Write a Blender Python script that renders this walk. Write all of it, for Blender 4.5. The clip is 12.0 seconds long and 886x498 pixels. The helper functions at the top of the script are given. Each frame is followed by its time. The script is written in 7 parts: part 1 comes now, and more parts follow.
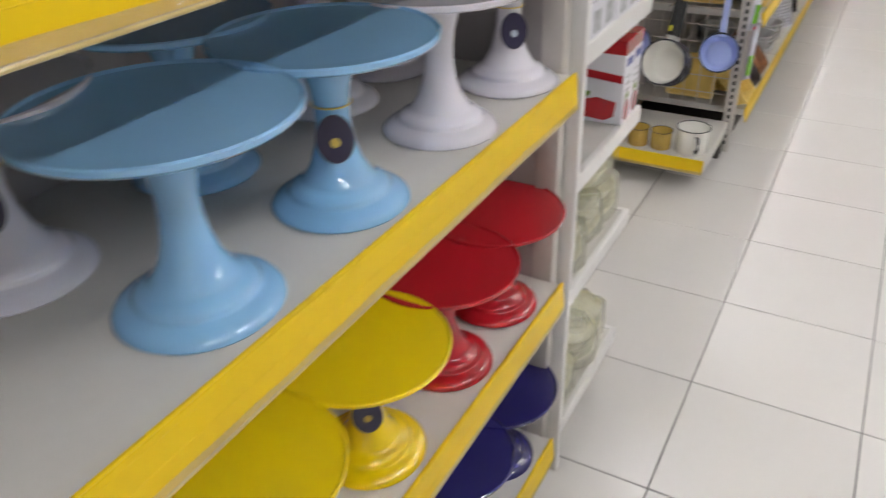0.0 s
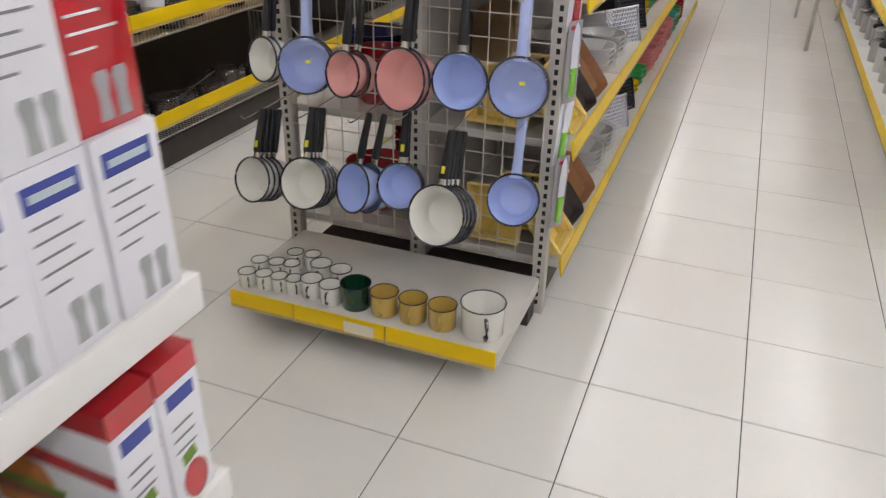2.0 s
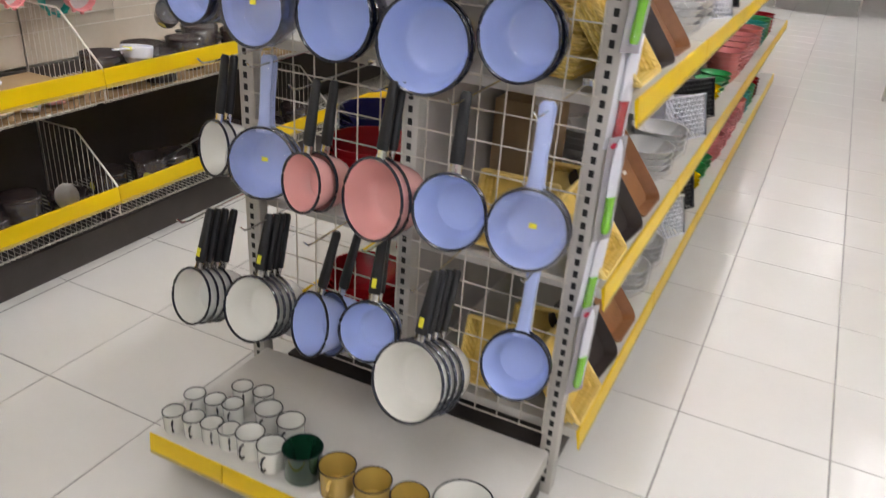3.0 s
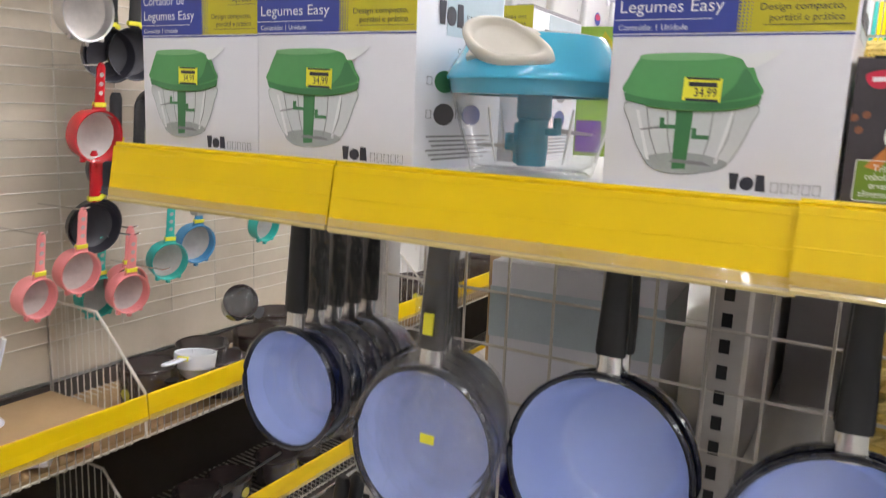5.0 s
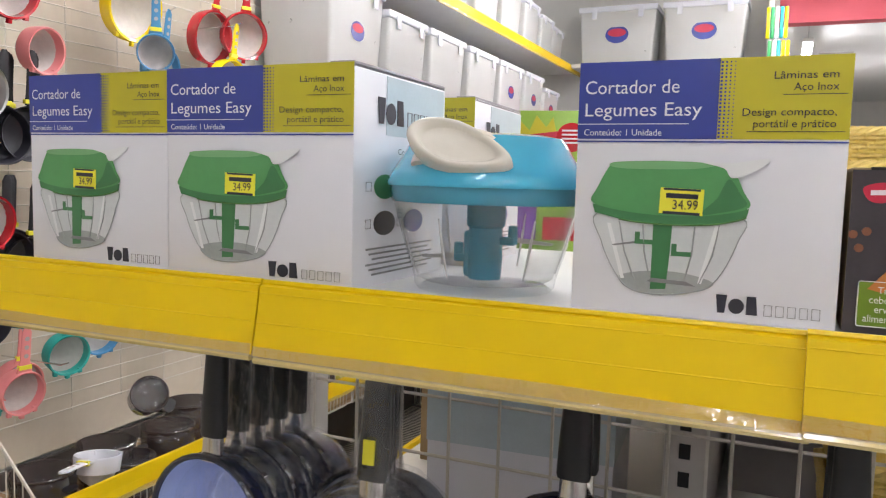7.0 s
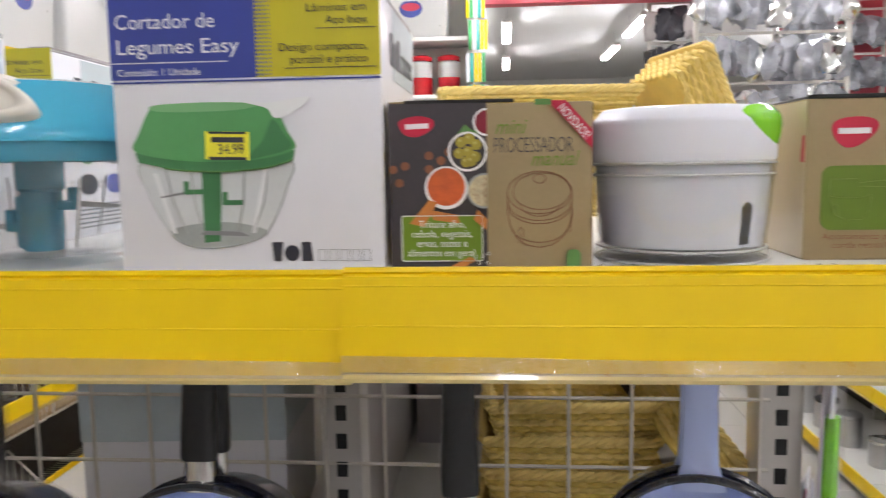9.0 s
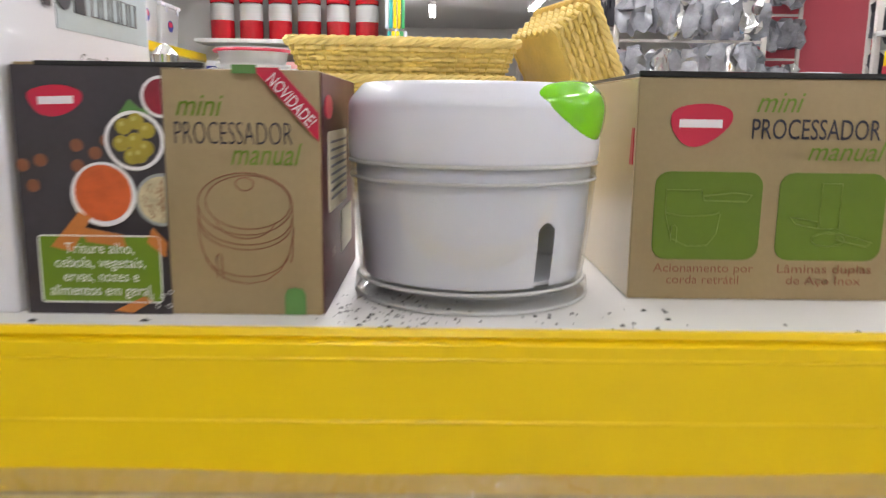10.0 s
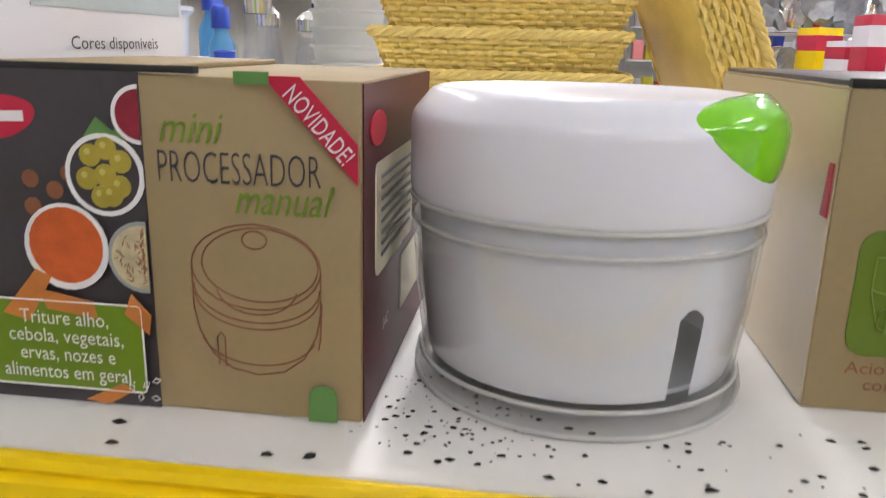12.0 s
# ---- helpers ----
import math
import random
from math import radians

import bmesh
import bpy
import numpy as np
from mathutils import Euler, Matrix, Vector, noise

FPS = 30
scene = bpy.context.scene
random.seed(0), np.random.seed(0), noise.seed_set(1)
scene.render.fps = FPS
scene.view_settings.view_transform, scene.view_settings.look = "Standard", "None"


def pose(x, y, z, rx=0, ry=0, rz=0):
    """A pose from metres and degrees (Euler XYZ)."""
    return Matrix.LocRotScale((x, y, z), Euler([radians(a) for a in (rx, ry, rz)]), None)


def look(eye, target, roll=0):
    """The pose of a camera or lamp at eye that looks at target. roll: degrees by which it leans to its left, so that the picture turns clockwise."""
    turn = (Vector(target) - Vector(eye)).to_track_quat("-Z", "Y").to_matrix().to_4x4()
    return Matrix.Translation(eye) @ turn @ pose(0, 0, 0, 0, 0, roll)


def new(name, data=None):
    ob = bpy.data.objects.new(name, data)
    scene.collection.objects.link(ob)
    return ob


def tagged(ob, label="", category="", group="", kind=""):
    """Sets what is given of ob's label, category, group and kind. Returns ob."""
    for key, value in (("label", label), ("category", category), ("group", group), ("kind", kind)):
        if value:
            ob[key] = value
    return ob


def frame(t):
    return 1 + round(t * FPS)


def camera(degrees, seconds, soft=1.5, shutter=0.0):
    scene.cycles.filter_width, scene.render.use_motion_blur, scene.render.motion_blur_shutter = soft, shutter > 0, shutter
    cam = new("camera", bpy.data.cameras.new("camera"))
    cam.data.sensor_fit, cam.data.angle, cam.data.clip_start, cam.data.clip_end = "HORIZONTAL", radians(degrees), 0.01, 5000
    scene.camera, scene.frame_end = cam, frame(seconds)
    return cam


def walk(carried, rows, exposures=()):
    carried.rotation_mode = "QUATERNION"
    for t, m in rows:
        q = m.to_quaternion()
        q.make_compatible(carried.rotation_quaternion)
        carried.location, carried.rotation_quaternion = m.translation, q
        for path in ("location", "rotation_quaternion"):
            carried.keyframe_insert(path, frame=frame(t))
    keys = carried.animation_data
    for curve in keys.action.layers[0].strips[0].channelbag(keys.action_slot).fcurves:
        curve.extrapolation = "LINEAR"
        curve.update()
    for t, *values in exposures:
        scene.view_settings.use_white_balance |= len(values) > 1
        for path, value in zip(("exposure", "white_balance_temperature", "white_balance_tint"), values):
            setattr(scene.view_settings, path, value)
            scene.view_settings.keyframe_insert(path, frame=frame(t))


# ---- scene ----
cam = camera(60.1, 12.0, soft=1.15, shutter=0.28)
METRES, EYE, TILT, LEAN, TURN = 3.63, 1.555, 0.0, 0.0, 30.0
ROWS = [
    (0.0, 0.0, 0.0, 0.0, -1.0, -31.7, 1.61),
    (0.5, 0.0419, 0.0613, -0.0062, -9.31, -31.5, -0.39),
    (1.0, 0.0926, 0.126, -0.0082, -6.09, -31.31, -2.69),
    (1.5, 0.1258, 0.2097, -0.006, -5.53, -29.26, -1.62),
    (2.0, 0.1749, 0.2962, -0.0091, -8.7, -28.56, -1.02),
    (2.5, 0.2278, 0.3782, -0.005, -6.57, -28.32, -3.01),
    (3.0, 0.2421, 0.4731, -0.0081, -3.21, -26.01, -3.69),
    (3.5, 0.2373, 0.5651, -0.0087, 5.58, -22.09, -2.57),
    (5.5, 0.1498, 0.7578, 0.0178, -3.82, -7.4, -1.57),
    (6.0, 0.1525, 0.7653, 0.0209, -4.69, -6.01, -1.47),
    (6.5, 0.1549, 0.7635, 0.0198, -5.4, -5.54, -1.6),
    (8.5, 0.1765, 0.756, 0.0135, -15.78, -5.42, 0.93),
    (9.0, 0.1904, 0.7621, 0.0125, -25.45, -6.53, 0.92),
    (9.5, 0.2014, 0.7645, 0.0127, -32.24, -8.38, 0.01),
    (10.0, 0.2311, 0.7833, 0.0174, -30.59, -10.32, -0.76),
    (10.5, 0.2506, 0.7997, 0.0245, -25.03, -11.47, -1.48),
    (11.0, 0.2507, 0.8046, 0.0274, -21.69, -13.28, -1.71),
    (11.5, 0.251, 0.8098, 0.0274, -20.55, -14.75, -1.62),
    (12.0, 0.2449, 0.8066, 0.0235, -22.9, -14.9, -1.46),
]
EXPOSURES = [(0.0, 0.0), (1.0, -0.08), (2.0, 0.05), (3.0, 0.3), (3.5, 0.5), (5.5, 0.2), (6.5, 0.17), (8.5, 0.16), (9.5, 0.14), (10.5, -0.04), (12.0, -0.04)]
PATH = [(t, pose(0, 0, EYE, TILT, LEAN, TURN) @ pose(METRES * x, METRES * y, METRES * z, 90 + pitch, roll, yaw)) for t, x, y, z, yaw, pitch, roll in ROWS]
PATH.append((3.7, look((-0.344, 2.312, 1.524), (-1.555, 3.744, 0.829), 2.4)))
PATH.sort(key=lambda row: row[0])
walk(cam, PATH, EXPOSURES)

# ---- light ----
world = bpy.data.worlds.new("world")
scene.world = world
world.use_nodes = True
world.node_tree.nodes["Background"].inputs[0].default_value = (0.9, 0.95, 1.0, 1)
world.node_tree.nodes["Background"].inputs[1].default_value = 0.05

CEIL = 3.25
LAMP_ROWS = [(-1.95, (4.6, 7.2)), (-0.75, (-0.9, 1.5, 4.2, 6.4, 8.3, 11.7, 14.5)), (1.22, (-0.8, 1.0, 3.4, 5.8, 8.0)), (0.66, (11.5, 13.6)), (3.2, (2.5, 6.5, 10.5, 14.0)), (5.2, (4.5, 9.0, 13.5))]
LAMP_POWER = 2.0


# ---- materials ----
def mat(name, col, rough=0.5, metal=0.0, var=0.10, scale=6.0, bump=0.0, bscale=120.0, coat=0.0, trans=0.0, dirt=0.0, dirtcol=(0.12, 0.10, 0.08), rnd=0.0, spec=0.5, sub=0.0, placed=False):
    m = bpy.data.materials.new(name)
    m.use_nodes = True
    nt = m.node_tree
    n, l = nt.nodes, nt.links
    bsdf = n["Principled BSDF"]
    bsdf.inputs["Roughness"].default_value = rough
    bsdf.inputs["Metallic"].default_value = metal
    bsdf.inputs["Coat Weight"].default_value = coat
    bsdf.inputs["Coat Roughness"].default_value = 0.05
    bsdf.inputs["Transmission Weight"].default_value = trans
    bsdf.inputs["Specular IOR Level"].default_value = spec
    bsdf.inputs["Subsurface Weight"].default_value = sub
    bsdf.inputs["Subsurface Radius"].default_value = (0.01, 0.008, 0.006)
    where = n.new("ShaderNodeNewGeometry").outputs["Position"] if placed else n.new("ShaderNodeTexCoord").outputs["Object"]

    def noisy(sc, det):
        t = n.new("ShaderNodeTexNoise")
        t.inputs["Scale"].default_value, t.inputs["Detail"].default_value = sc, det
        l.new(where, t.inputs["Vector"])
        return t.outputs["Fac"]

    def mixed(fac, a, b, kind="MIX"):
        x = n.new("ShaderNodeMix")
        x.data_type, x.blend_type = "RGBA", kind
        if isinstance(fac, float):
            x.inputs[0].default_value = fac
        else:
            l.new(fac, x.inputs[0])
        for slot, v in ((6, a), (7, b)):
            if isinstance(v, tuple):
                x.inputs[slot].default_value = (*v, 1)
            else:
                l.new(v, x.inputs[slot])
        return x.outputs[2]

    lo = tuple(c * (1 - var) for c in col)
    hi = tuple(min(1, c * (1 + var)) for c in col)
    c = mixed(noisy(scale, 4), lo, hi)
    if var > 0:
        fine = n.new("ShaderNodeMapRange")
        l.new(noisy(scale * 14, 3), fine.inputs[0])
        fine.inputs[3].default_value, fine.inputs[4].default_value = 1 - var * 0.5, 1 + var * 0.5
        v = n.new("ShaderNodeVectorMath")
        v.operation = "SCALE"
        l.new(c, v.inputs[0])
        l.new(fine.outputs[0], v.inputs["Scale"])
        c = v.outputs[0]
    if rnd > 0:
        oi = n.new("ShaderNodeObjectInfo")
        mr = n.new("ShaderNodeMapRange")
        l.new(oi.outputs["Random"], mr.inputs[0])
        mr.inputs[3].default_value, mr.inputs[4].default_value = 1 - rnd, 1 + rnd
        v = n.new("ShaderNodeVectorMath")
        v.operation = "SCALE"
        l.new(c, v.inputs[0])
        l.new(mr.outputs[0], v.inputs["Scale"])
        c = v.outputs[0]
    if dirt > 0:
        mr = n.new("ShaderNodeMapRange")
        l.new(noisy(scale * 0.6 + 2, 8), mr.inputs[0])
        mr.inputs[1].default_value, mr.inputs[2].default_value = 0.5, 0.75
        mr.inputs[3].default_value, mr.inputs[4].default_value = 0.0, dirt
        c = mixed(mr.outputs[0], c, dirtcol)
    l.new(c, bsdf.inputs["Base Color"])
    if rough > 0.02 and var > 0:
        mr = n.new("ShaderNodeMapRange")
        l.new(noisy(scale * 3, 5), mr.inputs[0])
        mr.inputs[3].default_value, mr.inputs[4].default_value = max(0.02, rough * 0.8), min(1, rough * 1.2)
        l.new(mr.outputs[0], bsdf.inputs["Roughness"])
    if bump > 0:
        b = n.new("ShaderNodeBump")
        b.inputs["Strength"].default_value, b.inputs["Distance"].default_value = bump, 0.002
        l.new(noisy(bscale, 4), b.inputs["Height"])
        l.new(b.outputs[0], bsdf.inputs["Normal"])
    return m


def glow(name, col, strength):
    m = bpy.data.materials.new(name)
    m.use_nodes = True
    b = m.node_tree.nodes["Principled BSDF"]
    b.inputs["Emission Color"].default_value = (*col, 1)
    b.inputs["Emission Strength"].default_value = strength
    return m


def film(name, tint, gloss=0.10, crumple=1.0, haze=0.05, milky=(0.8, 0.8, 0.82)):
    """Thin clear plastic: mostly let through, with a crumpled shine and a little haze."""
    m = bpy.data.materials.new(name)
    m.use_nodes = True
    n, l = m.node_tree.nodes, m.node_tree.links
    n.remove(n["Principled BSDF"])
    clear, shine, milk = n.new("ShaderNodeBsdfTransparent"), n.new("ShaderNodeBsdfGlossy"), n.new("ShaderNodeBsdfDiffuse")
    clear.inputs[0].default_value = (*tint, 1)
    shine.inputs["Roughness"].default_value = 0.12
    milk.inputs[0].default_value = (*milky, 1)
    tc, noi, b = n.new("ShaderNodeTexCoord"), n.new("ShaderNodeTexNoise"), n.new("ShaderNodeBump")
    noi.inputs["Scale"].default_value, noi.inputs["Detail"].default_value = 28, 3
    b.inputs["Strength"].default_value, b.inputs["Distance"].default_value = crumple, 0.02
    l.new(tc.outputs["Object"], noi.inputs["Vector"])
    l.new(noi.outputs["Fac"], b.inputs["Height"])
    l.new(b.outputs[0], shine.inputs["Normal"])
    a, c = n.new("ShaderNodeMixShader"), n.new("ShaderNodeMixShader")
    a.inputs[0].default_value, c.inputs[0].default_value = haze, gloss
    l.new(clear.outputs[0], a.inputs[1])
    l.new(milk.outputs[0], a.inputs[2])
    l.new(a.outputs[0], c.inputs[1])
    l.new(shine.outputs[0], c.inputs[2])
    l.new(c.outputs[0], n["Material Output"].inputs[0])
    return m


TILE = mat("floor_tile", (0.72, 0.705, 0.67), 0.24, var=0.03, scale=3, rnd=0.02, dirt=0.03, dirtcol=(0.40, 0.38, 0.34), placed=True)
GROUT = mat("grout", (0.07, 0.065, 0.06), 0.9, var=0.2, scale=15)
PLASTER = mat("wall_paint", (0.74, 0.73, 0.70), 0.8, var=0.04, scale=1.2, bump=0.05, bscale=80, dirt=0.15, dirtcol=(0.4, 0.37, 0.33))
CEILING = mat("ceiling_paint", (0.72, 0.72, 0.71), 0.85, var=0.04, scale=0.8)
SHELF = mat("shelf_enamel", (0.62, 0.60, 0.56), 0.38, var=0.05, scale=5, dirt=0.22, dirtcol=(0.34, 0.32, 0.29))
SHELFW = mat("white_shelf_paint", (0.80, 0.79, 0.77), 0.35, var=0.03, scale=6, dirt=0.12, dirtcol=(0.45, 0.42, 0.38))
POST = mat("upright_paint", (0.58, 0.55, 0.51), 0.45, var=0.07, scale=7, bump=0.03, dirt=0.25, dirtcol=(0.28, 0.25, 0.22))
SLOT = mat("slot_dark", (0.02, 0.02, 0.02), 0.9, var=0.1)
PANEL = mat("back_panel", (0.44, 0.41, 0.40), 0.55, var=0.06, scale=3, dirt=0.15)
YELLOW = mat("yellow_strip_plastic", (0.82, 0.56, 0.004), 0.36, var=0.05, scale=5, spec=0.3, dirt=0.10, dirtcol=(0.45, 0.27, 0.03))
CLEARSTRIP = mat("clear_strip_edge", (0.62, 0.50, 0.20), 0.15, var=0.15, scale=20, coat=0.6)
PALE = mat("pale_label", (0.80, 0.75, 0.58), 0.5, var=0.04)
BEIGE = mat("beige_board", (0.60, 0.53, 0.43), 0.7, var=0.10, scale=2.5, dirt=0.35, dirtcol=(0.33, 0.27, 0.2))
WIRE = mat("wire_paint", (0.66, 0.62, 0.55), 0.4, var=0.10, scale=12, dirt=0.15, dirtcol=(0.3, 0.24, 0.18))
CHROME = mat("chrome", (0.75, 0.75, 0.74), 0.16, metal=1.0, var=0.05)
STEEL = mat("brushed_steel", (0.55, 0.55, 0.56), 0.3, metal=1.0, var=0.1, scale=30)
KICK = mat("dark_kick", (0.055, 0.045, 0.04), 0.6, var=0.2, scale=5)
BLUEEN = mat("blue_enamel", (0.46, 0.56, 0.92), 0.10, var=0.03, coat=0.6)
PINKEN = mat("pink_enamel", (0.84, 0.44, 0.41), 0.13, var=0.03, coat=0.6)
CREAMEN = mat("white_enamel", (0.86, 0.85, 0.79), 0.13, var=0.03, coat=0.6)
NAVY = mat("navy_enamel", (0.02, 0.03, 0.10), 0.2, var=0.1, coat=0.4)
RIM = mat("black_rim", (0.012, 0.014, 0.028), 0.25, var=0.1, coat=0.3)
BLACKP = mat("black_plastic", (0.013, 0.014, 0.017), 0.42, var=0.15, bump=0.03)
TAGY = mat("yellow_sticker", (0.86, 0.80, 0.05), 0.5, var=0.04)
GREENEN = mat("green_enamel", (0.008, 0.05, 0.025), 0.14, var=0.05, coat=0.6)
MUSTARD = mat("mustard_enamel", (0.55, 0.38, 0.09), 0.16, var=0.05, coat=0.6)
SKYBLUE = mat("sky_blue_plastic", (0.28, 0.55, 0.84), 0.12, var=0.03, coat=1.0, sub=0.1)
WHITEP = mat("white_plastic", (0.80, 0.78, 0.85), 0.12, var=0.02, coat=1.0, sub=0.1)
PURE = mat("clean_white_plastic", (0.80, 0.81, 0.88), 0.30, var=0.015, coat=0.35, sub=0.1)
REDP = mat("red_plastic", (0.45, 0.012, 0.02), 0.12, var=0.04, coat=0.5)
YELP = mat("yellow_plastic", (0.90, 0.66, 0.005), 0.12, var=0.03, coat=0.5)
NAVYP = mat("navy_plastic", (0.02, 0.018, 0.13), 0.12, var=0.05, coat=0.5)
OVAL = mat("dark_oval_tag", (0.025, 0.02, 0.06), 0.3, var=0.15, coat=0.4)
GOLD = mat("gold_print", (0.72, 0.52, 0.10), 0.35, var=0.1)
CARDW = mat("white_card", (0.78, 0.78, 0.83), 0.35, var=0.02, scale=4, coat=0.15)
CARDG = mat("grey_card", (0.36, 0.34, 0.36), 0.5, var=0.08)
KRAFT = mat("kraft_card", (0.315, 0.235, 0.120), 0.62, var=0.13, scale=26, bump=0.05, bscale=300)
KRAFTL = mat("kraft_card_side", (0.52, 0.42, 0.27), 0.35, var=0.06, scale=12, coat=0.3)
BLUEPR = mat("blue_print", (0.035, 0.055, 0.30), 0.33, var=0.03, coat=0.2)
OLIVE = mat("yellow_print", (0.52, 0.46, 0.02), 0.33, var=0.03, coat=0.2)
INKW = mat("white_ink", (0.82, 0.82, 0.84), 0.4, var=0.0)
INKB = mat("dark_ink", (0.03, 0.03, 0.045), 0.4, var=0.0)
INKG = mat("grey_ink", (0.22, 0.22, 0.23), 0.45, var=0.05)
GREYBL = mat("pale_blue_print", (0.52, 0.60, 0.64), 0.35, var=0.1, scale=20)
LIDGR = mat("green_print", (0.085, 0.30, 0.10), 0.35, var=0.12, scale=14, coat=0.2)
LIDGR2 = mat("dark_green_print", (0.05, 0.19, 0.07), 0.35, var=0.1, scale=14)
LIDGR3 = mat("light_green_print", (0.19, 0.42, 0.19), 0.35, var=0.06, scale=14)
BOWLPR = mat("bowl_print", (0.62, 0.64, 0.65), 0.35, var=0.10, scale=26)
BOWLDK = mat("bowl_shadow_print", (0.34, 0.36, 0.36), 0.35, var=0.2, scale=30)
BOWLLT = mat("bowl_glint_print", (0.78, 0.79, 0.80), 0.35, var=0.02)
DARKPR = mat("dark_print", (0.045, 0.038, 0.045), 0.35, var=0.3, scale=25, coat=0.2)
MAROON = mat("maroon_print", (0.085, 0.016, 0.020), 0.42, var=0.1, spec=0.3)
CRIMSON = mat("crimson_print", (0.50, 0.015, 0.05), 0.35, var=0.04)
LEAFPR = mat("leaf_green_print", (0.14, 0.24, 0.012), 0.4, var=0.10, scale=18)
SQGREEN = mat("square_green_print", (0.105, 0.172, 0.008), 0.45, var=0.10, scale=18)
SQLINE = mat("square_line_print", (0.20, 0.275, 0.05), 0.45, var=0.08)
GREENDK = mat("tab_green_print", (0.10, 0.24, 0.06), 0.5, var=0.08)
LIME = mat("lime_plastic", (0.20, 0.62, 0.008), 0.16, var=0.03, coat=0.6, sub=0.1)
OLIVEFR = mat("olive_print", (0.36, 0.29, 0.035), 0.4, var=0.25, scale=120)
OLIVELT = mat("olive_glint_print", (0.50, 0.44, 0.12), 0.4, var=0.1, scale=120)
SPICE = mat("orange_spice_print", (0.55, 0.10, 0.02), 0.5, var=0.35, scale=200)
RICE = mat("rice_print", (0.55, 0.48, 0.30), 0.5, var=0.5, scale=260)
CARROT = mat("carrot_print", (0.55, 0.19, 0.04), 0.45, var=0.2, scale=50)
BERRY = mat("berry_print", (0.25, 0.012, 0.03), 0.45, var=0.4, scale=220)
NUTPR = mat("nut_print", (0.24, 0.09, 0.04), 0.5, var=0.3, scale=150)
TURQ = mat("turquoise_plastic", (0.06, 0.42, 0.62), 0.15, var=0.03, coat=0.6, sub=0.1)
TEALD = mat("teal_plastic_core", (0.03, 0.27, 0.40), 0.25, var=0.05)
TEALR = mat("teal_clear_ring", (0.06, 0.28, 0.40), 0.12, var=0.03, coat=0.5)
IVORY = mat("ivory_plastic", (0.74, 0.70, 0.62), 0.25, var=0.03, coat=0.4)

FROST = mat("milky_plastic", (0.78, 0.78, 0.77), 0.3, var=0.04, trans=0.35)
GRIME = mat("black_grime", (0.012, 0.011, 0.010), 0.8, var=0.3)
WICKER = mat("yellow_wicker", (0.76, 0.55, 0.13), 0.5, var=0.18, scale=30, bump=0.3, bscale=160, coat=0.1)
WICKER2 = mat("yellow_wicker_light", (0.82, 0.62, 0.20), 0.5, var=0.16, scale=40, bump=0.3, bscale=160)
BROWNW = mat("brown_tray", (0.26, 0.11, 0.04), 0.4, var=0.2, scale=40, bump=0.3, bscale=200)
DARKW = mat("dark_brown_tray", (0.035, 0.024, 0.022), 0.45, var=0.25, scale=40, bump=0.3, bscale=200)
CREAMP = mat("cream_plastic", (0.88, 0.86, 0.60), 0.3, var=0.06, scale=10, coat=0.2)
DKPOT = mat("dark_brown_pot", (0.045, 0.028, 0.026), 0.25, var=0.2, coat=0.3)
PINKP = mat("pink_plastic", (0.80, 0.27, 0.27), 0.3, var=0.04, coat=0.2)
TEALP = mat("teal_plastic", (0.03, 0.42, 0.36), 0.3, var=0.05, coat=0.2)
BLUEP = mat("blue_plastic", (0.06, 0.25, 0.48), 0.3, var=0.05, coat=0.2)
MESHM = mat("sieve_mesh", (0.62, 0.58, 0.55), 0.5, var=0.15, scale=60, bump=0.5, bscale=900)
CARDB = mat("brown_cardboard", (0.40, 0.27, 0.14), 0.75, var=0.1, scale=8)
HOTPINK = mat("coral_wall_paint", (0.60, 0.10, 0.13), 0.6, var=0.04, scale=1)
GREENP = mat("green_plastic", (0.04, 0.36, 0.10), 0.3, var=0.06, coat=0.3)
SILVER = mat("silver_packaging", (0.30, 0.31, 0.34), 0.3, metal=0.4, var=0.6, scale=14, bump=0.6, bscale=40)
DARKBAG = mat("dark_goods", (0.03, 0.03, 0.04), 0.4, var=0.4, scale=8)
FILM = film("clear_film", (0.99, 0.99, 1.0), 0.10, 1.0, 0.02)
LIPFILM = film("strip_lip_film", (0.97, 0.95, 0.92), 0.16, 0.5, 0.22, (0.62, 0.52, 0.34))
FILMC = film("cream_film", (1.0, 1.0, 0.98), 0.26, 1.0, 0.26, (0.95, 0.93, 0.68))
def acrylic(name, tint, haze):
    """Clear moulded plastic: let through, with a sharp shine that grows at the edges."""
    m = film(name, tint, 0.1, 0.0, haze)
    n, l = m.node_tree.nodes, m.node_tree.links
    lw, up, mr = n.new("ShaderNodeLayerWeight"), n.new("ShaderNodeMath"), n.new("ShaderNodeMapRange")
    lw.inputs[0].default_value = 0.5
    up.operation = "POWER"
    up.inputs[1].default_value = 4.0
    mr.inputs[3].default_value, mr.inputs[4].default_value = 0.05, 0.55
    l.new(lw.outputs["Facing"], up.inputs[0])
    l.new(up.outputs[0], mr.inputs[0])
    top = n["Material Output"].inputs[0].links[0].from_node
    l.new(mr.outputs[0], top.inputs[0])
    for q in n:
        if q.bl_idname == "ShaderNodeBsdfGlossy":
            q.inputs["Roughness"].default_value = 0.03
    return m


GLASS = acrylic("clear_acrylic", (0.985, 0.99, 0.992), 0.015)
RINGMK = acrylic("milky_base_plastic", (0.985, 0.99, 0.99), 0.06)
RINGPL = acrylic("clear_base_plastic", (0.985, 0.99, 0.99), 0.04)
TUBE = glow("tube_glow", (0.985, 0.965, 1.0), 48.0)


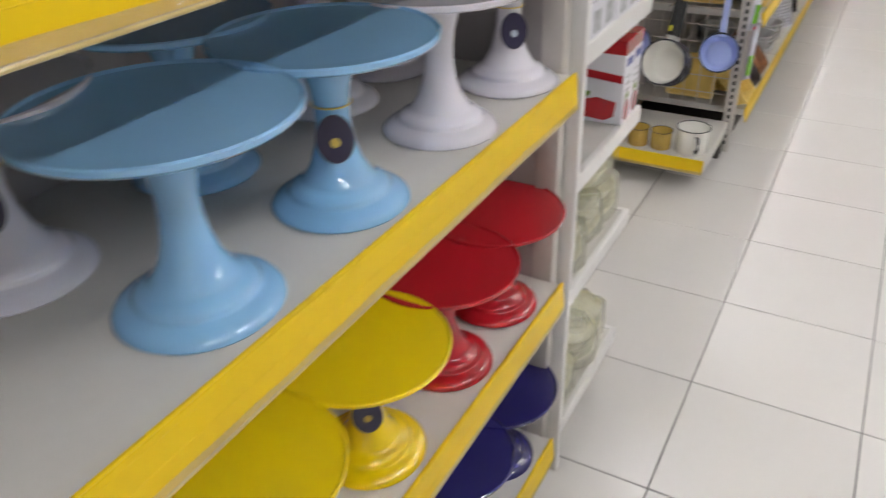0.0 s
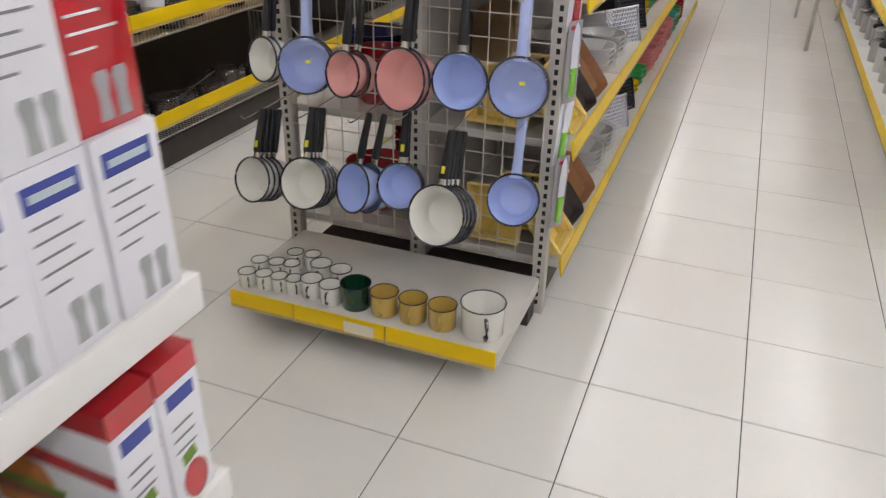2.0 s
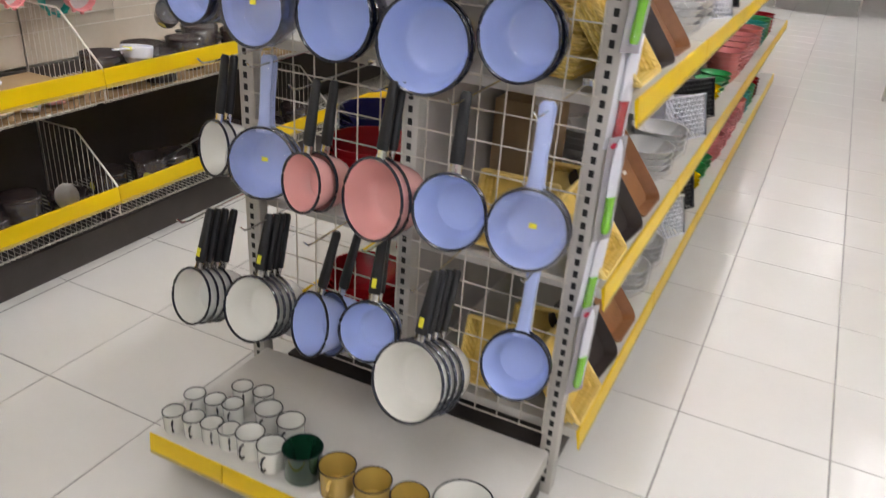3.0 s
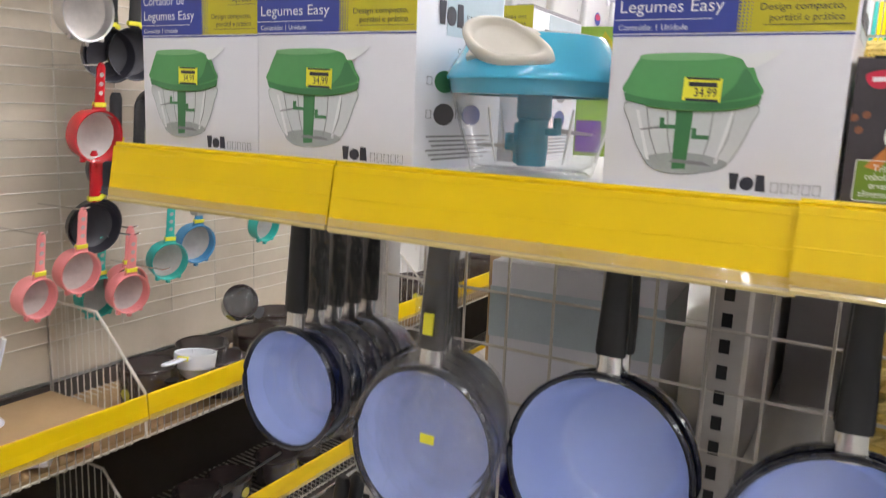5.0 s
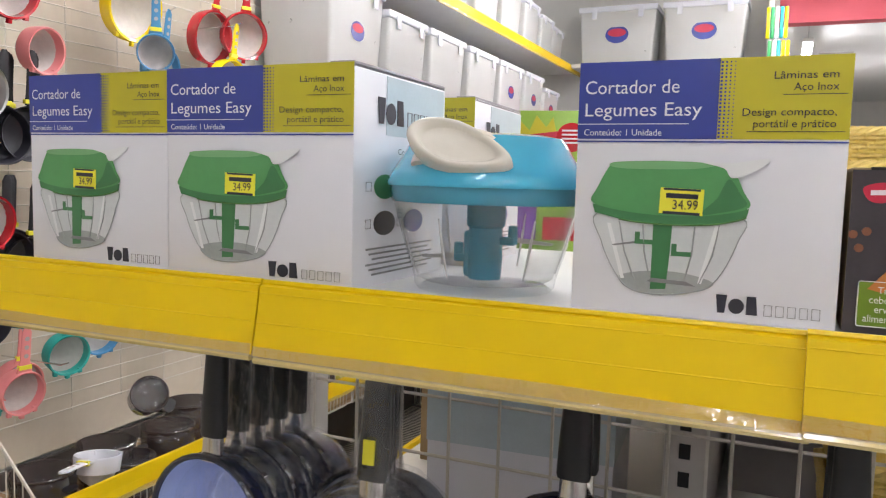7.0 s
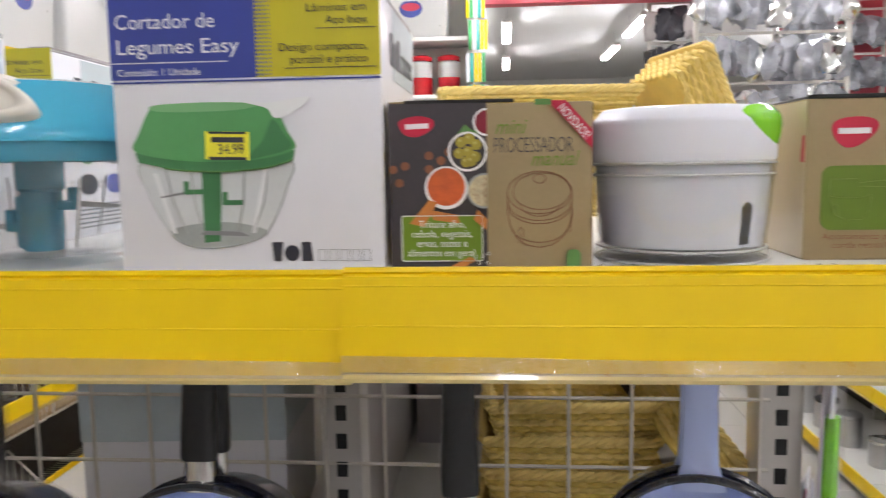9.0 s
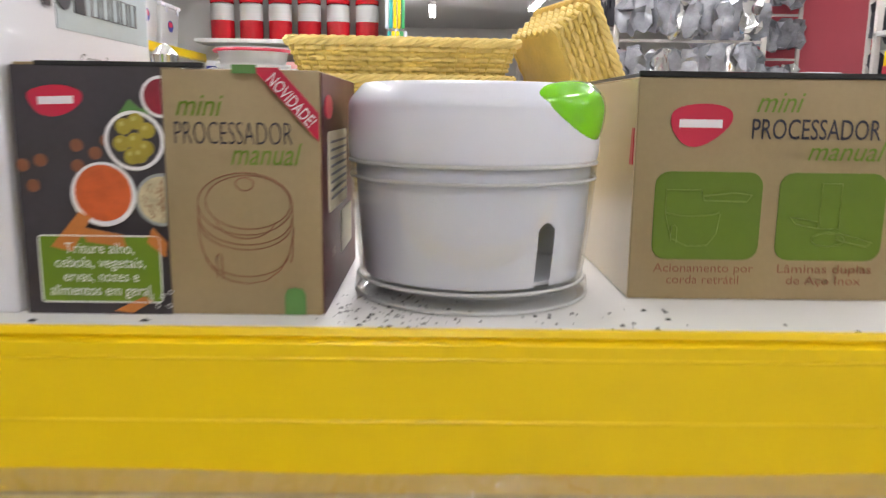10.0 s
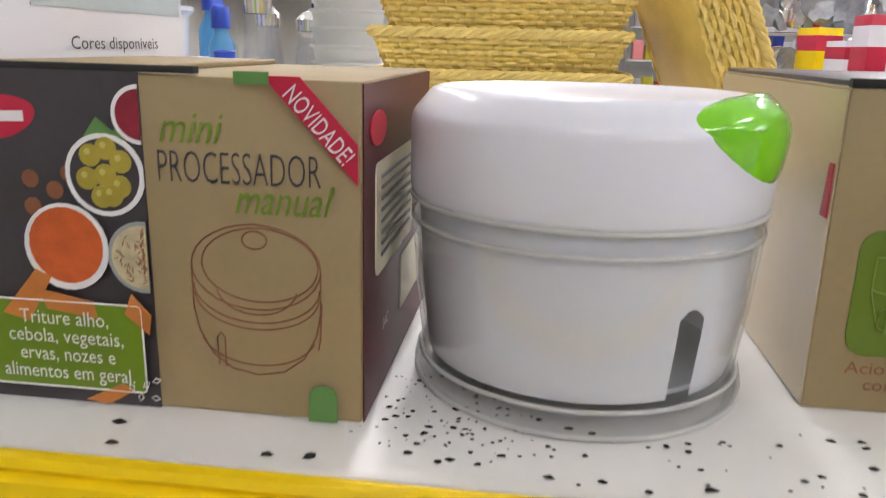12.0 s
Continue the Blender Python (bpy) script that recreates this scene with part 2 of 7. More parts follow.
# ---- mesh helpers ----
def smoothed(bm, on=True):
    for f in bm.faces:
        f.smooth = on
    return bm


def bx(bm, lo, hi, r=0.0, m=None, seg=2):
    c = [(a + b) / 2 for a, b in zip(lo, hi)]
    s = [b - a for a, b in zip(lo, hi)]
    t = Matrix.Translation(c) @ Matrix.Diagonal((*s, 1))
    vs = bmesh.ops.create_cube(bm, size=1, matrix=t)["verts"]
    if r > 0:
        es = list({e for v in vs for e in v.link_edges})
        out = bmesh.ops.bevel(bm, geom=es, offset=r, segments=seg, affect="EDGES", profile=0.5)
        vs = list(set(out["verts"]) | {v for v in vs if v.is_valid})
    if m is not None:
        bmesh.ops.transform(bm, matrix=m, verts=vs)
    return bm


def lathe(bm, profile, n=32, m=None, squash=1.0):
    rings = []
    for r, z in profile:
        if r < 1e-6:
            rings.append([bm.verts.new((0, 0, z))])
        else:
            rings.append([bm.verts.new((r * math.cos(2 * math.pi * k / n), squash * r * math.sin(2 * math.pi * k / n), z)) for k in range(n)])
    for a, b in zip(rings, rings[1:]):
        for k in range(n):
            q = (k + 1) % n
            vs = [a[k % len(a)], a[q % len(a)], b[q % len(b)], b[k % len(b)]]
            vs = [v for i, v in enumerate(vs) if v not in vs[:i]]
            if len(vs) > 2:
                bm.faces.new(vs).smooth = True
    if m is not None:
        bmesh.ops.transform(bm, matrix=m, verts=[v for ring in rings for v in ring])
    return bm


def tube(bm, pts, r, n=6, closed=False):
    pts = [Vector(p) for p in pts]
    rings = []
    up = Vector((0, 0, 1))
    for i, p in enumerate(pts):
        a = pts[i - 1] if (i > 0 or closed) else p
        b = pts[(i + 1) % len(pts)] if (i < len(pts) - 1 or closed) else p
        d = (b - a).normalized()
        side = d.cross(up)
        if side.length < 0.05:
            side = d.cross(Vector((1, 0, 0)))
        side.normalize()
        other = side.cross(d)
        rad = r[i] if isinstance(r, (list, tuple)) else r
        rings.append([bm.verts.new(p + rad * (math.cos(2 * math.pi * k / n) * side + math.sin(2 * math.pi * k / n) * other)) for k in range(n)])
    pairs = list(zip(rings, rings[1:])) + ([(rings[-1], rings[0])] if closed else [])
    for a, b in pairs:
        for k in range(n):
            bm.faces.new((a[k], a[(k + 1) % n], b[(k + 1) % n], b[k])).smooth = n > 4
    if not closed:
        bm.faces.new(rings[0][::-1])
        bm.faces.new(rings[-1])
    return bm


def poly(bm, pts, thick=0.0004, m=None):
    """A flat plate in the xz plane that faces -y, its front at y = 0."""
    a = [bm.verts.new((x, 0, z)) for x, z in pts]
    b = [bm.verts.new((x, thick, z)) for x, z in pts]
    bm.faces.new(a)
    bm.faces.new(b[::-1])
    for k in range(len(pts)):
        q = (k + 1) % len(pts)
        bm.faces.new((a[q], a[k], b[k], b[q]))
    if m is not None:
        bmesh.ops.transform(bm, matrix=m, verts=a + b)
    return bm


def ring2(cx, cz, rx, rz, n=28, a0=0.0, a1=360.0):
    full = a1 - a0 >= 359.9
    return [(cx + rx * math.cos(radians(a0 + (a1 - a0) * k / (n if full else n - 1))), cz + rz * math.sin(radians(a0 + (a1 - a0) * k / (n if full else n - 1)))) for k in range(n)]


def rrect(x0, x1, z0, z1, r, n=5):
    pts = []
    for cx, cz, a in ((x1 - r, z1 - r, 0), (x0 + r, z1 - r, 90), (x0 + r, z0 + r, 180), (x1 - r, z0 + r, 270)):
        pts += [(cx + r * math.cos(radians(a + 90 * k / (n - 1))), cz + r * math.sin(radians(a + 90 * k / (n - 1)))) for k in range(n)]
    return pts


def outline(bm, pts, w=0.0006, closed=True, y=0.0):
    tube(bm, [(x, y, z) for x, z in pts], w, 4, closed)
    return bm


def thing(name, label, category, m=None, group="", kind=""):
    ob = new(name)
    ob.empty_display_size = 0.05
    if m is not None:
        ob.matrix_basis = m
    return tagged(ob, label, category, group, kind)


def part(name, bm, material, parent=None, label="", m=None, sharp=38):
    me = bpy.data.meshes.new(name)
    bmesh.ops.recalc_face_normals(bm, faces=bm.faces)
    bm.to_mesh(me)
    bm.free()
    for x in material if isinstance(material, (list, tuple)) else [material]:
        me.materials.append(x)
    me.set_sharp_from_angle(angle=radians(sharp))
    ob = new(name, me)
    if parent is not None:
        ob.parent = parent
    if m is not None:
        ob.matrix_basis = m
    if label:
        ob["label"] = label
    return ob


def B():
    return bmesh.new()


def writing(text, size, material, parent, m, wide=1.0, align="LEFT", gap=1.0, bold=0.0, name="lettering", lean=0.0, width=0.0):
    """Letters on the xz plane that face -y, from a base line at the origin."""
    cu = bpy.data.curves.new("text", "FONT")
    cu.body, cu.size, cu.align_x, cu.space_character, cu.offset, cu.shear = text, size, align, gap, bold, lean
    cu.resolution_u = 3
    tmp = bpy.data.objects.new("text", cu)
    scene.collection.objects.link(tmp)
    me = bpy.data.meshes.new_from_object(tmp.evaluated_get(bpy.context.evaluated_depsgraph_get()))
    bpy.data.objects.remove(tmp)
    if width:
        xs = [v.co.x for v in me.vertices]
        wide = width / max(1e-6, max(xs) - min(xs))
    me.transform(Matrix(((wide, 0, 0, 0), (0, 0, 0, 0), (0, 1, 0, 0), (0, 0, 0, 1))))
    me.materials.clear()
    me.materials.append(material)
    me.name = name
    ob = new(name, me)
    ob.parent = parent
    ob.matrix_basis = m
    return ob


def at(x, y, z):
    return Matrix.Translation((x, y, z))


# ---- structure ----
def structure(name, bm, material, label, category, parent=None):
    return tagged(part(name, bm, material, parent), label, category, kind="structure")


X0, X1, Y0, Y1 = -2.98, 8.0, -2.5, 19.0
TW, TD, TX, TY = 0.459, 0.4545, -0.231, 3.218
floor = structure("floor", bx(B(), (X0, Y0, -0.2), (X1, Y1, -0.003)), GROUT, "pale square ceramic floor tiles with dark grout", "floor")
structure("ceiling", bx(B(), (X0 - 0.2, Y0 - 0.2, CEIL), (X1 + 0.2, Y1 + 0.2, CEIL + 0.2)), CEILING, "plain white painted shop ceiling", "ceiling")
structure("wall_west", bx(B(), (X0 - 0.2, Y0 - 0.2, -0.2), (X0, Y1 + 0.2, CEIL)), PLASTER, "off-white painted plaster wall behind wire shelving", "wall")
structure("wall_east", bx(B(), (X1, Y0 - 0.2, -0.2), (X1 + 0.2, Y1 + 0.2, CEIL)), PLASTER, "plain off-white painted shop wall", "wall")
structure("wall_north", bx(B(), (X0, Y1, -0.2), (X1, Y1 + 0.2, CEIL)), PLASTER, "plain off-white painted far shop wall", "wall")
structure("wall_south", bx(B(), (X0, Y0 - 0.2, -0.2), (X1, Y0, CEIL)), PLASTER, "plain off-white painted shop wall", "wall")
structure("wall_partition", bx(B(), (X0, 9.2, 0), (-1.0, 9.35, CEIL)), PLASTER, "white partition wall at the end of the aisle", "wall")
structure("beam", bx(B(), (-0.995, 9.25, 2.88), (4.2, 9.40, CEIL - 0.002)), HOTPINK, "coral red painted beam under the ceiling", "beam")


def lamp(x, y):
    ob = thing("ceiling_lamp", "white fluorescent tube lamp hung under the ceiling", "lamp", at(x, y, 3.0), "fluorescent lamps")
    part("housing", bx(B(), (-0.05, -0.62, 0.045), (0.05, 0.62, 0.085), 0.006), SHELFW, ob)
    for dx in (-0.028, 0.028):
        part("tube", tube(B(), [(dx, -0.6, 0.02), (dx, 0.6, 0.02)], 0.013, 10), TUBE, ob, "glowing white tube")
    for dy in (-0.45, 0.45):
        part("hanger", tube(B(), [(0, dy, 0.085), (0, dy, CEIL - 3.0)], 0.004, 6), STEEL, ob)
    li = bpy.data.lights.new("lamp_light", "AREA")
    li.shape, li.size, li.size_y, li.energy, li.color = "RECTANGLE", 0.10, 1.2, LAMP_POWER, (1.0, 0.965, 0.955)
    lo = new("lamp_light", li)
    lo.parent = ob
    lo.matrix_basis = at(0, 0, -0.002)


for lx, ys in LAMP_ROWS:
    for ly in ys:
        lamp(lx, ly)


# ---- shelving ----
def strip(parent, x0, x1, y, z, h=0.058, lean=0.006, m=None, label="yellow price strip"):
    """A price strip that faces -y, its top edge at z."""
    bm = B()
    vs = [(y + lean, z + 0.003), (y, z), (y - lean, z - h), (y - lean + 0.004, z - h - 0.002), (y + lean + 0.004, z - 0.004)]
    a = [bm.verts.new((x0, p, q)) for p, q in vs]
    b = [bm.verts.new((x1, p, q)) for p, q in vs]
    for k in range(len(vs)):
        bm.faces.new((a[k], a[(k + 1) % 5], b[(k + 1) % 5], b[k]))
    bm.faces.new(a)
    bm.faces.new(b[::-1])
    ob = part("price_strip", bm, YELLOW, parent, label, m)
    part("strip_roll", tube(B(), [(x0, y + lean * 0.5, z + 0.0022), (x1, y + lean * 0.5, z + 0.0022)], 0.0024, 6), YELLOW, ob)
    for f in (0.10, 0.52):
        part("strip_ridge", tube(B(), [(x0, y - lean * f + 0.0003, z - h * f), (x1, y - lean * f + 0.0003, z - h * f)], 0.0007, 5), YELLOW, ob)
    bm = B()
    n = max(2, int((x1 - x0) / 0.03))
    top = [bm.verts.new((x0 + (x1 - x0) * k / n, y - lean * 0.86 - 0.0012 - 0.0007 * math.sin(k * 1.7), z - h * (0.84 + 0.02 * math.sin(k * 0.5 + x0 * 9)))) for k in range(n + 1)]
    low = [bm.verts.new((x0 + (x1 - x0) * k / n, y - lean - 0.0016, z - h - 0.001)) for k in range(n + 1)]
    for k in range(n):
        bm.faces.new((top[k], top[k + 1], low[k + 1], low[k])).smooth = True
    part("clear_lip", bm, LIPFILM, ob, "clear plastic lip", sharp=180)
    part("strip_edge", tube(B(), [(x0 + 0.001, y - lean + 0.001, z - h - 0.003), (x1 - 0.001, y - lean + 0.001, z - h - 0.002)], 0.0028, 6), CLEARSTRIP, ob, "scuffed clear lower edge")
    return ob


def board(parent, lo, hi, material=SHELF, name="shelf_board"):
    return part(name, bx(B(), lo, hi, 0.003), material, parent)


def upright(parent, x, y, z1, w=0.045, d=0.045, face=-1, name="upright", z0=0.0):
    """A slotted post; its slots are on the side that faces along y (face = -1 or 1)."""
    ob = part(name, bx(B(), (x - w / 2, y - d / 2, z0), (x + w / 2, y + d / 2, z1), 0.003), POST, parent)
    bm = B()
    yy = y + face * d / 2
    z = z0 + 0.04
    while z < z1 - 0.03:
        bx(bm, (x - 0.006, yy - 0.0012, z), (x + 0.006, yy + 0.0012, z + 0.017))
        z += 0.032
    tagged(part("perforation", bm, SLOT, ob, "dark punched slots"), kind="stuff")
    return ob


# cake stand gondola
g1 = thing("cake_stand_gondola", "off-white metal gondola shelving with yellow price strips", "shelving", at(0, 0, 0))
board(g1, (-0.985, -2.2, 0.05), (-0.955, 1.32, 1.95), PANEL, "back_panel")
board(g1, (-1.45, -2.2, 0.0), (-0.50, 1.32, 0.10), POST, "plinth")
for z in (0.15, 0.615, 1.08, 1.475):
    for ya, yb in ((-2.18, -1.21), (-1.2, -0.03), (-0.02, 1.305)):
        board(g1, (-0.955, ya, z - 0.025), (-0.462, yb, z))
        turn = pose(-0.457, 0, 0, 0, 0, 90)
        strip(g1, ya, min(yb, 1.32), 0.0, z + 0.002, 0.062, 0.006, turn)
for y in (-2.2, -0.025, 1.318):
    part("upright", bx(B(), (-0.53, y - 0.015, 0), (-0.485, y + 0.022, 1.95), 0.003), POST, g1)
part("end_panel", bx(B(), (-0.955, 1.31, 0.1), (-0.53, 1.322, 1.95)), PANEL, g1)

# its end cap, faced by the cross aisle
e1 = thing("end_cap_shelf", "off-white metal end-cap shelves filled with boxed goods", "shelving", at(0, 0, 0))
for z in (0.165, 0.56, 0.85, 1.12, 1.60):
    part("shelf_board", bx(B(), (-1.42, 1.345, z - 0.022), (-0.472, 1.775, z), 0.003), SHELF, e1)
    part("shelf_lip", bx(B(), (-0.472, 1.345, z - 0.04), (-0.457, 1.79, z + 0.004), 0.003), SHELFW, e1)
    part("front_lip", bx(B(), (-1.42, 1.775, z - 0.04), (-0.472, 1.79, z + 0.004), 0.003), SHELFW, e1)
for x in (-0.478, -1.40):
    part("upright", bx(B(), (x - 0.02, 1.344, 0), (x + 0.02, 1.366, 1.95), 0.003), SHELFW, e1)
part("back_panel", bx(B(), (-1.38, 1.347, 0.1), (-0.5, 1.356, 1.95)), PANEL, e1)


# pan end cap
e2 = thing("pan_display", "wire-grid end cap with hooks, base tray and top shelf", "display rack", at(0, 0, 0))
GY = 3.545
for x in (-1.475, -0.965, -0.497):
    upright(e2, x, 3.565, 1.52)
for k in range(15):
    part("wire", tube(B(), [(-1.445 + k * (0.925 / 14), GY - 0.006, 0.20), (-1.445 + k * (0.925 / 14), GY - 0.006, 1.50)], 0.0022, 5), WIRE, e2)
for k in range(18):
    part("wire", tube(B(), [(-1.46, GY - 0.002, 0.20 + k * 0.0765), (-0.51, GY - 0.002, 0.20 + k * 0.0765)], 0.0022, 5), WIRE, e2)
tray = part("base_tray", bx(B(), (-1.435, 3.052, 0.10), (-0.49, 3.535, 0.155), 0.004), SHELF, e2, "off-white base tray")
for xa, xb in ((-1.432, -1.19), (-1.186, -0.86), (-0.856, -0.493)):
    strip(e2, xa, xb, 3.046, 0.155, 0.055, 0.004)
part("label", bx(B(), (-1.0, 3.0375, 0.108), (-0.895, 3.0405, 0.147)), PALE, e2, "pale price label")
part("base_foot", bx(B(), (-1.42, 3.45, 0.0), (-0.50, 3.535, 0.10)), KICK, e2)
TOP = 1.540
part("top_shelf", bx(B(), (-1.47, 3.140, TOP - 0.03), (-0.475, 3.56, TOP), 0.003), SHELFW, e2, "white metal shelf with scuffed enamel")
strip(e2, -1.505, -1.224, 3.128, TOP + 0.001, 0.049, 0.009)
strip(e2, -1.221, -0.862, 3.126, TOP + 0.001, 0.049, 0.009)
strip(e2, -0.867, -0.40, 3.120, TOP + 0.003, 0.047, 0.009)
for x in (-1.45, -0.50):
    part("bracket", bx(B(), (x - 0.006, 3.18, TOP - 0.07), (x + 0.006, 3.54, TOP - 0.031), 0.002), POST, e2)

# gondola behind it
g2 = thing("long_gondola", "double-sided metal gondola shelving with yellow price strips", "shelving", at(0, 0, 0))
G2END = 9.0
board(g2, (-0.975, 3.62, 0.1), (-0.955, G2END, 1.50), PANEL, "back_panel")
board(g2, (-1.42, 3.62, 0.0), (-0.50, G2END, 0.09), KICK, "plinth")
for z in (0.20, 0.64, 1.11):
    for k in range(6):
        ya, yb = 3.60 + k * 0.9, 3.60 + k * 0.9 + 0.895
        board(g2, (-0.955, ya, z - 0.03), (-0.437, yb, z))
        board(g2, (-1.50, ya, z - 0.03), (-0.976, yb, z))
        strip(g2, ya, yb, 0.0, z + 0.002, 0.06, 0.006, pose(-0.432, 0, 0, 0, 0, 90))
        strip(g2, -yb, -ya, 0.0, z + 0.002, 0.06, 0.006, pose(-1.505, 0, 0, 0, 0, -90))
for k in range(6):
    ya, yb = 3.60 + k * 0.9, 3.60 + k * 0.9 + 0.895
    board(g2, (-1.36, ya, 1.485), (-0.50, yb, 1.512), SHELFW, "top_board")
for k in range(1, 7):
    part("upright", bx(B(), (-0.99, 3.6 + k * 0.9 - 0.02, 0), (-0.94, 3.6 + k * 0.9 + 0.02, 1.52), 0.003), POST, g2)

# side wall shelving
lw = thing("wall_shelving", "wall shelving with wire baskets and yellow price strips", "shelving", at(0, 0, 0))
LY0, LY1 = 1.2, 8.7
part("kick_board", bx(B(), (-2.95, LY0, 0), (-2.58, LY1, 0.13)), KICK, lw, "dark brown kick board")
part("lower_panel", bx(B(), (-2.945, LY0, 0.14), (-2.93, LY1, 0.72)), KICK, lw)
for k in range(5):
    ya = 0.95 + k * 1.5
    yb = ya + 1.495
    for z in (0.31, 0.785):
        strip(lw, ya, yb, 0.0, z, 0.065, 0.006, pose(-2.50, 0, 0, 0, 0, 90))
        bm = B()
        for q in range(int(1.48 / 0.024)):
            y = ya + 0.01 + q * 0.024
            tube(bm, [(-2.505, y, z - 0.03), (-2.507, y, z - 0.125), (-2.53, y, z - 0.135), (-2.93, y, z - 0.115)], 0.0021, 4)
        for zz in (z - 0.12, z - 0.04):
            tube(bm, [(-2.509, ya, zz), (-2.509, yb, zz)], 0.003, 5)
        tagged(part("wire_basket", bm, WIRE, lw, "cream wire basket shelf"), kind="stuff")
        bm = B()
        for q in range(14):
            x = -2.92 + q * 0.03
            top = z + 0.20 if x < -2.70 else z + 0.20 - (x + 2.70) / 0.19 * 0.19
            tube(bm, [(x, yb, z - 0.11), (x, yb, top)], 0.002, 4)
        tube(bm, [(-2.93, yb, z - 0.11), (-2.93, yb, z + 0.205), (-2.70, yb, z + 0.205), (-2.505, yb, z + 0.01), (-2.505, yb, z - 0.12)], 0.0045, 6)
        tagged(part("divider", bm, WIRE, lw, "sloping wire divider"), kind="stuff")
part("basket_panel", bx(B(), (-2.94, LY0, 0.655), (-2.53, LY1, 0.668)), CARDB, lw, "brown board lining")
part("wall_board", bx(B(), (-2.965, LY0, 0.73), (-2.945, 5.35, 2.65)), BEIGE, lw, "stained beige board behind the grid")
bm = B()
for k in range(38):
    y = LY0 + k * 0.2
    tube(bm, [(-2.925, y, 0.85), (-2.925, y, 2.6)], 0.0022, 4)
for k in range(36):
    tube(bm, [(-2.92, LY0, 0.86 + k * 0.05), (-2.92, 5.4, 0.86 + k * 0.05)], 0.0022, 4)
tagged(part("wall_grid", bm, WIRE, lw, "white wire grid on the wall"), kind="stuff")
for z in (2.02, 2.56):
    board(lw, (-2.96, 5.35, z - 0.03), (-2.52, 9.15, z), SHELFW)
    strip(lw, 5.35, 9.15, 0.0, z + 0.002, 0.06, 0.006, pose(-2.515, 0, 0, 0, 0, 90))
bk = thing("back_shelf", "white high shelf across the partition", "shelving", at(0, 0, 0))
for z in (1.70, 2.12, 2.56):
    board(bk, (-2.50, 8.80, z - 0.03), (-1.05, 9.195, z), SHELFW)
part("upright", bx(B(), (-1.06, 8.80, 0), (-1.02, 9.19, 3.1), 0.003), POST, bk)

# gondola across the main aisle
g3 = thing("aisle_gondola", "metal gondola shelving with yellow strips across the aisle", "shelving", at(0, 0, 0))
board(g3, (0.90, 4.4, 0), (1.8, 12.5, 0.08), KICK, "plinth")
board(g3, (1.34, 4.4, 0.1), (1.36, 12.5, 1.55), KICK, "back_panel")
for z in (0.12, 0.56, 1.02, 1.5):
    for k in range(9):
        ya, yb = 4.4 + k * 0.9, 4.4 + k * 0.9 + 0.895
        board(g3, (0.85, ya, z - 0.03), (1.34, yb, z), SHELFW)
        strip(g3, -yb, -ya, 0.0, z + 0.002, 0.06, 0.006, pose(0.845, 0, 0, 0, 0, -90))
for k in range(10):
    part("upright", bx(B(), (1.28, 4.38 + k * 0.9, 0), (1.34, 4.42 + k * 0.9, 1.6), 0.003), POST, g3)


# ---- things: cake stands ----
def loft(bm, secs, n=10, sq=0.75):
    """Rounded bar through sections (x, y, z, half width, half depth), each level in z."""
    rings = []
    for x, y, z, hw, hd in secs:
        ring = []
        for k in range(n):
            a = 2 * math.pi * (k + 0.5) / n
            c, s = math.cos(a), math.sin(a)
            ring.append(bm.verts.new((x + hw * math.copysign(abs(c) ** sq, c), y + hd * math.copysign(abs(s) ** sq, s), z)))
        rings.append(ring)
    for a, b in zip(rings, rings[1:]):
        for k in range(n):
            bm.faces.new((a[k], a[(k + 1) % n], b[(k + 1) % n], b[k])).smooth = True
    bm.faces.new(rings[0][::-1])
    bm.faces.new(rings[-1])
    return bm


STAND_FOOT = [(0.0, 0.004), (0.078, 0.002), (0.0895, 0.0), (0.0920, 0.003), (0.0915, 0.007), (0.086, 0.0125), (0.076, 0.0175), (0.0695, 0.0195), (0.0675, 0.0215), (0.0670, 0.0245), (0.0640, 0.0285), (0.056, 0.0335), (0.0490, 0.0365), (0.0470, 0.0395), (0.041, 0.047), (0.033, 0.062), (0.026, 0.085), (0.0225, 0.11), (0.0225, 0.135), (0.026, 0.16), (0.033, 0.182), (0.041, 0.2), (0.046, 0.21)]
STAND_PLATE = [(0.0, 0.208), (0.06, 0.208), (0.125, 0.212), (0.135, 0.2135), (0.1385, 0.217), (0.139, 0.2225), (0.1365, 0.224), (0.134, 0.2205), (0.10, 0.2175), (0.0, 0.2165)]


def cake_stand(material, word, x, y, z, tag=None, turn=0.0, tilt=None):
    ob = thing("cake_stand", word + " plastic cake stand on a shelf", "cake stand", at(x, y, z) @ pose(0, 0, 0, 0, 0, turn) if tilt is None else tilt, "cake stands")
    part("pedestal", lathe(B(), STAND_FOOT, 44), material, ob)
    part("plate", lathe(B(), STAND_PLATE, 56), material, ob)
    if tag is not None:
        t = part("tag", smoothed(lathe(B(), [(0, 0.0012), (0.0235, 0.0012), (0.024, 0), (0.0235, -0.0012), (0, -0.0012)], 28, squash=1.28)), OVAL, ob, "dark oval paper tag", at(0, 0, 0.100) @ pose(0, 0, 0, 0, 0, tag) @ at(0, -0.031, 0) @ pose(0, 0, 0, 80, 0, 0))
        part("print", smoothed(lathe(B(), [(0, 0.0018), (0.0065, 0.0018), (0.0065, 0.0012)], 7)), GOLD if word != "white" else GREYBL, t, "small printed mark", at(0, -0.004, 0))
        part("cord", tube(B(), [(0.025 * math.cos(a / 8 * math.pi), 0.025 * math.sin(a / 8 * math.pi), 0.137) for a in range(16)], 0.0012, 5, True), GOLD, ob, "thin gold cord")
    return ob


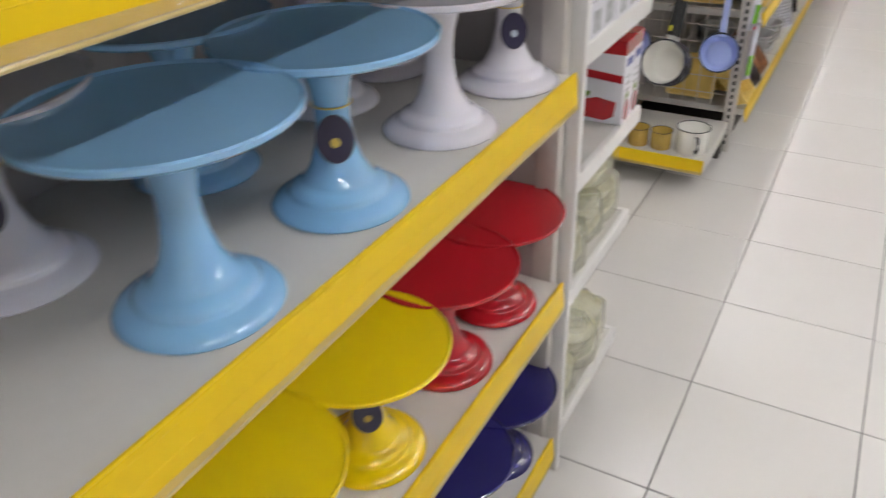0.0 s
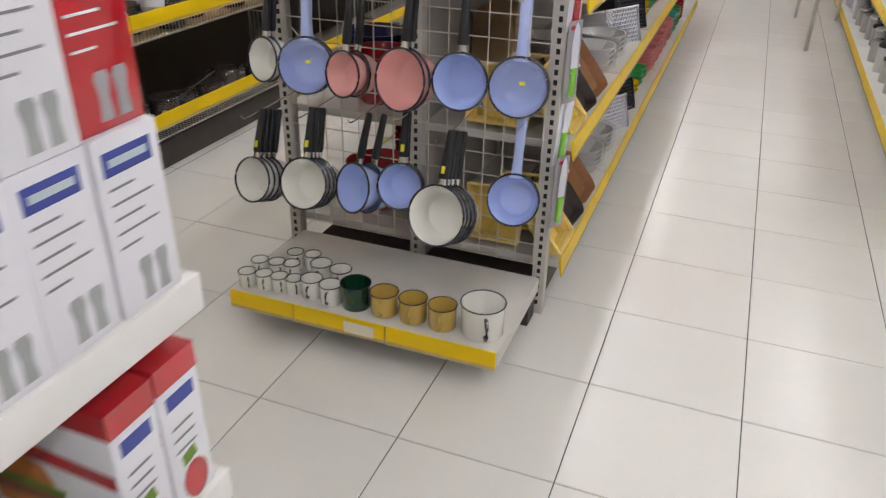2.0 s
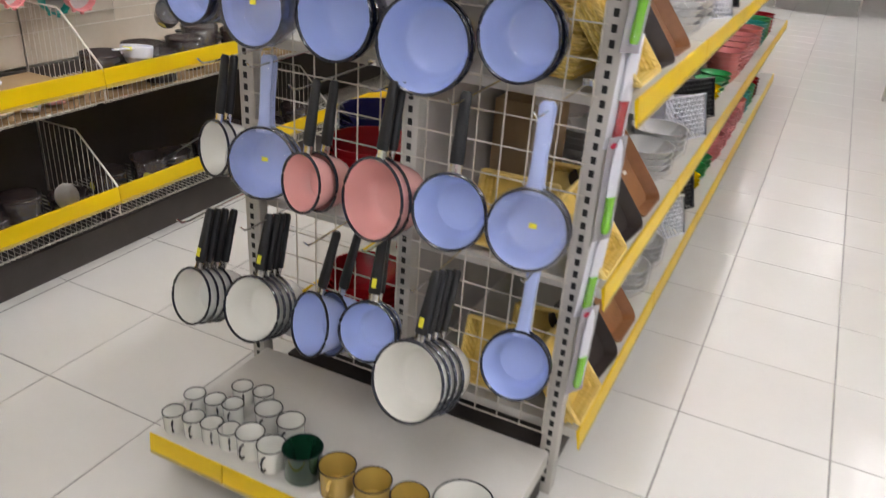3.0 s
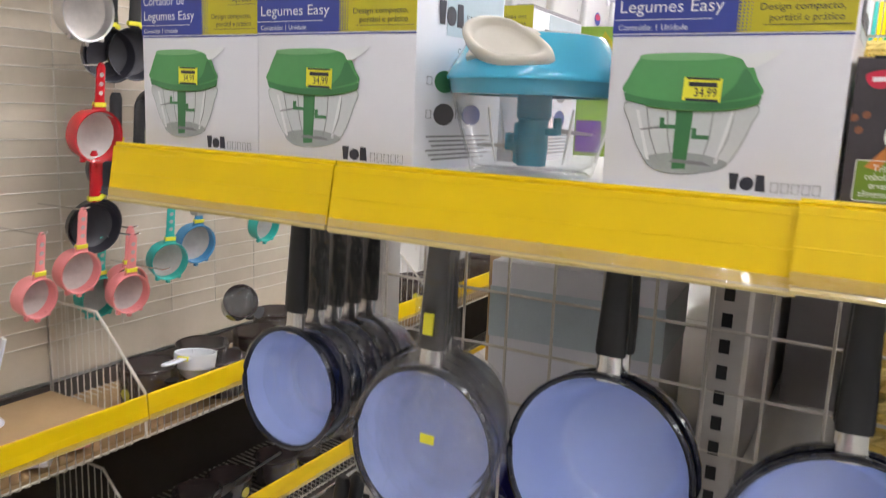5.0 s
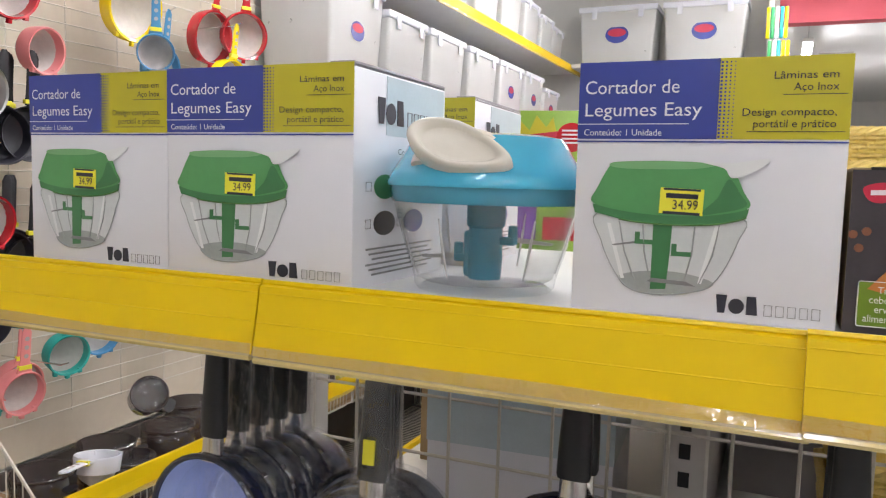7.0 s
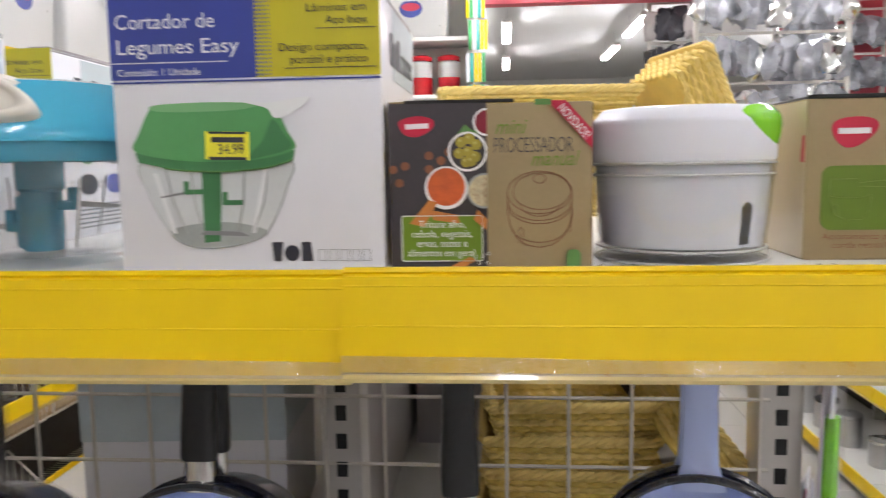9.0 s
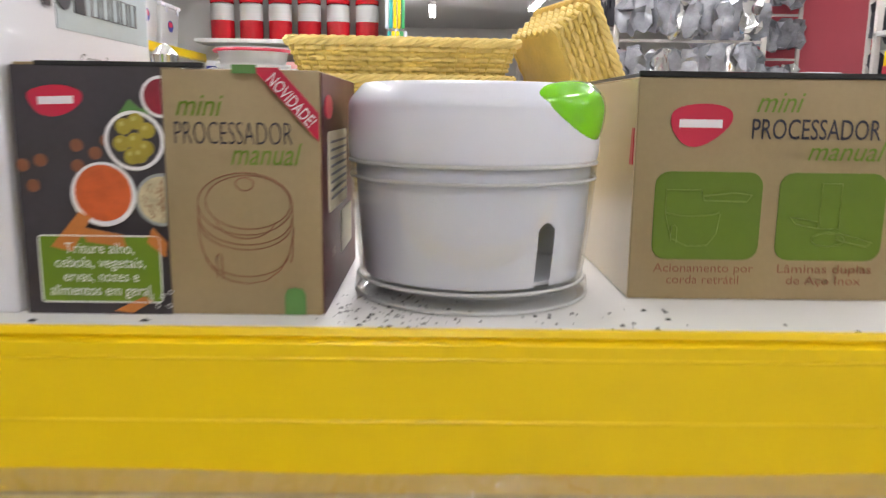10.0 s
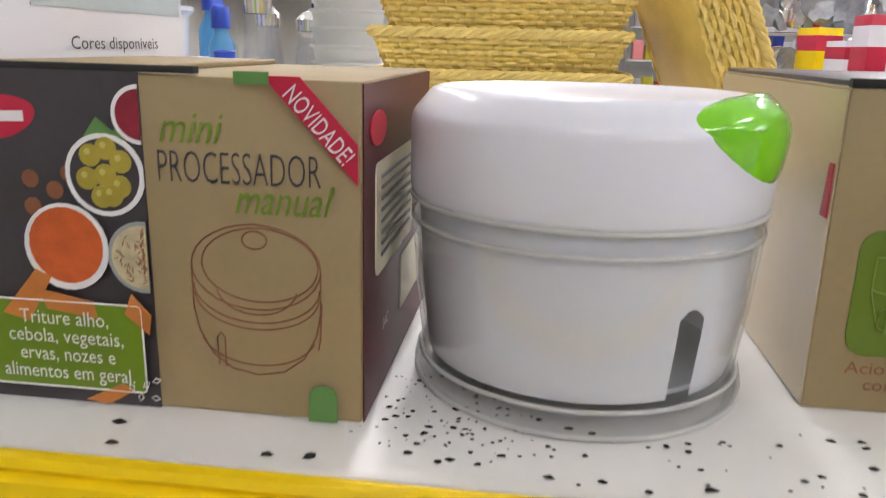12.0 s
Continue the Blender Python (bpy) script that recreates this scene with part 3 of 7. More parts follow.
for mt, w, x, y, z, tg in (
    (SKYBLUE, "light blue", -0.565, 0.455, 1.08, None), (SKYBLUE, "light blue", -0.565, 0.715, 1.08, 38), (WHITEP, "white", -0.565, 0.985, 1.08, None),
    (WHITEP, "white", -0.560, 1.225, 1.08, 42), (WHITEP, "white", -0.80, 0.40, 1.08, 45), (SKYBLUE, "light blue", -0.81, 0.70, 1.08, None),
    (WHITEP, "white", -0.80, 1.0, 1.08, None), (WHITEP, "white", -0.81, 1.20, 1.08, None), (WHITEP, "white", -0.80, 0.10, 1.08, None),
    (YELP, "yellow", -0.565, 0.45, 0.615, None), (YELP, "yellow", -0.565, 0.72, 0.615, 38), (REDP, "red", -0.565, 0.97, 0.615, None), (REDP, "red", -0.565, 1.18, 0.615, None),
    (YELP, "yellow", -0.81, 0.55, 0.615, None), (REDP, "red", -0.82, 0.93, 0.615, None), (REDP, "red", -0.83, 1.17, 0.615, None),
    (NAVYP, "navy blue", -0.565, 0.72, 0.15, None), (NAVYP, "navy blue", -0.565, 0.97, 0.15, None), (NAVYP, "navy blue", -0.565, 1.20, 0.15, None),
):
    cake_stand(mt, w, x, y, z, tg, turn=0 if tg else 7 * (y * 10 % 5))


# ---- end cap goods ----
def glass_box(x1, y0, z0, red=False, dark_side=True):
    """A carton that faces +x, 0.079 wide along y."""
    w, d, h = 0.078, 0.20, 0.172
    ob = thing("boxed_glass_set", "dark red carton of glasses on cartons" if red else "white printed carton with two drawn glasses", "carton", at(x1, y0, z0), "glass cartons")
    part("carton", bx(B(), (-d, 0, 0), (0, w, h), 0.0015), REDP if red else CARDW, ob)
    if not red:
        part("side_print", bx(B(), (-d + 0.004, -0.0008, 0.004), (-0.006, 0.002, h - 0.004)), CARDG, ob, "grey printed side")
    F = pose(0.0006, 0, 0, 0, 0, 90)
    if not red:
        part("heading", poly(B(), [(0.008, h - 0.035), (w - 0.012, h - 0.035), (w - 0.012, h - 0.013), (0.008, h - 0.013)], m=F), BLUEPR, ob, "violet-blue heading block")
        part("heading_bar", poly(B(), [(0.014, h - 0.027), (w - 0.018, h - 0.027), (w - 0.018, h - 0.020), (0.014, h - 0.020)], m=at(0.0006, 0, 0) @ F), GREYBL, ob)
    for k, (a, b) in enumerate(((0.010, 0.040), (0.010, 0.060), (0.010, 0.046), (0.010, 0.062), (0.010, 0.036))):
        z = h - 0.048 - k * 0.014
        part("text_line", poly(B(), [(a, z), (b, z), (b, z + 0.0022), (a, z + 0.0022)], m=F), CARDW if red else INKG, ob)
    for k in (0, 1):
        a = 0.028 + k * 0.021
        part("glass_print", poly(B(), [(a, 0.008), (a + 0.014, 0.008), (a + 0.0125, 0.028), (a + 0.0155, 0.044), (a + 0.013, 0.050), (a + 0.001, 0.050), (a - 0.0015, 0.044), (a + 0.0015, 0.028)], m=F), BOWLDK if not red else CARDG, ob, "drawn tumbler")
    return ob


for k in range(5):
    glass_box(-0.462 - 0.003 * (k % 2), 1.368 + k * 0.0805, 1.124)
for k in range(3):
    glass_box(-0.464, 1.446 + k * 0.0805, 1.2965)
glass_box(-0.47, 1.688, 1.2965, True)
glass_box(-0.69, 1.40, 1.124)
glass_box(-0.69, 1.55, 1.124)


def burger_box(x1, y0, z0):
    w, d, h = 0.062, 0.21, 0.195
    ob = thing("burger_press_box", "red and white carton with a printed burger", "carton", at(x1, y0, z0), "burger cartons")
    part("carton", bx(B(), (-d, 0, 0), (0, w, h), 0.0015), CARDW, ob)
    part("red_top", bx(B(), (-d - 0.0006, -0.0006, h - 0.03), (0.0005, w + 0.0006, h + 0.0006)), REDP, ob)
    S = at(-d, -0.0008, 0)
    part("red_band", poly(B(), [(0.0, 0.115), (d - 0.004, 0.10), (d - 0.004, 0.118), (0.0, 0.135)], m=S), REDP, ob)
    part("bun_print", poly(B(), [(0.03, 0.075), (0.04, 0.10), (0.075, 0.112), (0.11, 0.10), (0.122, 0.075)], m=at(-d, -0.0013, 0)), CARROT, ob, "printed bun")
    part("lettuce_print", poly(B(), [(0.022, 0.064), (0.13, 0.062), (0.134, 0.073), (0.026, 0.077)], m=at(-d, -0.0013, 0)), LEAFPR, ob)
    part("patty_print", poly(B(), [(0.03, 0.048), (0.122, 0.046), (0.126, 0.062), (0.026, 0.064)], m=at(-d, -0.0013, 0)), NUTPR, ob)
    part("lower_bun_print", poly(B(), [(0.035, 0.028), (0.115, 0.028), (0.124, 0.046), (0.028, 0.048)], m=at(-d, -0.0013, 0)), CARROT, ob)
    part("press_print", poly(B(), [(0.105, 0.012), (0.17, 0.008), (0.192, 0.02), (0.196, 0.055), (0.15, 0.062), (0.11, 0.05)], m=at(-d, -0.0018, 0)), REDP, ob, "printed red press")
    F = pose(0.0008, 0, 0, 0, 0, 90)
    part("heading", poly(B(), [(0.01, h - 0.058), (w - 0.01, h - 0.058), (w - 0.01, h - 0.04), (0.01, h - 0.04)], m=F), BLUEPR, ob)
    for k in range(3):
        z = h - 0.085 - k * 0.016
        part("text_line", poly(B(), [(0.012, z), (0.044, z), (0.044, z + 0.003), (0.012, z + 0.003)], m=F), INKG, ob)
    part("leaf_print", poly(B(), [(0.02, 0.055), (0.042, 0.06), (0.038, 0.075), (0.018, 0.07)], m=F), LEAFPR, ob)
    part("red_spot", poly(B(), ring2(0.034, 0.028, 0.02, 0.026, 16), m=F), REDP, ob)
    return ob


for x, y in ((-0.463, 1.640), (-0.465, 1.708), (-0.70, 1.645), (-0.71, 1.711), (-0.86, 1.56)):
    burger_box(x, y, 0.854)


def cream_pack(x, y, z, k):
    ob = thing("wrapped_bowl_pack", "cream plastic bowls wrapped in clear film", "bowl pack", at(x, y, z) @ pose(0, 0, 0, 0, 0, 37 * k), "wrapped bowls")
    r = 0.070 + 0.006 * (k % 3)
    for q in range(3):
        part("bowl", lathe(B(), [(0, 0.003), (r * 0.55, 0.0), (r * 0.6, 0.004), (r * 0.95, 0.045), (r, 0.052), (r * 0.985, 0.052), (r * 0.92, 0.044), (r * 0.57, 0.007), (0, 0.006)], 20, at(0.004 * q, 0, 0.026 * q)), CREAMP, ob)
    bm = lathe(B(), [(0, -0.0), (r * 0.75, 0.0), (r * 1.08, 0.02), (r * 1.12, 0.07), (r * 1.06, 0.108), (r * 0.5, 0.122), (0, 0.118)], 18)
    for v in bm.verts:
        d = noise.noise(v.co * 42 + Vector((k * 3.1, 0, 0))) * 0.011
        v.co += Vector((v.co.x, v.co.y, 0)).normalized() * d + Vector((0, 0, max(0, d) * (v.co.z > 0.01)))
    part("wrap", bm, FILMC, ob, "crinkled clear film", sharp=180)
    return ob


for z in (0.56, 0.165):
    for k, (x, y) in enumerate(((-0.55, 1.44), (-0.55, 1.60), (-0.555, 1.71), (-0.72, 1.50), (-0.72, 1.66))):
        cream_pack(x, y, z, k + int(z * 10))
    if z > 0.5:
        cream_pack(-0.56, 1.655, z + 0.122, 3)


# ---- pans ----
def pan_parts(ob, r, inside, outside, handle, off=(0, 0, 0), sticker=False, first=True):
    d = r * 0.95
    o = at(*off)
    m = o @ at(0, 0, -r) @ pose(0, 0, 0, 90, 0, 0)
    n = 40 if first else 28
    part("bowl", lathe(B(), [(r * 0.985, -0.002), (r * 0.915, -d * 0.3), (r * 0.83, -d * 0.68), (r * 0.72, -d + 0.008), (r * 0.64, -d + 0.003), (0, -d + 0.003)], n, m), inside, ob, "glossy enamel inside")
    part("shell", lathe(B(), [(r, -0.001), (r * 0.94, -d * 0.3), (r * 0.855, -d * 0.68), (r * 0.75, -d + 0.004), (r * 0.66, -d), (0, -d)], n, m), outside, ob)
    part("rim", tube(B(), [(off[0] + r * math.cos(2 * math.pi * k / n), off[1], off[2] - r + r * math.sin(2 * math.pi * k / n)) for k in range(n)], 0.0034, 6, True), RIM, ob, "dark rolled rim")
    if handle == "black":
        part("ferrule", loft(B(), [(off[0], off[1] + 0.006, off[2] - 0.006, 0.0135, 0.004), (off[0], off[1] + 0.008, off[2] + 0.008, 0.0125, 0.006), (off[0], off[1] + 0.008, off[2] + 0.022, 0.0120, 0.0065)], 10), CHROME, ob, "bright metal collar")
        h = part("handle", loft(B(), [(off[0], off[1] + 0.008, off[2] + z, w, t) for z, w, t in ((0.020, 0.0145, 0.008), (0.024, 0.0155, 0.009), (0.05, 0.0150, 0.0095), (0.09, 0.0132, 0.009), (0.13, 0.0118, 0.0085), (0.158, 0.0120, 0.008), (0.166, 0.0080, 0.006))], 12), BLACKP, ob, "black plastic handle")
    else:
        h = part("handle", loft(B(), [(off[0], off[1] + 0.005, off[2] + z, w, t) for z, w, t in ((-0.012, 0.022, 0.003), (0.01, 0.015, 0.004), (0.06, 0.0135, 0.004), (0.12, 0.0145, 0.004), (0.16, 0.0155, 0.004), (0.17, 0.009, 0.003))], 12), inside, ob, "enamelled steel handle")
    if sticker:
        part("sticker", bx(B(), (off[0] - 0.006, off[1] - 0.004, off[2] + 0.036), (off[0] + 0.005, off[1] - 0.0015, off[2] + 0.058)), TAGY, h, "yellow price sticker")


def pan(x, y, z, r, colour, handle, n=1, tilt=8, turn=0, outside=None, wrapped="", sticker=False, gap=0.026, drift=0.0):
    """One pan and those behind it on the same hook; (x, y, z) is where its handle joins."""
    words = {"blue": (BLUEEN, "periwinkle blue"), "pink": (PINKEN, "salmon pink"), "white": (CREAMEN, "cream white")}
    mt, w = words[colour]
    hz = z + 0.155 * math.cos(radians(tilt))
    hook = thing("wire_hook", "thin bent metal hook on the wire grid", "hook", at(x, 0, hz), "pan hooks")
    part("rod", tube(B(), [(0, GY, 0.002), (0, y - 0.01, -0.004), (0, y - 0.035, -0.001), (0, y - 0.05, 0.012)], 0.0022, 6), CHROME, hook)
    part("bracket", bx(B(), (-0.012, GY - 0.012, -0.004), (0.012, GY - 0.0085, 0.012), 0.001), CHROME, hook)
    for k in range(n):
        jx, jt = (0, 0) if k == 0 else (random.uniform(-0.002, 0.002), random.uniform(-1, 1))
        lab = w + " enamel pan with dark rim, hung by its " + ("black" if handle == "black" else "matching") + " handle"
        film_on = wrapped == "all" or (wrapped == "front" and k == 0) or (wrapped == "rest" and k > 0)
        if film_on:
            lab = w + " enamel pan in clear film, hung by its " + ("black" if handle == "black" else "matching") + " handle"
        ob = thing("enamel_pan", lab, "pan", at(x + jx - drift * k, y, z) @ pose(0, 0, 0, tilt * -1, 0, turn + jt) @ at(0, k * gap, 0), "hanging pans")
        pan_parts(ob, r, mt, outside or mt, handle, first=k == 0, sticker=sticker and k == 0)
        if film_on:
            bm = lathe(B(), [(0, 0.006), (r * 0.6, 0.005), (r * 1.03, 0.008), (r * 1.09, -0.01), (r * 1.0, -r * 0.5), (r * 0.75, -r * 0.99), (0, -r * 1.02)], 26, at(0, 0, -r) @ pose(0, 0, 0, 90, 0, 0))
            for v in bm.verts:
                v.co += Vector((noise.noise(v.co * 55), noise.noise(v.co * 47 + Vector((9, 0, 0))) - 0.3, noise.noise(v.co * 51 + Vector((0, 7, 0))))) * 0.004
            part("wrap", bm, FILM, ob, "crinkled clear film", sharp=180)
            if k == 0:
                part("sticker", bx(B(), (0.004, -0.0095, -r * 0.9), (0.020, -0.0085, -r * 0.78)), TAGY, ob, "yellow price sticker")
            part("handle_wrap", loft(B(), [(0, 0.006, zz, ww, 0.008) for zz, ww in ((-0.01, 0.03), (0.03, 0.022), (0.09, 0.021), (0.15, 0.023), (0.19, 0.024), (0.2, 0.012))], 10), FILM, ob, "clear film sleeve")


# top row, middle row, bottom row
pan(-1.412, 3.290, 1.327, 0.072, "blue", "black", 5, 4, -2, NAVY, wrapped="rest", gap=0.034)
pan(-1.206, 3.262, 1.329, 0.082, "blue", "black", 4, 5, 1, NAVY, wrapped="all", sticker=True, gap=0.032, drift=0.013)
pan(-1.038, 3.324, 1.339, 0.094, "blue", "black", 2, 6, 0, NAVY)
pan(-0.820, 3.315, 1.317, 0.099, "blue", "black", 2, 5, 8, NAVY)
pan(-0.629, 3.346, 1.344, 0.088, "blue", "blue", 2, 4, -5, NAVY)
pan(-1.420, 3.360, 0.934, 0.071, "white", "black", 2, 10, -18)
pan(-1.246, 3.328, 0.958, 0.087, "blue", "blue", 2, 11, 14, wrapped="front")
pan(-1.072, 3.253, 0.950, 0.068, "pink", "black", 2, 10, -17, gap=0.05)
pan(-0.883, 3.256, 0.978, 0.090, "pink", "black", 2, 11, -15)
pan(-0.703, 3.252, 0.986, 0.080, "blue", "black", 1, 11, 5)
pan(-0.533, 3.253, 0.992, 0.082, "blue", "blue", 2, 11, 7, wrapped="front", gap=0.022)
pan(-1.425, 3.254, 0.557, 0.075, "white", "black", 4, 18, -10, sticker=True)
pan(-1.243, 3.276, 0.577, 0.085, "white", "black", 4, 19, 0, sticker=True)
pan(-1.048, 3.264, 0.593, 0.080, "blue", "black", 2, 17, -25, gap=0.06)
pan(-0.893, 3.262, 0.621, 0.072, "blue", "black", 2, 18, 7, sticker=True)
pan(-0.736, 3.196, 0.601, 0.092, "white", "black", 4, 20, -6, sticker=True, gap=0.03)
pan(-0.552, 3.354, 0.607, 0.080, "blue", "blue", 2, 19, 7)


# ---- mugs on the base tray ----
def mug(x, y, r, h, material, word, turn, handle=True):
    ob = thing("enamel_mug", word + " enamel mug with dark rim on the tray", "mug", at(x, y, 0.155) @ pose(0, 0, 0, 0, 0, turn), "tray mugs")
    part("body", lathe(B(), [(0, 0.002), (r * 0.92, 0.0), (r * 0.965, 0.004), (r * 0.975, h * 0.9), (r, h), (r * 0.985, h), (r * 0.945, h * 0.9), (r * 0.93, 0.006), (0, 0.005)], 32), material, ob)
    part("rim", tube(B(), [(r * math.cos(k * math.pi / 16), r * math.sin(k * math.pi / 16), h) for k in range(32)], 0.0022 if r > 0.05 else 0.0017, 6, True), RIM, ob)
    if handle:
        s = r / 0.045
        part("handle", tube(B(), [(0, -r * 0.95, h * 0.80), (0, -r - 0.012 * s, h * 0.84), (0, -r - 0.020 * s, h * 0.72), (0, -r - 0.019 * s, h * 0.42), (0, -r - 0.010 * s, h * 0.24), (0, -r * 0.95, h * 0.22)], 0.0042 * s, 8), material if material in (MUSTARD, GREENEN) else RIM, ob)


for x, y in ((-1.395, 3.09), (-1.335, 3.10), (-1.278, 3.105), (-1.225, 3.11), (-1.40, 3.175), (-1.338, 3.185), (-1.285, 3.195), (-1.315, 3.27), (-1.25, 3.28)):
    mug(x, y + 0.01, 0.029, 0.055, CREAMEN, "small white", 20 + 30 * ((x * 77) % 1))
for x, y in ((-1.160, 3.115), (-1.085, 3.105), (-1.18, 3.215), (-1.10, 3.205)):
    mug(x, y + 0.01, 0.037, 0.068, CREAMEN, "white", 10)
mug(-1.000, 3.130, 0.050, 0.085, GREENEN, "dark green", 200)
for x in (-0.897, -0.797, -0.697):
    mug(x, 3.128, 0.046, 0.078, MUSTARD, "mustard yellow", 12)
mug(-0.570, 3.145, 0.070, 0.108, CREAMEN, "large white", 25)


# ---- things on the top shelf ----
def smooth(pts, n=5):
    """Rounds a closed outline through its corners."""
    out = []
    c = len(pts)
    for i in range(c):
        p0, p1, p2, p3 = pts[i - 1], pts[i], pts[(i + 1) % c], pts[(i + 2) % c]
        for k in range(n):
            t = k / n
            out.append(tuple(0.5 * (2 * b + (d - a) * t + (2 * a - 5 * b + 4 * d - e) * t * t + (3 * b - a - 3 * d + e) * t ** 3) for a, b, d, e in zip(p0, p1, p2, p3)))
    return out


def logo_blocks(parent, m, w, h, material=INKB):
    """A house mark as plain shapes: three heavy blocks and five thin ones."""
    a = w * 0.135
    part("mark_block", poly(B(), [(a * 0.1, h), (a * 0.9, h), (a * 0.75, 0), (a * 0.25, 0)], m=m), material, parent)
    part("mark_block", poly(B(), ring2(a * 1.55, h * 0.42, a * 0.56, h * 0.42, 16), m=m), material, parent)
    part("mark_block", poly(B(), [(a * 2.25, 0), (a * 3.05, 0), (a * 2.9, h), (a * 2.25, h)], m=m), material, parent)
    for k in range(5):
        x = w * 0.47 + k * w * 0.107
        bm = outline(B(), [(x, h * 0.02), (x + w * 0.07, h * 0.02), (x + w * 0.07, h * 0.6), (x, h * 0.6)], h * 0.025)
        part("mark_outline", bm, INKG, parent, m=m)


def chopper_box(x, y, w, h, d, turn=0.0, sticker=True, side=False, label="white carton with a printed green hand chopper"):
    ob = thing("chopper_box", label, "carton", at(x, y, TOP) @ pose(0, 0, 0, 0, 0, turn), "chopper cartons")
    part("carton", bx(B(), (0, 0, 0), (w, d, h - 0.003), 0.0012), CARDW, ob)
    part("lid_flap", bx(B(), (0.001, 0.001, h - 0.0028), (w - 0.001, d - 0.001, h - 0.0008), 0.0005), CARDW, ob)
    part("flap_edge", bx(B(), (w * 0.88, 0.0, h - 0.003), (w - 0.001, d, h + 0.0006), 0.0004), CARDG, ob, "dark worn flap edge")
    f1, f2, f3 = at(0, -0.0005, 0), at(0, -0.0010, 0), at(0, -0.0015, 0)

    layer = [0]

    def pl(name, pts, mt, f, lab=""):
        layer[0] += 1
        return part(name, poly(B(), [(px * w, pz * h) for px, pz in pts], m=at(0, -0.0004 - 0.0001 * layer[0], 0)), mt, ob, lab)

    pl("blue_panel", [(0.001, 0.695), (0.545, 0.695), (0.545, 0.997), (0.001, 0.997)], BLUEPR, f1, "blue printed panel")
    pl("yellow_panel", [(0.545, 0.695), (0.999, 0.695), (0.999, 0.997), (0.545, 0.997)], OLIVE, f1, "mustard printed panel")
    pl("blue_rule", [(0.001, 0.682), (0.999, 0.682), (0.999, 0.688), (0.001, 0.688)], BLUEPR, f1)
    bm = B()
    for i in range(4):
        for j in range(21):
            s = 0.0042 - 0.0007 * i
            px, pz = 0.552 + i * 0.0155, 0.704 + j * 0.0139
            poly(bm, [((px - s) * w, (pz - s) * h), ((px + s) * w, (pz - s) * h), ((px + s) * w, (pz + s) * h), ((px - s) * w, (pz + s) * h)], m=f2)
    tagged(part("dot_pattern", bm, BLUEPR, ob), kind="stuff")

    def tx(s, px, pz, size, width, mt, align="LEFT"):
        writing(s, size * h, mt, ob, at(px * w, -0.0012, pz * h), align=align, width=width * w)

    tx("Cortador de", 0.025, 0.872, 0.075, 0.37, INKW)
    tx("Legumes Easy", 0.025, 0.784, 0.075, 0.455, INKW)
    tx("Conteúdo: 1 Unidade", 0.027, 0.708, 0.036, 0.31, INKW)
    pl("rule", [(0.0, 0.752), (0.44, 0.752), (0.44, 0.755), (0.0, 0.755)], INKW, f2)
    tx("Lâminas em", 0.955, 0.915, 0.040, 0.215, INKB, "RIGHT")
    tx("Aço Inox", 0.955, 0.872, 0.040, 0.15, INKB, "RIGHT")
    tx("Design compacto,", 0.955, 0.782, 0.040, 0.32, INKB, "RIGHT")
    tx("portátil e prático", 0.955, 0.739, 0.040, 0.28, INKB, "RIGHT")
    pl("rule", [(0.77, 0.857), (0.985, 0.857), (0.985, 0.8595), (0.77, 0.8595)], INKB, f2)
    pl("rule", [(0.65, 0.722), (0.985, 0.722), (0.985, 0.7245), (0.65, 0.7245)], INKB, f2)
    # the printed chopper
    bowl = smooth([(0.10, 0.40), (0.38, 0.43), (0.655, 0.40), (0.645, 0.31), (0.60, 0.20), (0.55, 0.135), (0.46, 0.098), (0.34, 0.085), (0.24, 0.103), (0.17, 0.18), (0.118, 0.29)])
    pl("bowl_print", bowl, BOWLPR, f1, "printed clear bowl")
    part("bowl_outline", outline(B(), [(px * w, pz * h) for px, pz in bowl], 0.00035), BOWLDK, ob, "", at(0, -0.0011, 0))
    for rib in ([(0.19, 0.37), (0.215, 0.25), (0.26, 0.14)], [(0.285, 0.36), (0.295, 0.25), (0.315, 0.17)], [(0.485, 0.36), (0.478, 0.25), (0.455, 0.15)], [(0.575, 0.37), (0.555, 0.25), (0.51, 0.14)]):
        part("rib_print", outline(B(), [(px * w, pz * h) for px, pz in rib], 0.0005, False), BOWLDK, ob, "", at(0, -0.0012, 0))
    part("collar_line", outline(B(), [(px * w, pz * h) for px, pz in smooth([(0.082, 0.43), (0.09, 0.402), (0.22, 0.373), (0.40, 0.363), (0.56, 0.373), (0.67, 0.402), (0.676, 0.43)])[9:26]], 0.0005, False), GREENDK, ob, "", at(0, -0.0026, 0))
    pl("base_print", smooth([(0.20, 0.15), (0.30, 0.175), (0.44, 0.178), (0.56, 0.15), (0.535, 0.118), (0.45, 0.097), (0.32, 0.088), (0.23, 0.105)]), BOWLDK, f2)
    pl("glint_print", [(0.14, 0.36), (0.155, 0.36), (0.22, 0.14), (0.205, 0.14)], BOWLLT, f2)
    pl("glint_print", [(0.56, 0.37), (0.58, 0.37), (0.52, 0.14), (0.505, 0.14)], BOWLLT, f2)
    pl("core_print", [(0.325, 0.40), (0.40, 0.40), (0.395, 0.26), (0.385, 0.11), (0.325, 0.105), (0.325, 0.25)], LIDGR2, f2, "printed green core")
    for a, b in ((0.255, 0.30), (0.40, 0.26)):
        pl("arm_print", [(a, b - 0.018), (a + 0.075, b - 0.018), (a + 0.075, b), (a + 0.02, b), (a + 0.02, b + 0.03), (a, b + 0.03)], LIDGR2, f3)
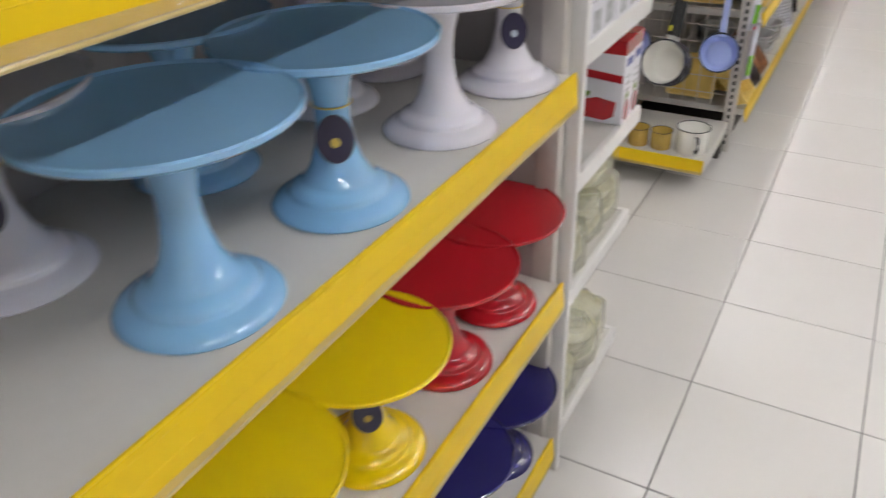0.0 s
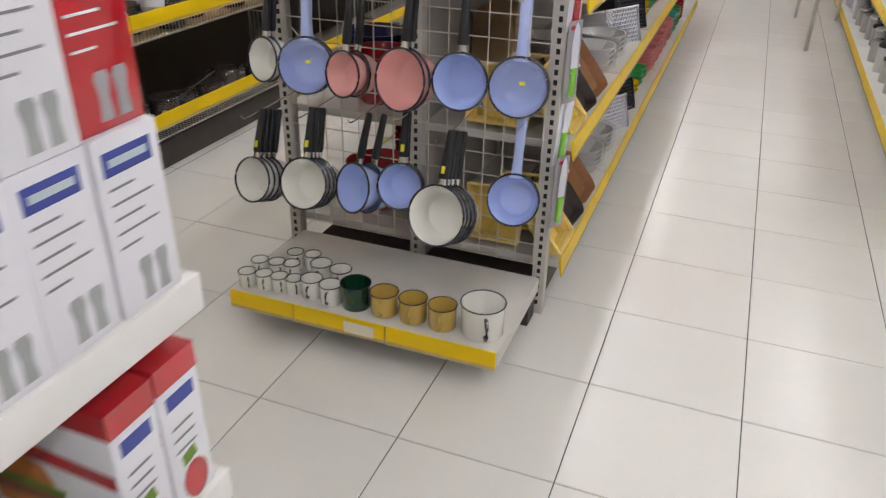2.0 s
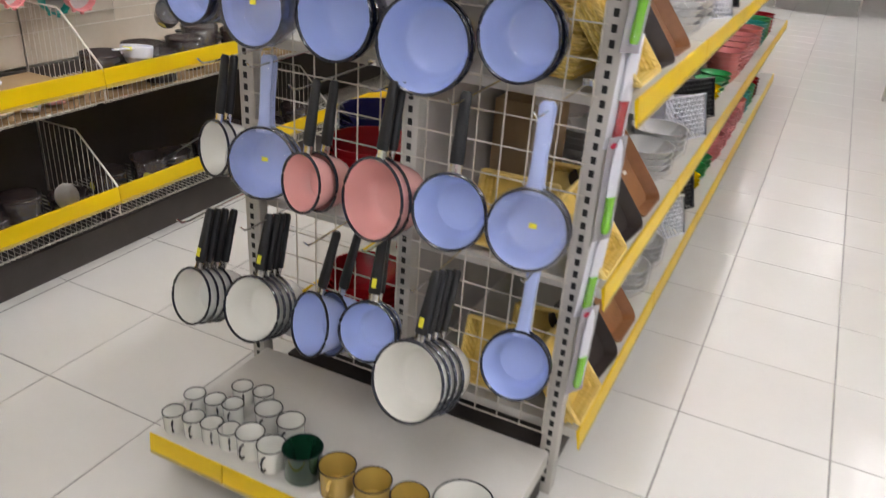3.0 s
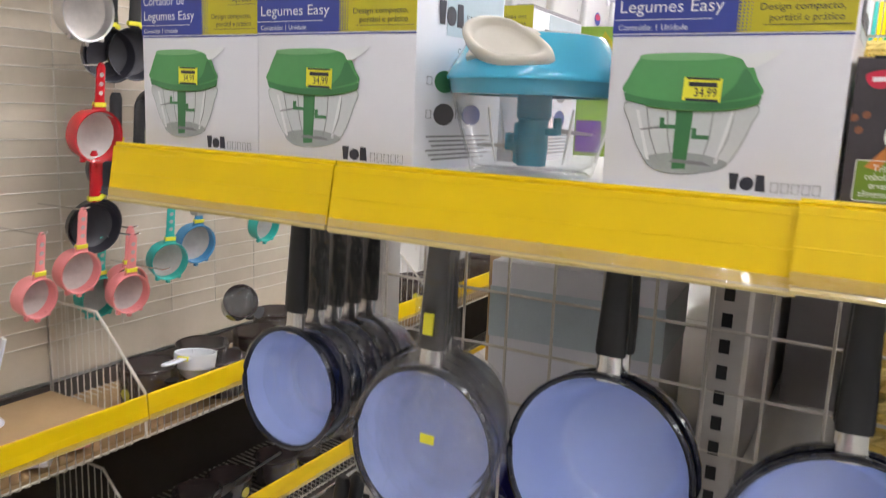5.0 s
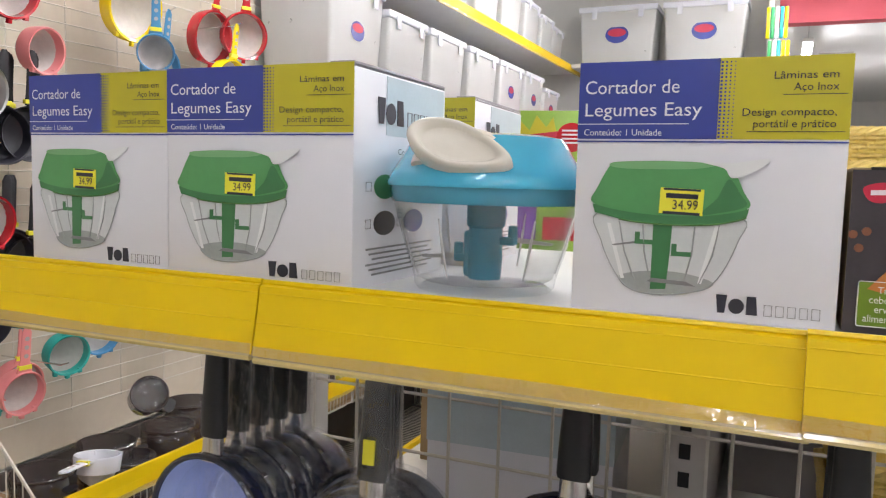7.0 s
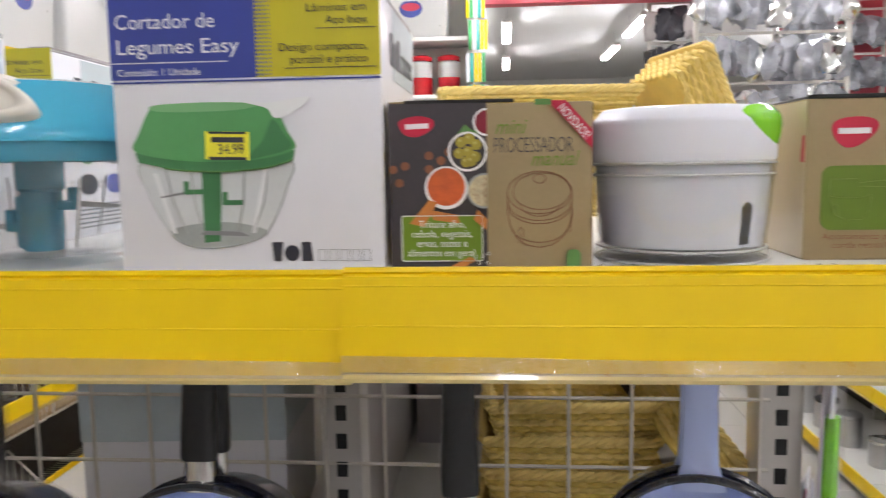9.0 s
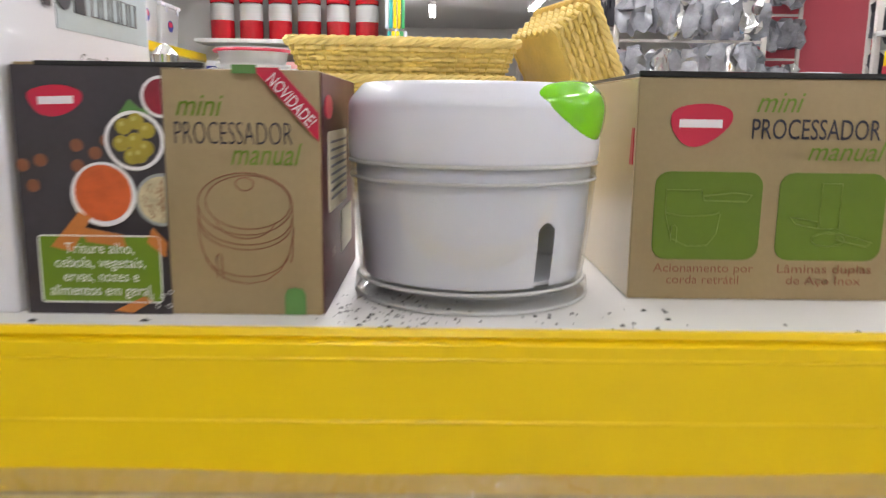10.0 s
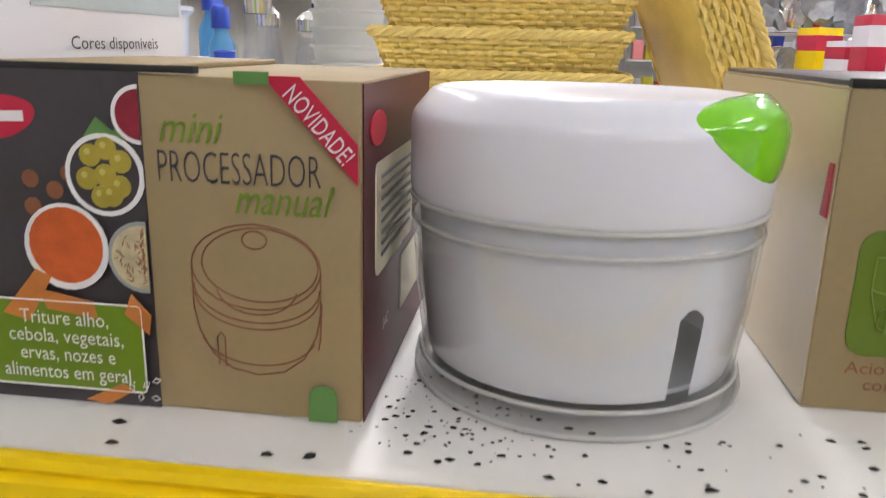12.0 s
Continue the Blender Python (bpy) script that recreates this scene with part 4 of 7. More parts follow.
    pl("blade_print", [(0.165, 0.275), (0.255, 0.292), (0.255, 0.283), (0.17, 0.270)], INKG, f3)
    pl("blade_print", [(0.31, 0.135), (0.50, 0.128), (0.46, 0.145), (0.33, 0.150)], INKG, f3)
    pl("collar_print", [(0.078, 0.435), (0.678, 0.435), (0.67, 0.40), (0.56, 0.372), (0.40, 0.362), (0.22, 0.372), (0.09, 0.40)], LIDGR2, f2)
    pl("lid_print", smooth([(0.078, 0.44), (0.095, 0.50), (0.14, 0.585), (0.17, 0.603), (0.34, 0.609), (0.50, 0.605), (0.61, 0.575), (0.655, 0.50), (0.678, 0.44), (0.56, 0.408), (0.40, 0.398), (0.22, 0.408)]), LIDGR, f3, "printed green lid")
    pl("lid_shade_print", smooth([(0.60, 0.545), (0.645, 0.49), (0.667, 0.445), (0.57, 0.416), (0.50, 0.409), (0.56, 0.47)]), LIDGR2, f3)
    pl("lid_top_print", smooth([(0.145, 0.588), (0.17, 0.604), (0.34, 0.610), (0.50, 0.606), (0.545, 0.595), (0.45, 0.580), (0.22, 0.578)]), LIDGR3, at(0, -0.002, 0))
    pl("grip_print", smooth([(0.50, 0.607), (0.60, 0.605), (0.72, 0.622), (0.74, 0.612), (0.67, 0.565), (0.61, 0.55), (0.58, 0.585)]), BOWLLT, at(0, -0.0021, 0))
    if sticker:
        pl("price_sticker", [(0.345, 0.408), (0.51, 0.402), (0.513, 0.503), (0.348, 0.508)], TAGY, at(0, -0.0025, 0), "yellow price sticker")
        pl("sticker_bar", [(0.37, 0.468), (0.492, 0.465), (0.492, 0.484), (0.37, 0.487)], INKB, at(0, -0.0030, 0))
        pl("sticker_bar", [(0.36, 0.406), (0.50, 0.402), (0.50, 0.413), (0.36, 0.417)], INKB, at(0, -0.0030, 0))
        pl("sticker_bar", [(0.36, 0.499), (0.50, 0.495), (0.50, 0.503), (0.36, 0.507)], INKB, at(0, -0.0030, 0))
        writing("34.99", 0.052 * h, INKB, ob, at(0.395 * w, -0.0036, 0.425 * h), width=0.095 * w)
    logo_blocks(ob, at(0.572 * w, -0.0008, 0.035 * h), 0.385 * w, 0.07 * h)
    # printed side
    S = at(w + 0.0006, 0, 0) @ pose(0, 0, 0, 0, 0, 90)
    S2 = at(0.0005, 0, 0) @ S
    part("side_panel", poly(B(), [(0.30 * d, 0.70 * h), (0.97 * d, 0.70 * h), (0.97 * d, 0.97 * h), (0.30 * d, 0.97 * h)], m=S), GREYBL, ob, "pale blue printed panel")
    logo_blocks(ob, S2 @ at(0.20 * d, 0, 0.75 * h), 0.68 * d, 0.12 * h)
    writing("Cores disponíveis", 0.04 * h, INKB, ob, S2 @ at(0.42 * d, 0, 0.615 * h), width=0.4 * d)
    for i, (px, mt) in enumerate(((0.30, LIDGR2), (0.62, INKG), (0.30, INKB), (0.62, BLUEPR))):
        zz = 0.46 if i < 2 else 0.29
        part("swatch_print", poly(B(), ring2(px * d, zz * h, 0.11 * d, 0.058 * h, 16), m=S), mt, ob, "printed lid in another colour")
        part("tick_box", outline(B(), [((px - 0.19) * d, (zz - 0.02) * h), ((px - 0.14) * d, (zz - 0.02) * h), ((px - 0.14) * d, (zz + 0.02) * h), ((px - 0.19) * d, (zz + 0.02) * h)], 0.0003), INKG, ob, m=S)
    for k in range(6):
        q = 0.17 - k * 0.024
        a = 0.12 + 0.03 * (k % 3)
        part("text_line", poly(B(), [(a * d, q * h), ((0.85 - 0.05 * (k % 2)) * d, q * h), ((0.85 - 0.05 * (k % 2)) * d, (q + 0.009) * h), (a * d, (q + 0.009) * h)], m=S), INKG, ob)
    return ob


chopper_box(-1.4867, 3.152, 0.1555, 0.160, 0.150)
chopper_box(-1.3257, 3.146, 0.168, 0.160, 0.155, 0)
chopper_box(-1.300, 3.335, 0.155, 0.156, 0.150, 2)
chopper_box(-1.005, 3.165, 0.1535, 0.156, 0.150)


def hand_chopper(x, y):
    ob = thing("hand_chopper", "turquoise hand chopper with clear bowl and ivory grip", "chopper", at(x, y, TOP) @ pose(0, 0, 0, 0, 0, 3))
    n = 48
    part("bowl", lathe(B(), [(0, 0.004), (0.046, 0.003), (0.050, 0.0), (0.0525, 0.003), (0.053, 0.008), (0.060, 0.030), (0.0675, 0.056), (0.0695, 0.066), (0.0680, 0.066), (0.0660, 0.056), (0.0585, 0.031), (0.0505, 0.009), (0.045, 0.006), (0, 0.006)], n), GLASS, ob, "clear acrylic bowl")
    for k in range(6):
        a = 2 * math.pi * (k + 0.3) / 6
        part("bowl_rib", tube(B(), [(r * math.cos(a), r * math.sin(a), z) for r, z in ((0.0525, 0.012), (0.060, 0.035), (0.065, 0.054))], [0.0006, 0.0012, 0.0006], 6), FROST, ob)
    part("core", lathe(B(), [(0, 0.007), (0.012, 0.007), (0.013, 0.02), (0.0125, 0.045), (0.0145, 0.047), (0.0145, 0.068), (0, 0.068)], 20), TEALD, ob, "dark teal core")
    part("core_fin", bx(B(), (-0.016, -0.006, 0.008), (-0.002, 0.006, 0.043), 0.003), TEALD, ob)
    for s, z in ((1, 0.036), (-1, 0.022)):
        part("blade_arm", bx(B(), (min(s * 0.008, s * 0.023), -0.004, z - 0.003), (max(s * 0.008, s * 0.023), 0.004, z + 0.003), 0.001), TEALD, ob)
        part("arm_peg", lathe(B(), [(0, z - 0.002), (0.0038, z - 0.002), (0.0035, z + 0.011), (0, z + 0.012)], 12, at(s * 0.021, 0, 0)), TEALD, ob)
        part("blade", poly(B(), [(s * 0.023, z - 0.001), (s * 0.050, z - 0.002), (s * 0.052, z), (s * 0.023, z + 0.003)], 0.0008), STEEL, ob, "thin steel blade")
    part("collar", lathe(B(), [(0.060, 0.064), (0.0705, 0.064), (0.0715, 0.066), (0.0725, 0.073), (0.0725, 0.0755), (0.062, 0.076)], n), TEALR, ob, "clear teal collar")
    bm = lathe(B(), [(0.062, 0.0755), (0.0745, 0.0755), (0.0750, 0.078), (0.071, 0.086), (0.063, 0.098), (0.058, 0.107), (0.055, 0.111), (0.045, 0.113), (0, 0.113)], n)
    part("lid", bm, TURQ, ob, "glossy turquoise lid")
    G = at(-0.002, -0.0675, 0.1030) @ pose(0, 0, 0, -30, 8, 4) @ Matrix.Diagonal((0.93, 0.93, 0.88, 1))
    bm = B()
    rings = []
    for f, y in ((0.96, 0.022), (1.03, 0.009), (1.02, -0.001), (0.96, -0.0045), (0.88, -0.0052), (0.80, -0.0042), (0.745, -0.0024), (0.70, -0.0012), (0.45, -0.0008), (0.15, -0.0006)):
        row = []
        for k in range(40):
            a = 2 * math.pi * k / 40
            c = math.cos(a)
            wide = 0.036 * c * (1.16 if c > 0 else 1.0)
            tall = 0.0195 * math.sin(a) * (1.0 - 0.30 * max(0.0, c))
            dip = 0.0045 * (1 - c) / 2 if f < 0.76 else 0.0
            row.append(bm.verts.new((wide * f, y + dip + 0.003 * c, tall * f - 0.004 * c * f)))
        rings.append(row)
    for p, q in zip(rings, rings[1:]):
        for k in range(40):
            bm.faces.new((p[k], p[(k + 1) % 40], q[(k + 1) % 40], q[k])).smooth = True
    bm.faces.new(rings[-1])
    part("grip", bm, IVORY, ob, "ivory pull grip with hollow face", G, sharp=70)
    part("grip_back", loft(B(), [(0.0, 0.018, -0.012, 0.034, 0.012), (0.0, 0.018, 0.006, 0.034, 0.014), (0.002, 0.015, 0.017, 0.030, 0.012), (0.004, 0.013, 0.0215, 0.020, 0.007)], 20, 1.0), IVORY, ob, "", G)
    return ob


hand_chopper(-1.085, 3.218)


def mini_box(x, y, w, h, d, turn=0.0):
    ob = thing("processor_box", "kraft and dark printed carton of a manual processor", "carton", at(x, y, TOP) @ pose(0, 0, 0, 0, 0, turn))
    part("carton", bx(B(), (0, 0, 0), (w, d, h - 0.002), 0.001), KRAFT, ob)
    part("flap", bx(B(), (0.0, 0.002, h - 0.002), (w * 0.46, d - 0.002, h - 0.0002), 0.0005), KRAFT, ob)
    part("flap_edge", bx(B(), (w * 0.08, -0.0006, h - 0.0016), (w * 0.62, 0.003, h + 0.0002), 0.0003), SLOT, ob, "dark torn flap edge")
    f = [at(0, -0.0004 * (k + 1), 0) for k in range(7)]
    s = 0.487 * w

    layer = [0]

    def pl(name, pts, mt, k, lab=""):
        layer[0] += 1
        return part(name, poly(B(), [(px * w, pz * h) for px, pz in pts], m=at(0, -0.0003 - 0.00005 * layer[0], 0)), mt, ob, lab)

    def disc(name, cx, cz, rx, mt, k, clip=True, n=26, rz=None, lab=""):
        pts = [(min(px, 0.487) if clip else px, pz) for px, pz in ring2(cx, cz, rx, rz or rx * w / h, n)]
        return pl(name, pts, mt, k, lab)

    pl("dark_panel", [(0.0, 0.0), (0.487, 0.0), (0.487, 0.99), (0.0, 0.985)], DARKPR, 0, "dark food photograph")
    pl("red_mark", smooth([(0.05, 0.875), (0.10, 0.905), (0.17, 0.91), (0.225, 0.885), (0.22, 0.84), (0.17, 0.80), (0.12, 0.79), (0.075, 0.81)]), CRIMSON, 1, "red house mark")
    pl("mark_bar", [(0.085, 0.835), (0.20, 0.84), (0.20, 0.87), (0.085, 0.865)], INKW, 2)
    for px, pz in ((0.20, 0.68), (0.26, 0.65), (0.30, 0.70), (0.20, 0.60), (0.25, 0.57), (0.02, 0.60), (0.08, 0.62), (0.05, 0.52)):
        disc("nut_print", px, pz, 0.022, NUTPR, 1, n=10)
    pl("herb_print", [(0.33, 0.78), (0.38, 0.86), (0.42, 0.82), (0.45, 0.88), (0.44, 0.78), (0.39, 0.75)], GREENDK, 1)
    disc("bowl_print", 0.487, 0.87, 0.068, INKW, 1, n=30)
    disc("berry_print", 0.487, 0.87, 0.058, BERRY, 2, n=24)
    disc("bowl_print", 0.392, 0.70, 0.098, INKW, 2, lab="printed white bowl")
    disc("bowl_inside_print", 0.392, 0.70, 0.086, DARKPR, 3)
    for px, pz in ((0.36, 0.755), (0.40, 0.775), (0.435, 0.74), (0.395, 0.70), (0.35, 0.69), (0.43, 0.67), (0.385, 0.64), (0.41, 0.645)):
        disc("olive_print", px, pz, 0.027, OLIVEFR, 4, n=14)
        disc("olive_glint", px - 0.006, pz + 0.010, 0.008, OLIVELT, 4, n=8)
    disc("bowl_print", 0.475, 0.47, 0.088, BOWLDK, 3, n=26)
    disc("rice_print", 0.475, 0.47, 0.078, RICE, 4)
    bm = B()
    for k in range(70):
        a, q = random.uniform(0, 6.28), 0.068 * math.sqrt(random.random())
        gx, gz, ga = min(0.475 + q * math.cos(a), 0.478), 0.47 + q * w / h * math.sin(a), random.uniform(0, 3.14)
        dx, dz = 0.008 * math.cos(ga), 0.010 * math.sin(ga)
        poly(bm, [((gx - dx) * w, (gz - dz) * h), ((gx + dz * 0.15) * w, (gz - dx * 0.15) * h), ((gx + dx) * w, (gz + dz) * h), ((gx - dz * 0.15) * w, (gz + dx * 0.15) * h)], m=at(0, -0.0003 - 0.00005 * (layer[0] + 1) - 0.000004 * k, 0))
    tagged(part("grain_print", bm, [NUTPR, DARKPR], ob, "dark rice grains"), kind="stuff")
    layer[0] += 6
    disc("bowl_print", 0.285, 0.49, 0.107, INKW, 4)
    disc("spice_print", 0.285, 0.495, 0.094, SPICE, 5, lab="printed orange spice")
    for pts in ([(0.10, 0.28), (0.20, 0.42), (0.24, 0.40), (0.17, 0.26)], [(0.20, 0.36), (0.34, 0.33), (0.35, 0.28), (0.22, 0.30)], [(0.30, 0.02), (0.40, 0.08), (0.43, 0.06), (0.36, 0.01)], [(0.42, 0.30), (0.48, 0.24), (0.487, 0.30), (0.44, 0.36)]):
        pl("carrot_print", pts, CARROT, 3)
    part("green_panel", poly(B(), rrect(0.06 * w, 0.462 * w, 0.055 * h, 0.325 * h, 0.012 * w), m=at(0, -0.0024, 0)), LEAFPR, ob, "green caption panel")
    part("panel_border", outline(B(), rrect(0.06 * w, 0.462 * w, 0.055 * h, 0.325 * h, 0.012 * w), 0.0003), INKW, ob, m=at(0, -0.0024, 0))
    for k, line in enumerate(("Triture alho,", "cebola, vegetais,", "ervas, nozes e", "alimentos em geral.")):
        writing(line, 0.062 * h, INKW, ob, at(0.262 * w, -0.0028, (0.255 - k * 0.057) * h), align="CENTER", width=(0.23, 0.30, 0.25, 0.345)[k] * w)
    for px, pz, ang in ((0.455, 0.075, 40), (0.475, 0.045, -10), (0.445, 0.030, 80), (0.480, 0.095, 15), (0.430, 0.060, 120)):
        leaf = [(0.022 * u * w * math.cos(radians(ang)) - v * w * math.sin(radians(ang)) + px * w, 0.022 * u * w * math.sin(radians(ang)) + v * w * math.cos(radians(ang)) + pz * h) for u, v in ((0, 0), (0.5, 0.007), (1, 0), (0.5, -0.007))]
        part("leaf_outline", outline(B(), leaf, 0.00022), INKW, ob, "thin white drawn leaf", at(0, -0.0028, 0))
    # kraft half
    writing("mini", 0.125 * h, LEAFPR, ob, at(0.525 * w, -0.0006, 0.80 * h), width=0.155 * w, lean=0.35)
    writing("PROCESSADOR", 0.130 * h, INKB, ob, at(0.518 * w, -0.0006, 0.69 * h), width=0.385 * w, bold=-0.0002)
    writing("manual", 0.125 * h, LEAFPR, ob, at(0.70 * w, -0.0009, 0.612 * h), width=0.235 * w, lean=0.35)
    pl("ribbon", [(0.785, 0.985), (0.870, 0.985), (0.998, 0.815), (0.998, 0.705)], CRIMSON, 0, "diagonal red ribbon")
    writing("NOVIDADE!", 0.070 * h, INKW, ob, at(0.829 * w, -0.0032, 0.938 * h) @ pose(0, 0, 0, 0, 48, 0), width=0.20 * w)
    pl("green_tab", [(0.72, 0.962), (0.80, 0.962), (0.80, 0.995), (0.72, 0.995)], GREENDK, 0)
    pl("green_tab", [(0.875, 0.01), (0.945, 0.01), (0.945, 0.09), (0.935, 0.115), (0.91, 0.122), (0.885, 0.115), (0.875, 0.09)], GREENDK, 0)
    writing("1UN", 0.05 * h, KRAFTL, ob, at(0.91 * w, -0.0010, 0.055 * h), align="CENTER", width=0.05 * w)
    for pts, cl in (
        (ring2(0.745, 0.455, 0.158, 0.125), True), (ring2(0.755, 0.462, 0.142, 0.108), True), (ring2(0.745, 0.535, 0.03, 0.026), True),
        ([(0.587, 0.45), (0.588, 0.33), (0.60, 0.26), (0.63, 0.19), (0.68, 0.145), (0.745, 0.13), (0.81, 0.145), (0.86, 0.19), (0.89, 0.26), (0.902, 0.33), (0.903, 0.45)], False),
        (ring2(0.745, 0.40, 0.155, 0.11, 20, 180, 360), False), (ring2(0.745, 0.375, 0.153, 0.105, 20, 180, 360), False), (ring2(0.745, 0.265, 0.145, 0.105, 20, 195, 345), False),
        (ring2(0.745, 0.40, 0.10, 0.085, 14, 190, 350), False), ([(0.645, 0.155), (0.643, 0.24), (0.652, 0.255), (0.662, 0.24), (0.662, 0.15)], False), ([(0.905, 0.36), (0.90, 0.25), (0.895, 0.22)], False),
    ):
        part("line_drawing", outline(B(), [(px * w, pz * h) for px, pz in pts], 0.00022, cl), NUTPR, ob, "thin drawn line", at(0, -0.0002, 0))
    # maroon side
    S = at(w + 0.0005, 0, 0) @ pose(0, 0, 0, 0, 0, 90)
    S2 = at(0.0005, 0, 0) @ S
    part("maroon_side", poly(B(), [(0.001, 0.0), (d, 0.0), (d, 0.97 * h), (0.001, 0.97 * h)], m=S), MAROON, ob, "glossy maroon side")
    part("label", poly(B(), rrect(0.12 * d, 0.64 * d, 0.40 * h, 0.74 * h, 0.003), m=S2), PALE, ob, "printed paper label")
    for k in range(8):
        q = 0.69 - k * 0.034
        part("text_line", poly(B(), [(0.17 * d, q * h), (0.59 * d, q * h), (0.59 * d, (q + 0.01) * h), (0.17 * d, (q + 0.01) * h)], m=at(0.0005, 0, 0) @ S2), INKG, ob)
    part("barcode", poly(B(), [(0.46 * d, 0.16 * h), (0.80 * d, 0.16 * h), (0.80 * d, 0.36 * h), (0.46 * d, 0.36 * h)], m=S2), PALE, ob)
    part("side_mark", poly(B(), ring2(0.15 * d, 0.84 * h, 0.09 * d, 0.05 * h, 18), m=S2), CRIMSON, ob)
    writing("SAC", 0.05 * h, KRAFTL, ob, S2 @ at(0.2 * d, 0, 0.2 * h))
    return ob


mini_box(-0.8485, 3.166, 0.1115, 0.0935, 0.115, 0)


def hand_processor(x, y):
    ob = thing("hand_processor", "white manual food processor with lime green pull grip", "food processor", at(x, y, TOP) @ Matrix.Diagonal((0.94, 0.94, 1, 1)))
    n = 64
    part("lid", lathe(B(), [(0.050, 0.058), (0.0560, 0.058), (0.0568, 0.060), (0.0570, 0.064), (0.0569, 0.0790), (0.0566, 0.0808), (0.0558, 0.0824), (0.0512, 0.0876), (0.0498, 0.0887), (0.0484, 0.0890), (0.047, 0.0887), (0.0455, 0.0882), (0, 0.0879)], n), PURE, ob, "smooth white lid")
    part("lid_seam", lathe(B(), [(0.0550, 0.0560), (0.0563, 0.0564), (0.0566, 0.0575), (0.0563, 0.0586), (0.0550, 0.0590)], n), RINGPL, ob)
    part("bowl", lathe(B(), [(0, 0.006), (0.0495, 0.006), (0.0520, 0.010), (0.0545, 0.030), (0.0562, 0.052), (0.0562, 0.057), (0.0550, 0.057), (0.0550, 0.052), (0.0533, 0.030), (0.0508, 0.0115), (0.049, 0.0075), (0, 0.0075)], n), GLASS, ob, "clear acrylic bowl")
    part("bowl_ridge", lathe(B(), [(0.0555, 0.0490), (0.0564, 0.0500), (0.0564, 0.0515), (0.0555, 0.0525)], n), GLASS, ob)
    part("base_ring", lathe(B(), [(0.0, 0.0), (0.050, 0.0), (0.0540, 0.0012), (0.0545, 0.0040), (0.0538, 0.0075), (0.0522, 0.0090), (0.050, 0.0062), (0, 0.0052)], n), RINGMK, ob, "clear base ring")
    # thin milky rings stand in for highlights along the clear plastic's edges
    for rr, zz, tk in ((0.0538, 0.0014, 0.0008), (0.0526, 0.0082, 0.0007), (0.0559, 0.0508, 0.0006), (0.0562, 0.0572, 0.0008)):
        part("bright_edge", tube(B(), [(rr * math.cos(k * math.pi / 32), rr * math.sin(k * math.pi / 32), zz) for k in range(64)], tk, 8, True), FROST, ob, "milky ring drawn as an edge highlight")
    bm = B()
    m = 64
    a0 = radians(-58)
    cols = []
    for k in range(m + 1):
        a = a0 + radians(7) + (2 * math.pi - radians(10)) * k / m
        cols.append([bm.verts.new((r * math.cos(a), r * math.sin(a), z)) for r, z in ((0.0498, 0.0095), (0.0520, 0.028), (0.0535, 0.050), (0.0538, 0.0575))])
    for p, q in zip(cols, cols[1:]):
        for i in range(3):
            bm.faces.new((p[i], q[i], q[i + 1], p[i + 1])).smooth = True
    top = []
    for k in range(7):
        a = a0 - radians(3.2) + radians(10.4) * k / 6
        zz = 0.0325 + 0.0030 * math.sin(math.pi * k / 6)
        top.append((bm.verts.new((0.0523 * math.cos(a), 0.0523 * math.sin(a), zz)), bm.verts.new((0.0538 * math.cos(a), 0.0538 * math.sin(a), 0.0575))))
    for p, q in zip(top, top[1:]):
        bm.faces.new((p[0], q[0], q[1], p[1])).smooth = True
    part("inner_basket", bm, PURE, ob, "white inner basket with a slot", sharp=180)
    part("basket_floor", lathe(B(), [(0, 0.0095), (0.047, 0.0095), (0.047, 0.011), (0, 0.011)], 40), PURE, ob)
    # the grip hugs the lid's shoulder: a teardrop swelling out of it
    prof = [(0.0570, 0.062), (0.0570, 0.070), (0.0569, 0.0790), (0.0558, 0.0824), (0.0512, 0.0876), (0.0484, 0.0889), (0.0440, 0.0884), (0.0380, 0.0880)]
    run = [0.0]
    for p, q in zip(prof, prof[1:]):
        run.append(run[-1] + math.hypot(q[0] - p[0], q[1] - p[1]))

    def on_lid(t):
        t = max(0.0, min(run[-1] - 1e-6, t))
        i = max(k for k in range(len(run) - 1) if run[k] <= t)
        f = (t - run[i]) / (run[i + 1] - run[i])
        (r0, z0), (r1, z1) = prof[i], prof[i + 1]
        return r0 + (r1 - r0) * f, z0 + (z1 - z0) * f

    bm = B()
    cu, cv = 30, 18
    cols = []
    for i in range(cu + 1):
        u = i / cu
        a = radians(-67 + 68 * u)
        full = math.sin(math.pi / 2 * u / 0.62) ** 0.8 if u < 0.62 else math.sqrt(max(0.0, 1 - ((u - 0.62) / 0.38) ** 2))
        lo = 0.0235 - 0.0190 * full
        hi = 0.0240 + 0.0105 * full
        col = []
        for j in range(cv + 1):
            v = j / cv
            r, z = on_lid(lo + (hi - lo) * v)
            # swell along a direction that leans outward and up
            b = 0.0036 * math.sqrt(full) * math.sin(math.pi * v) ** 0.6 * min(1.0, 6 * u, 6 * (1 - u) + 0.05) - 0.0004
            lean = radians(12 + 62 * v)
            col.append(bm.verts.new(((r + b * math.cos(lean)) * math.cos(a), (r + b * math.cos(lean)) * math.sin(a), z + b * math.sin(lean))))
        cols.append(col)
    for p, q in zip(cols, cols[1:]):
        for j in range(cv):
            bm.faces.new((p[j], q[j], q[j + 1], p[j + 1])).smooth = True
    part("pull_grip", bm, LIME, ob, "glossy lime green pull grip", sharp=180)
    return ob


hand_processor(-0.6785, 3.216)


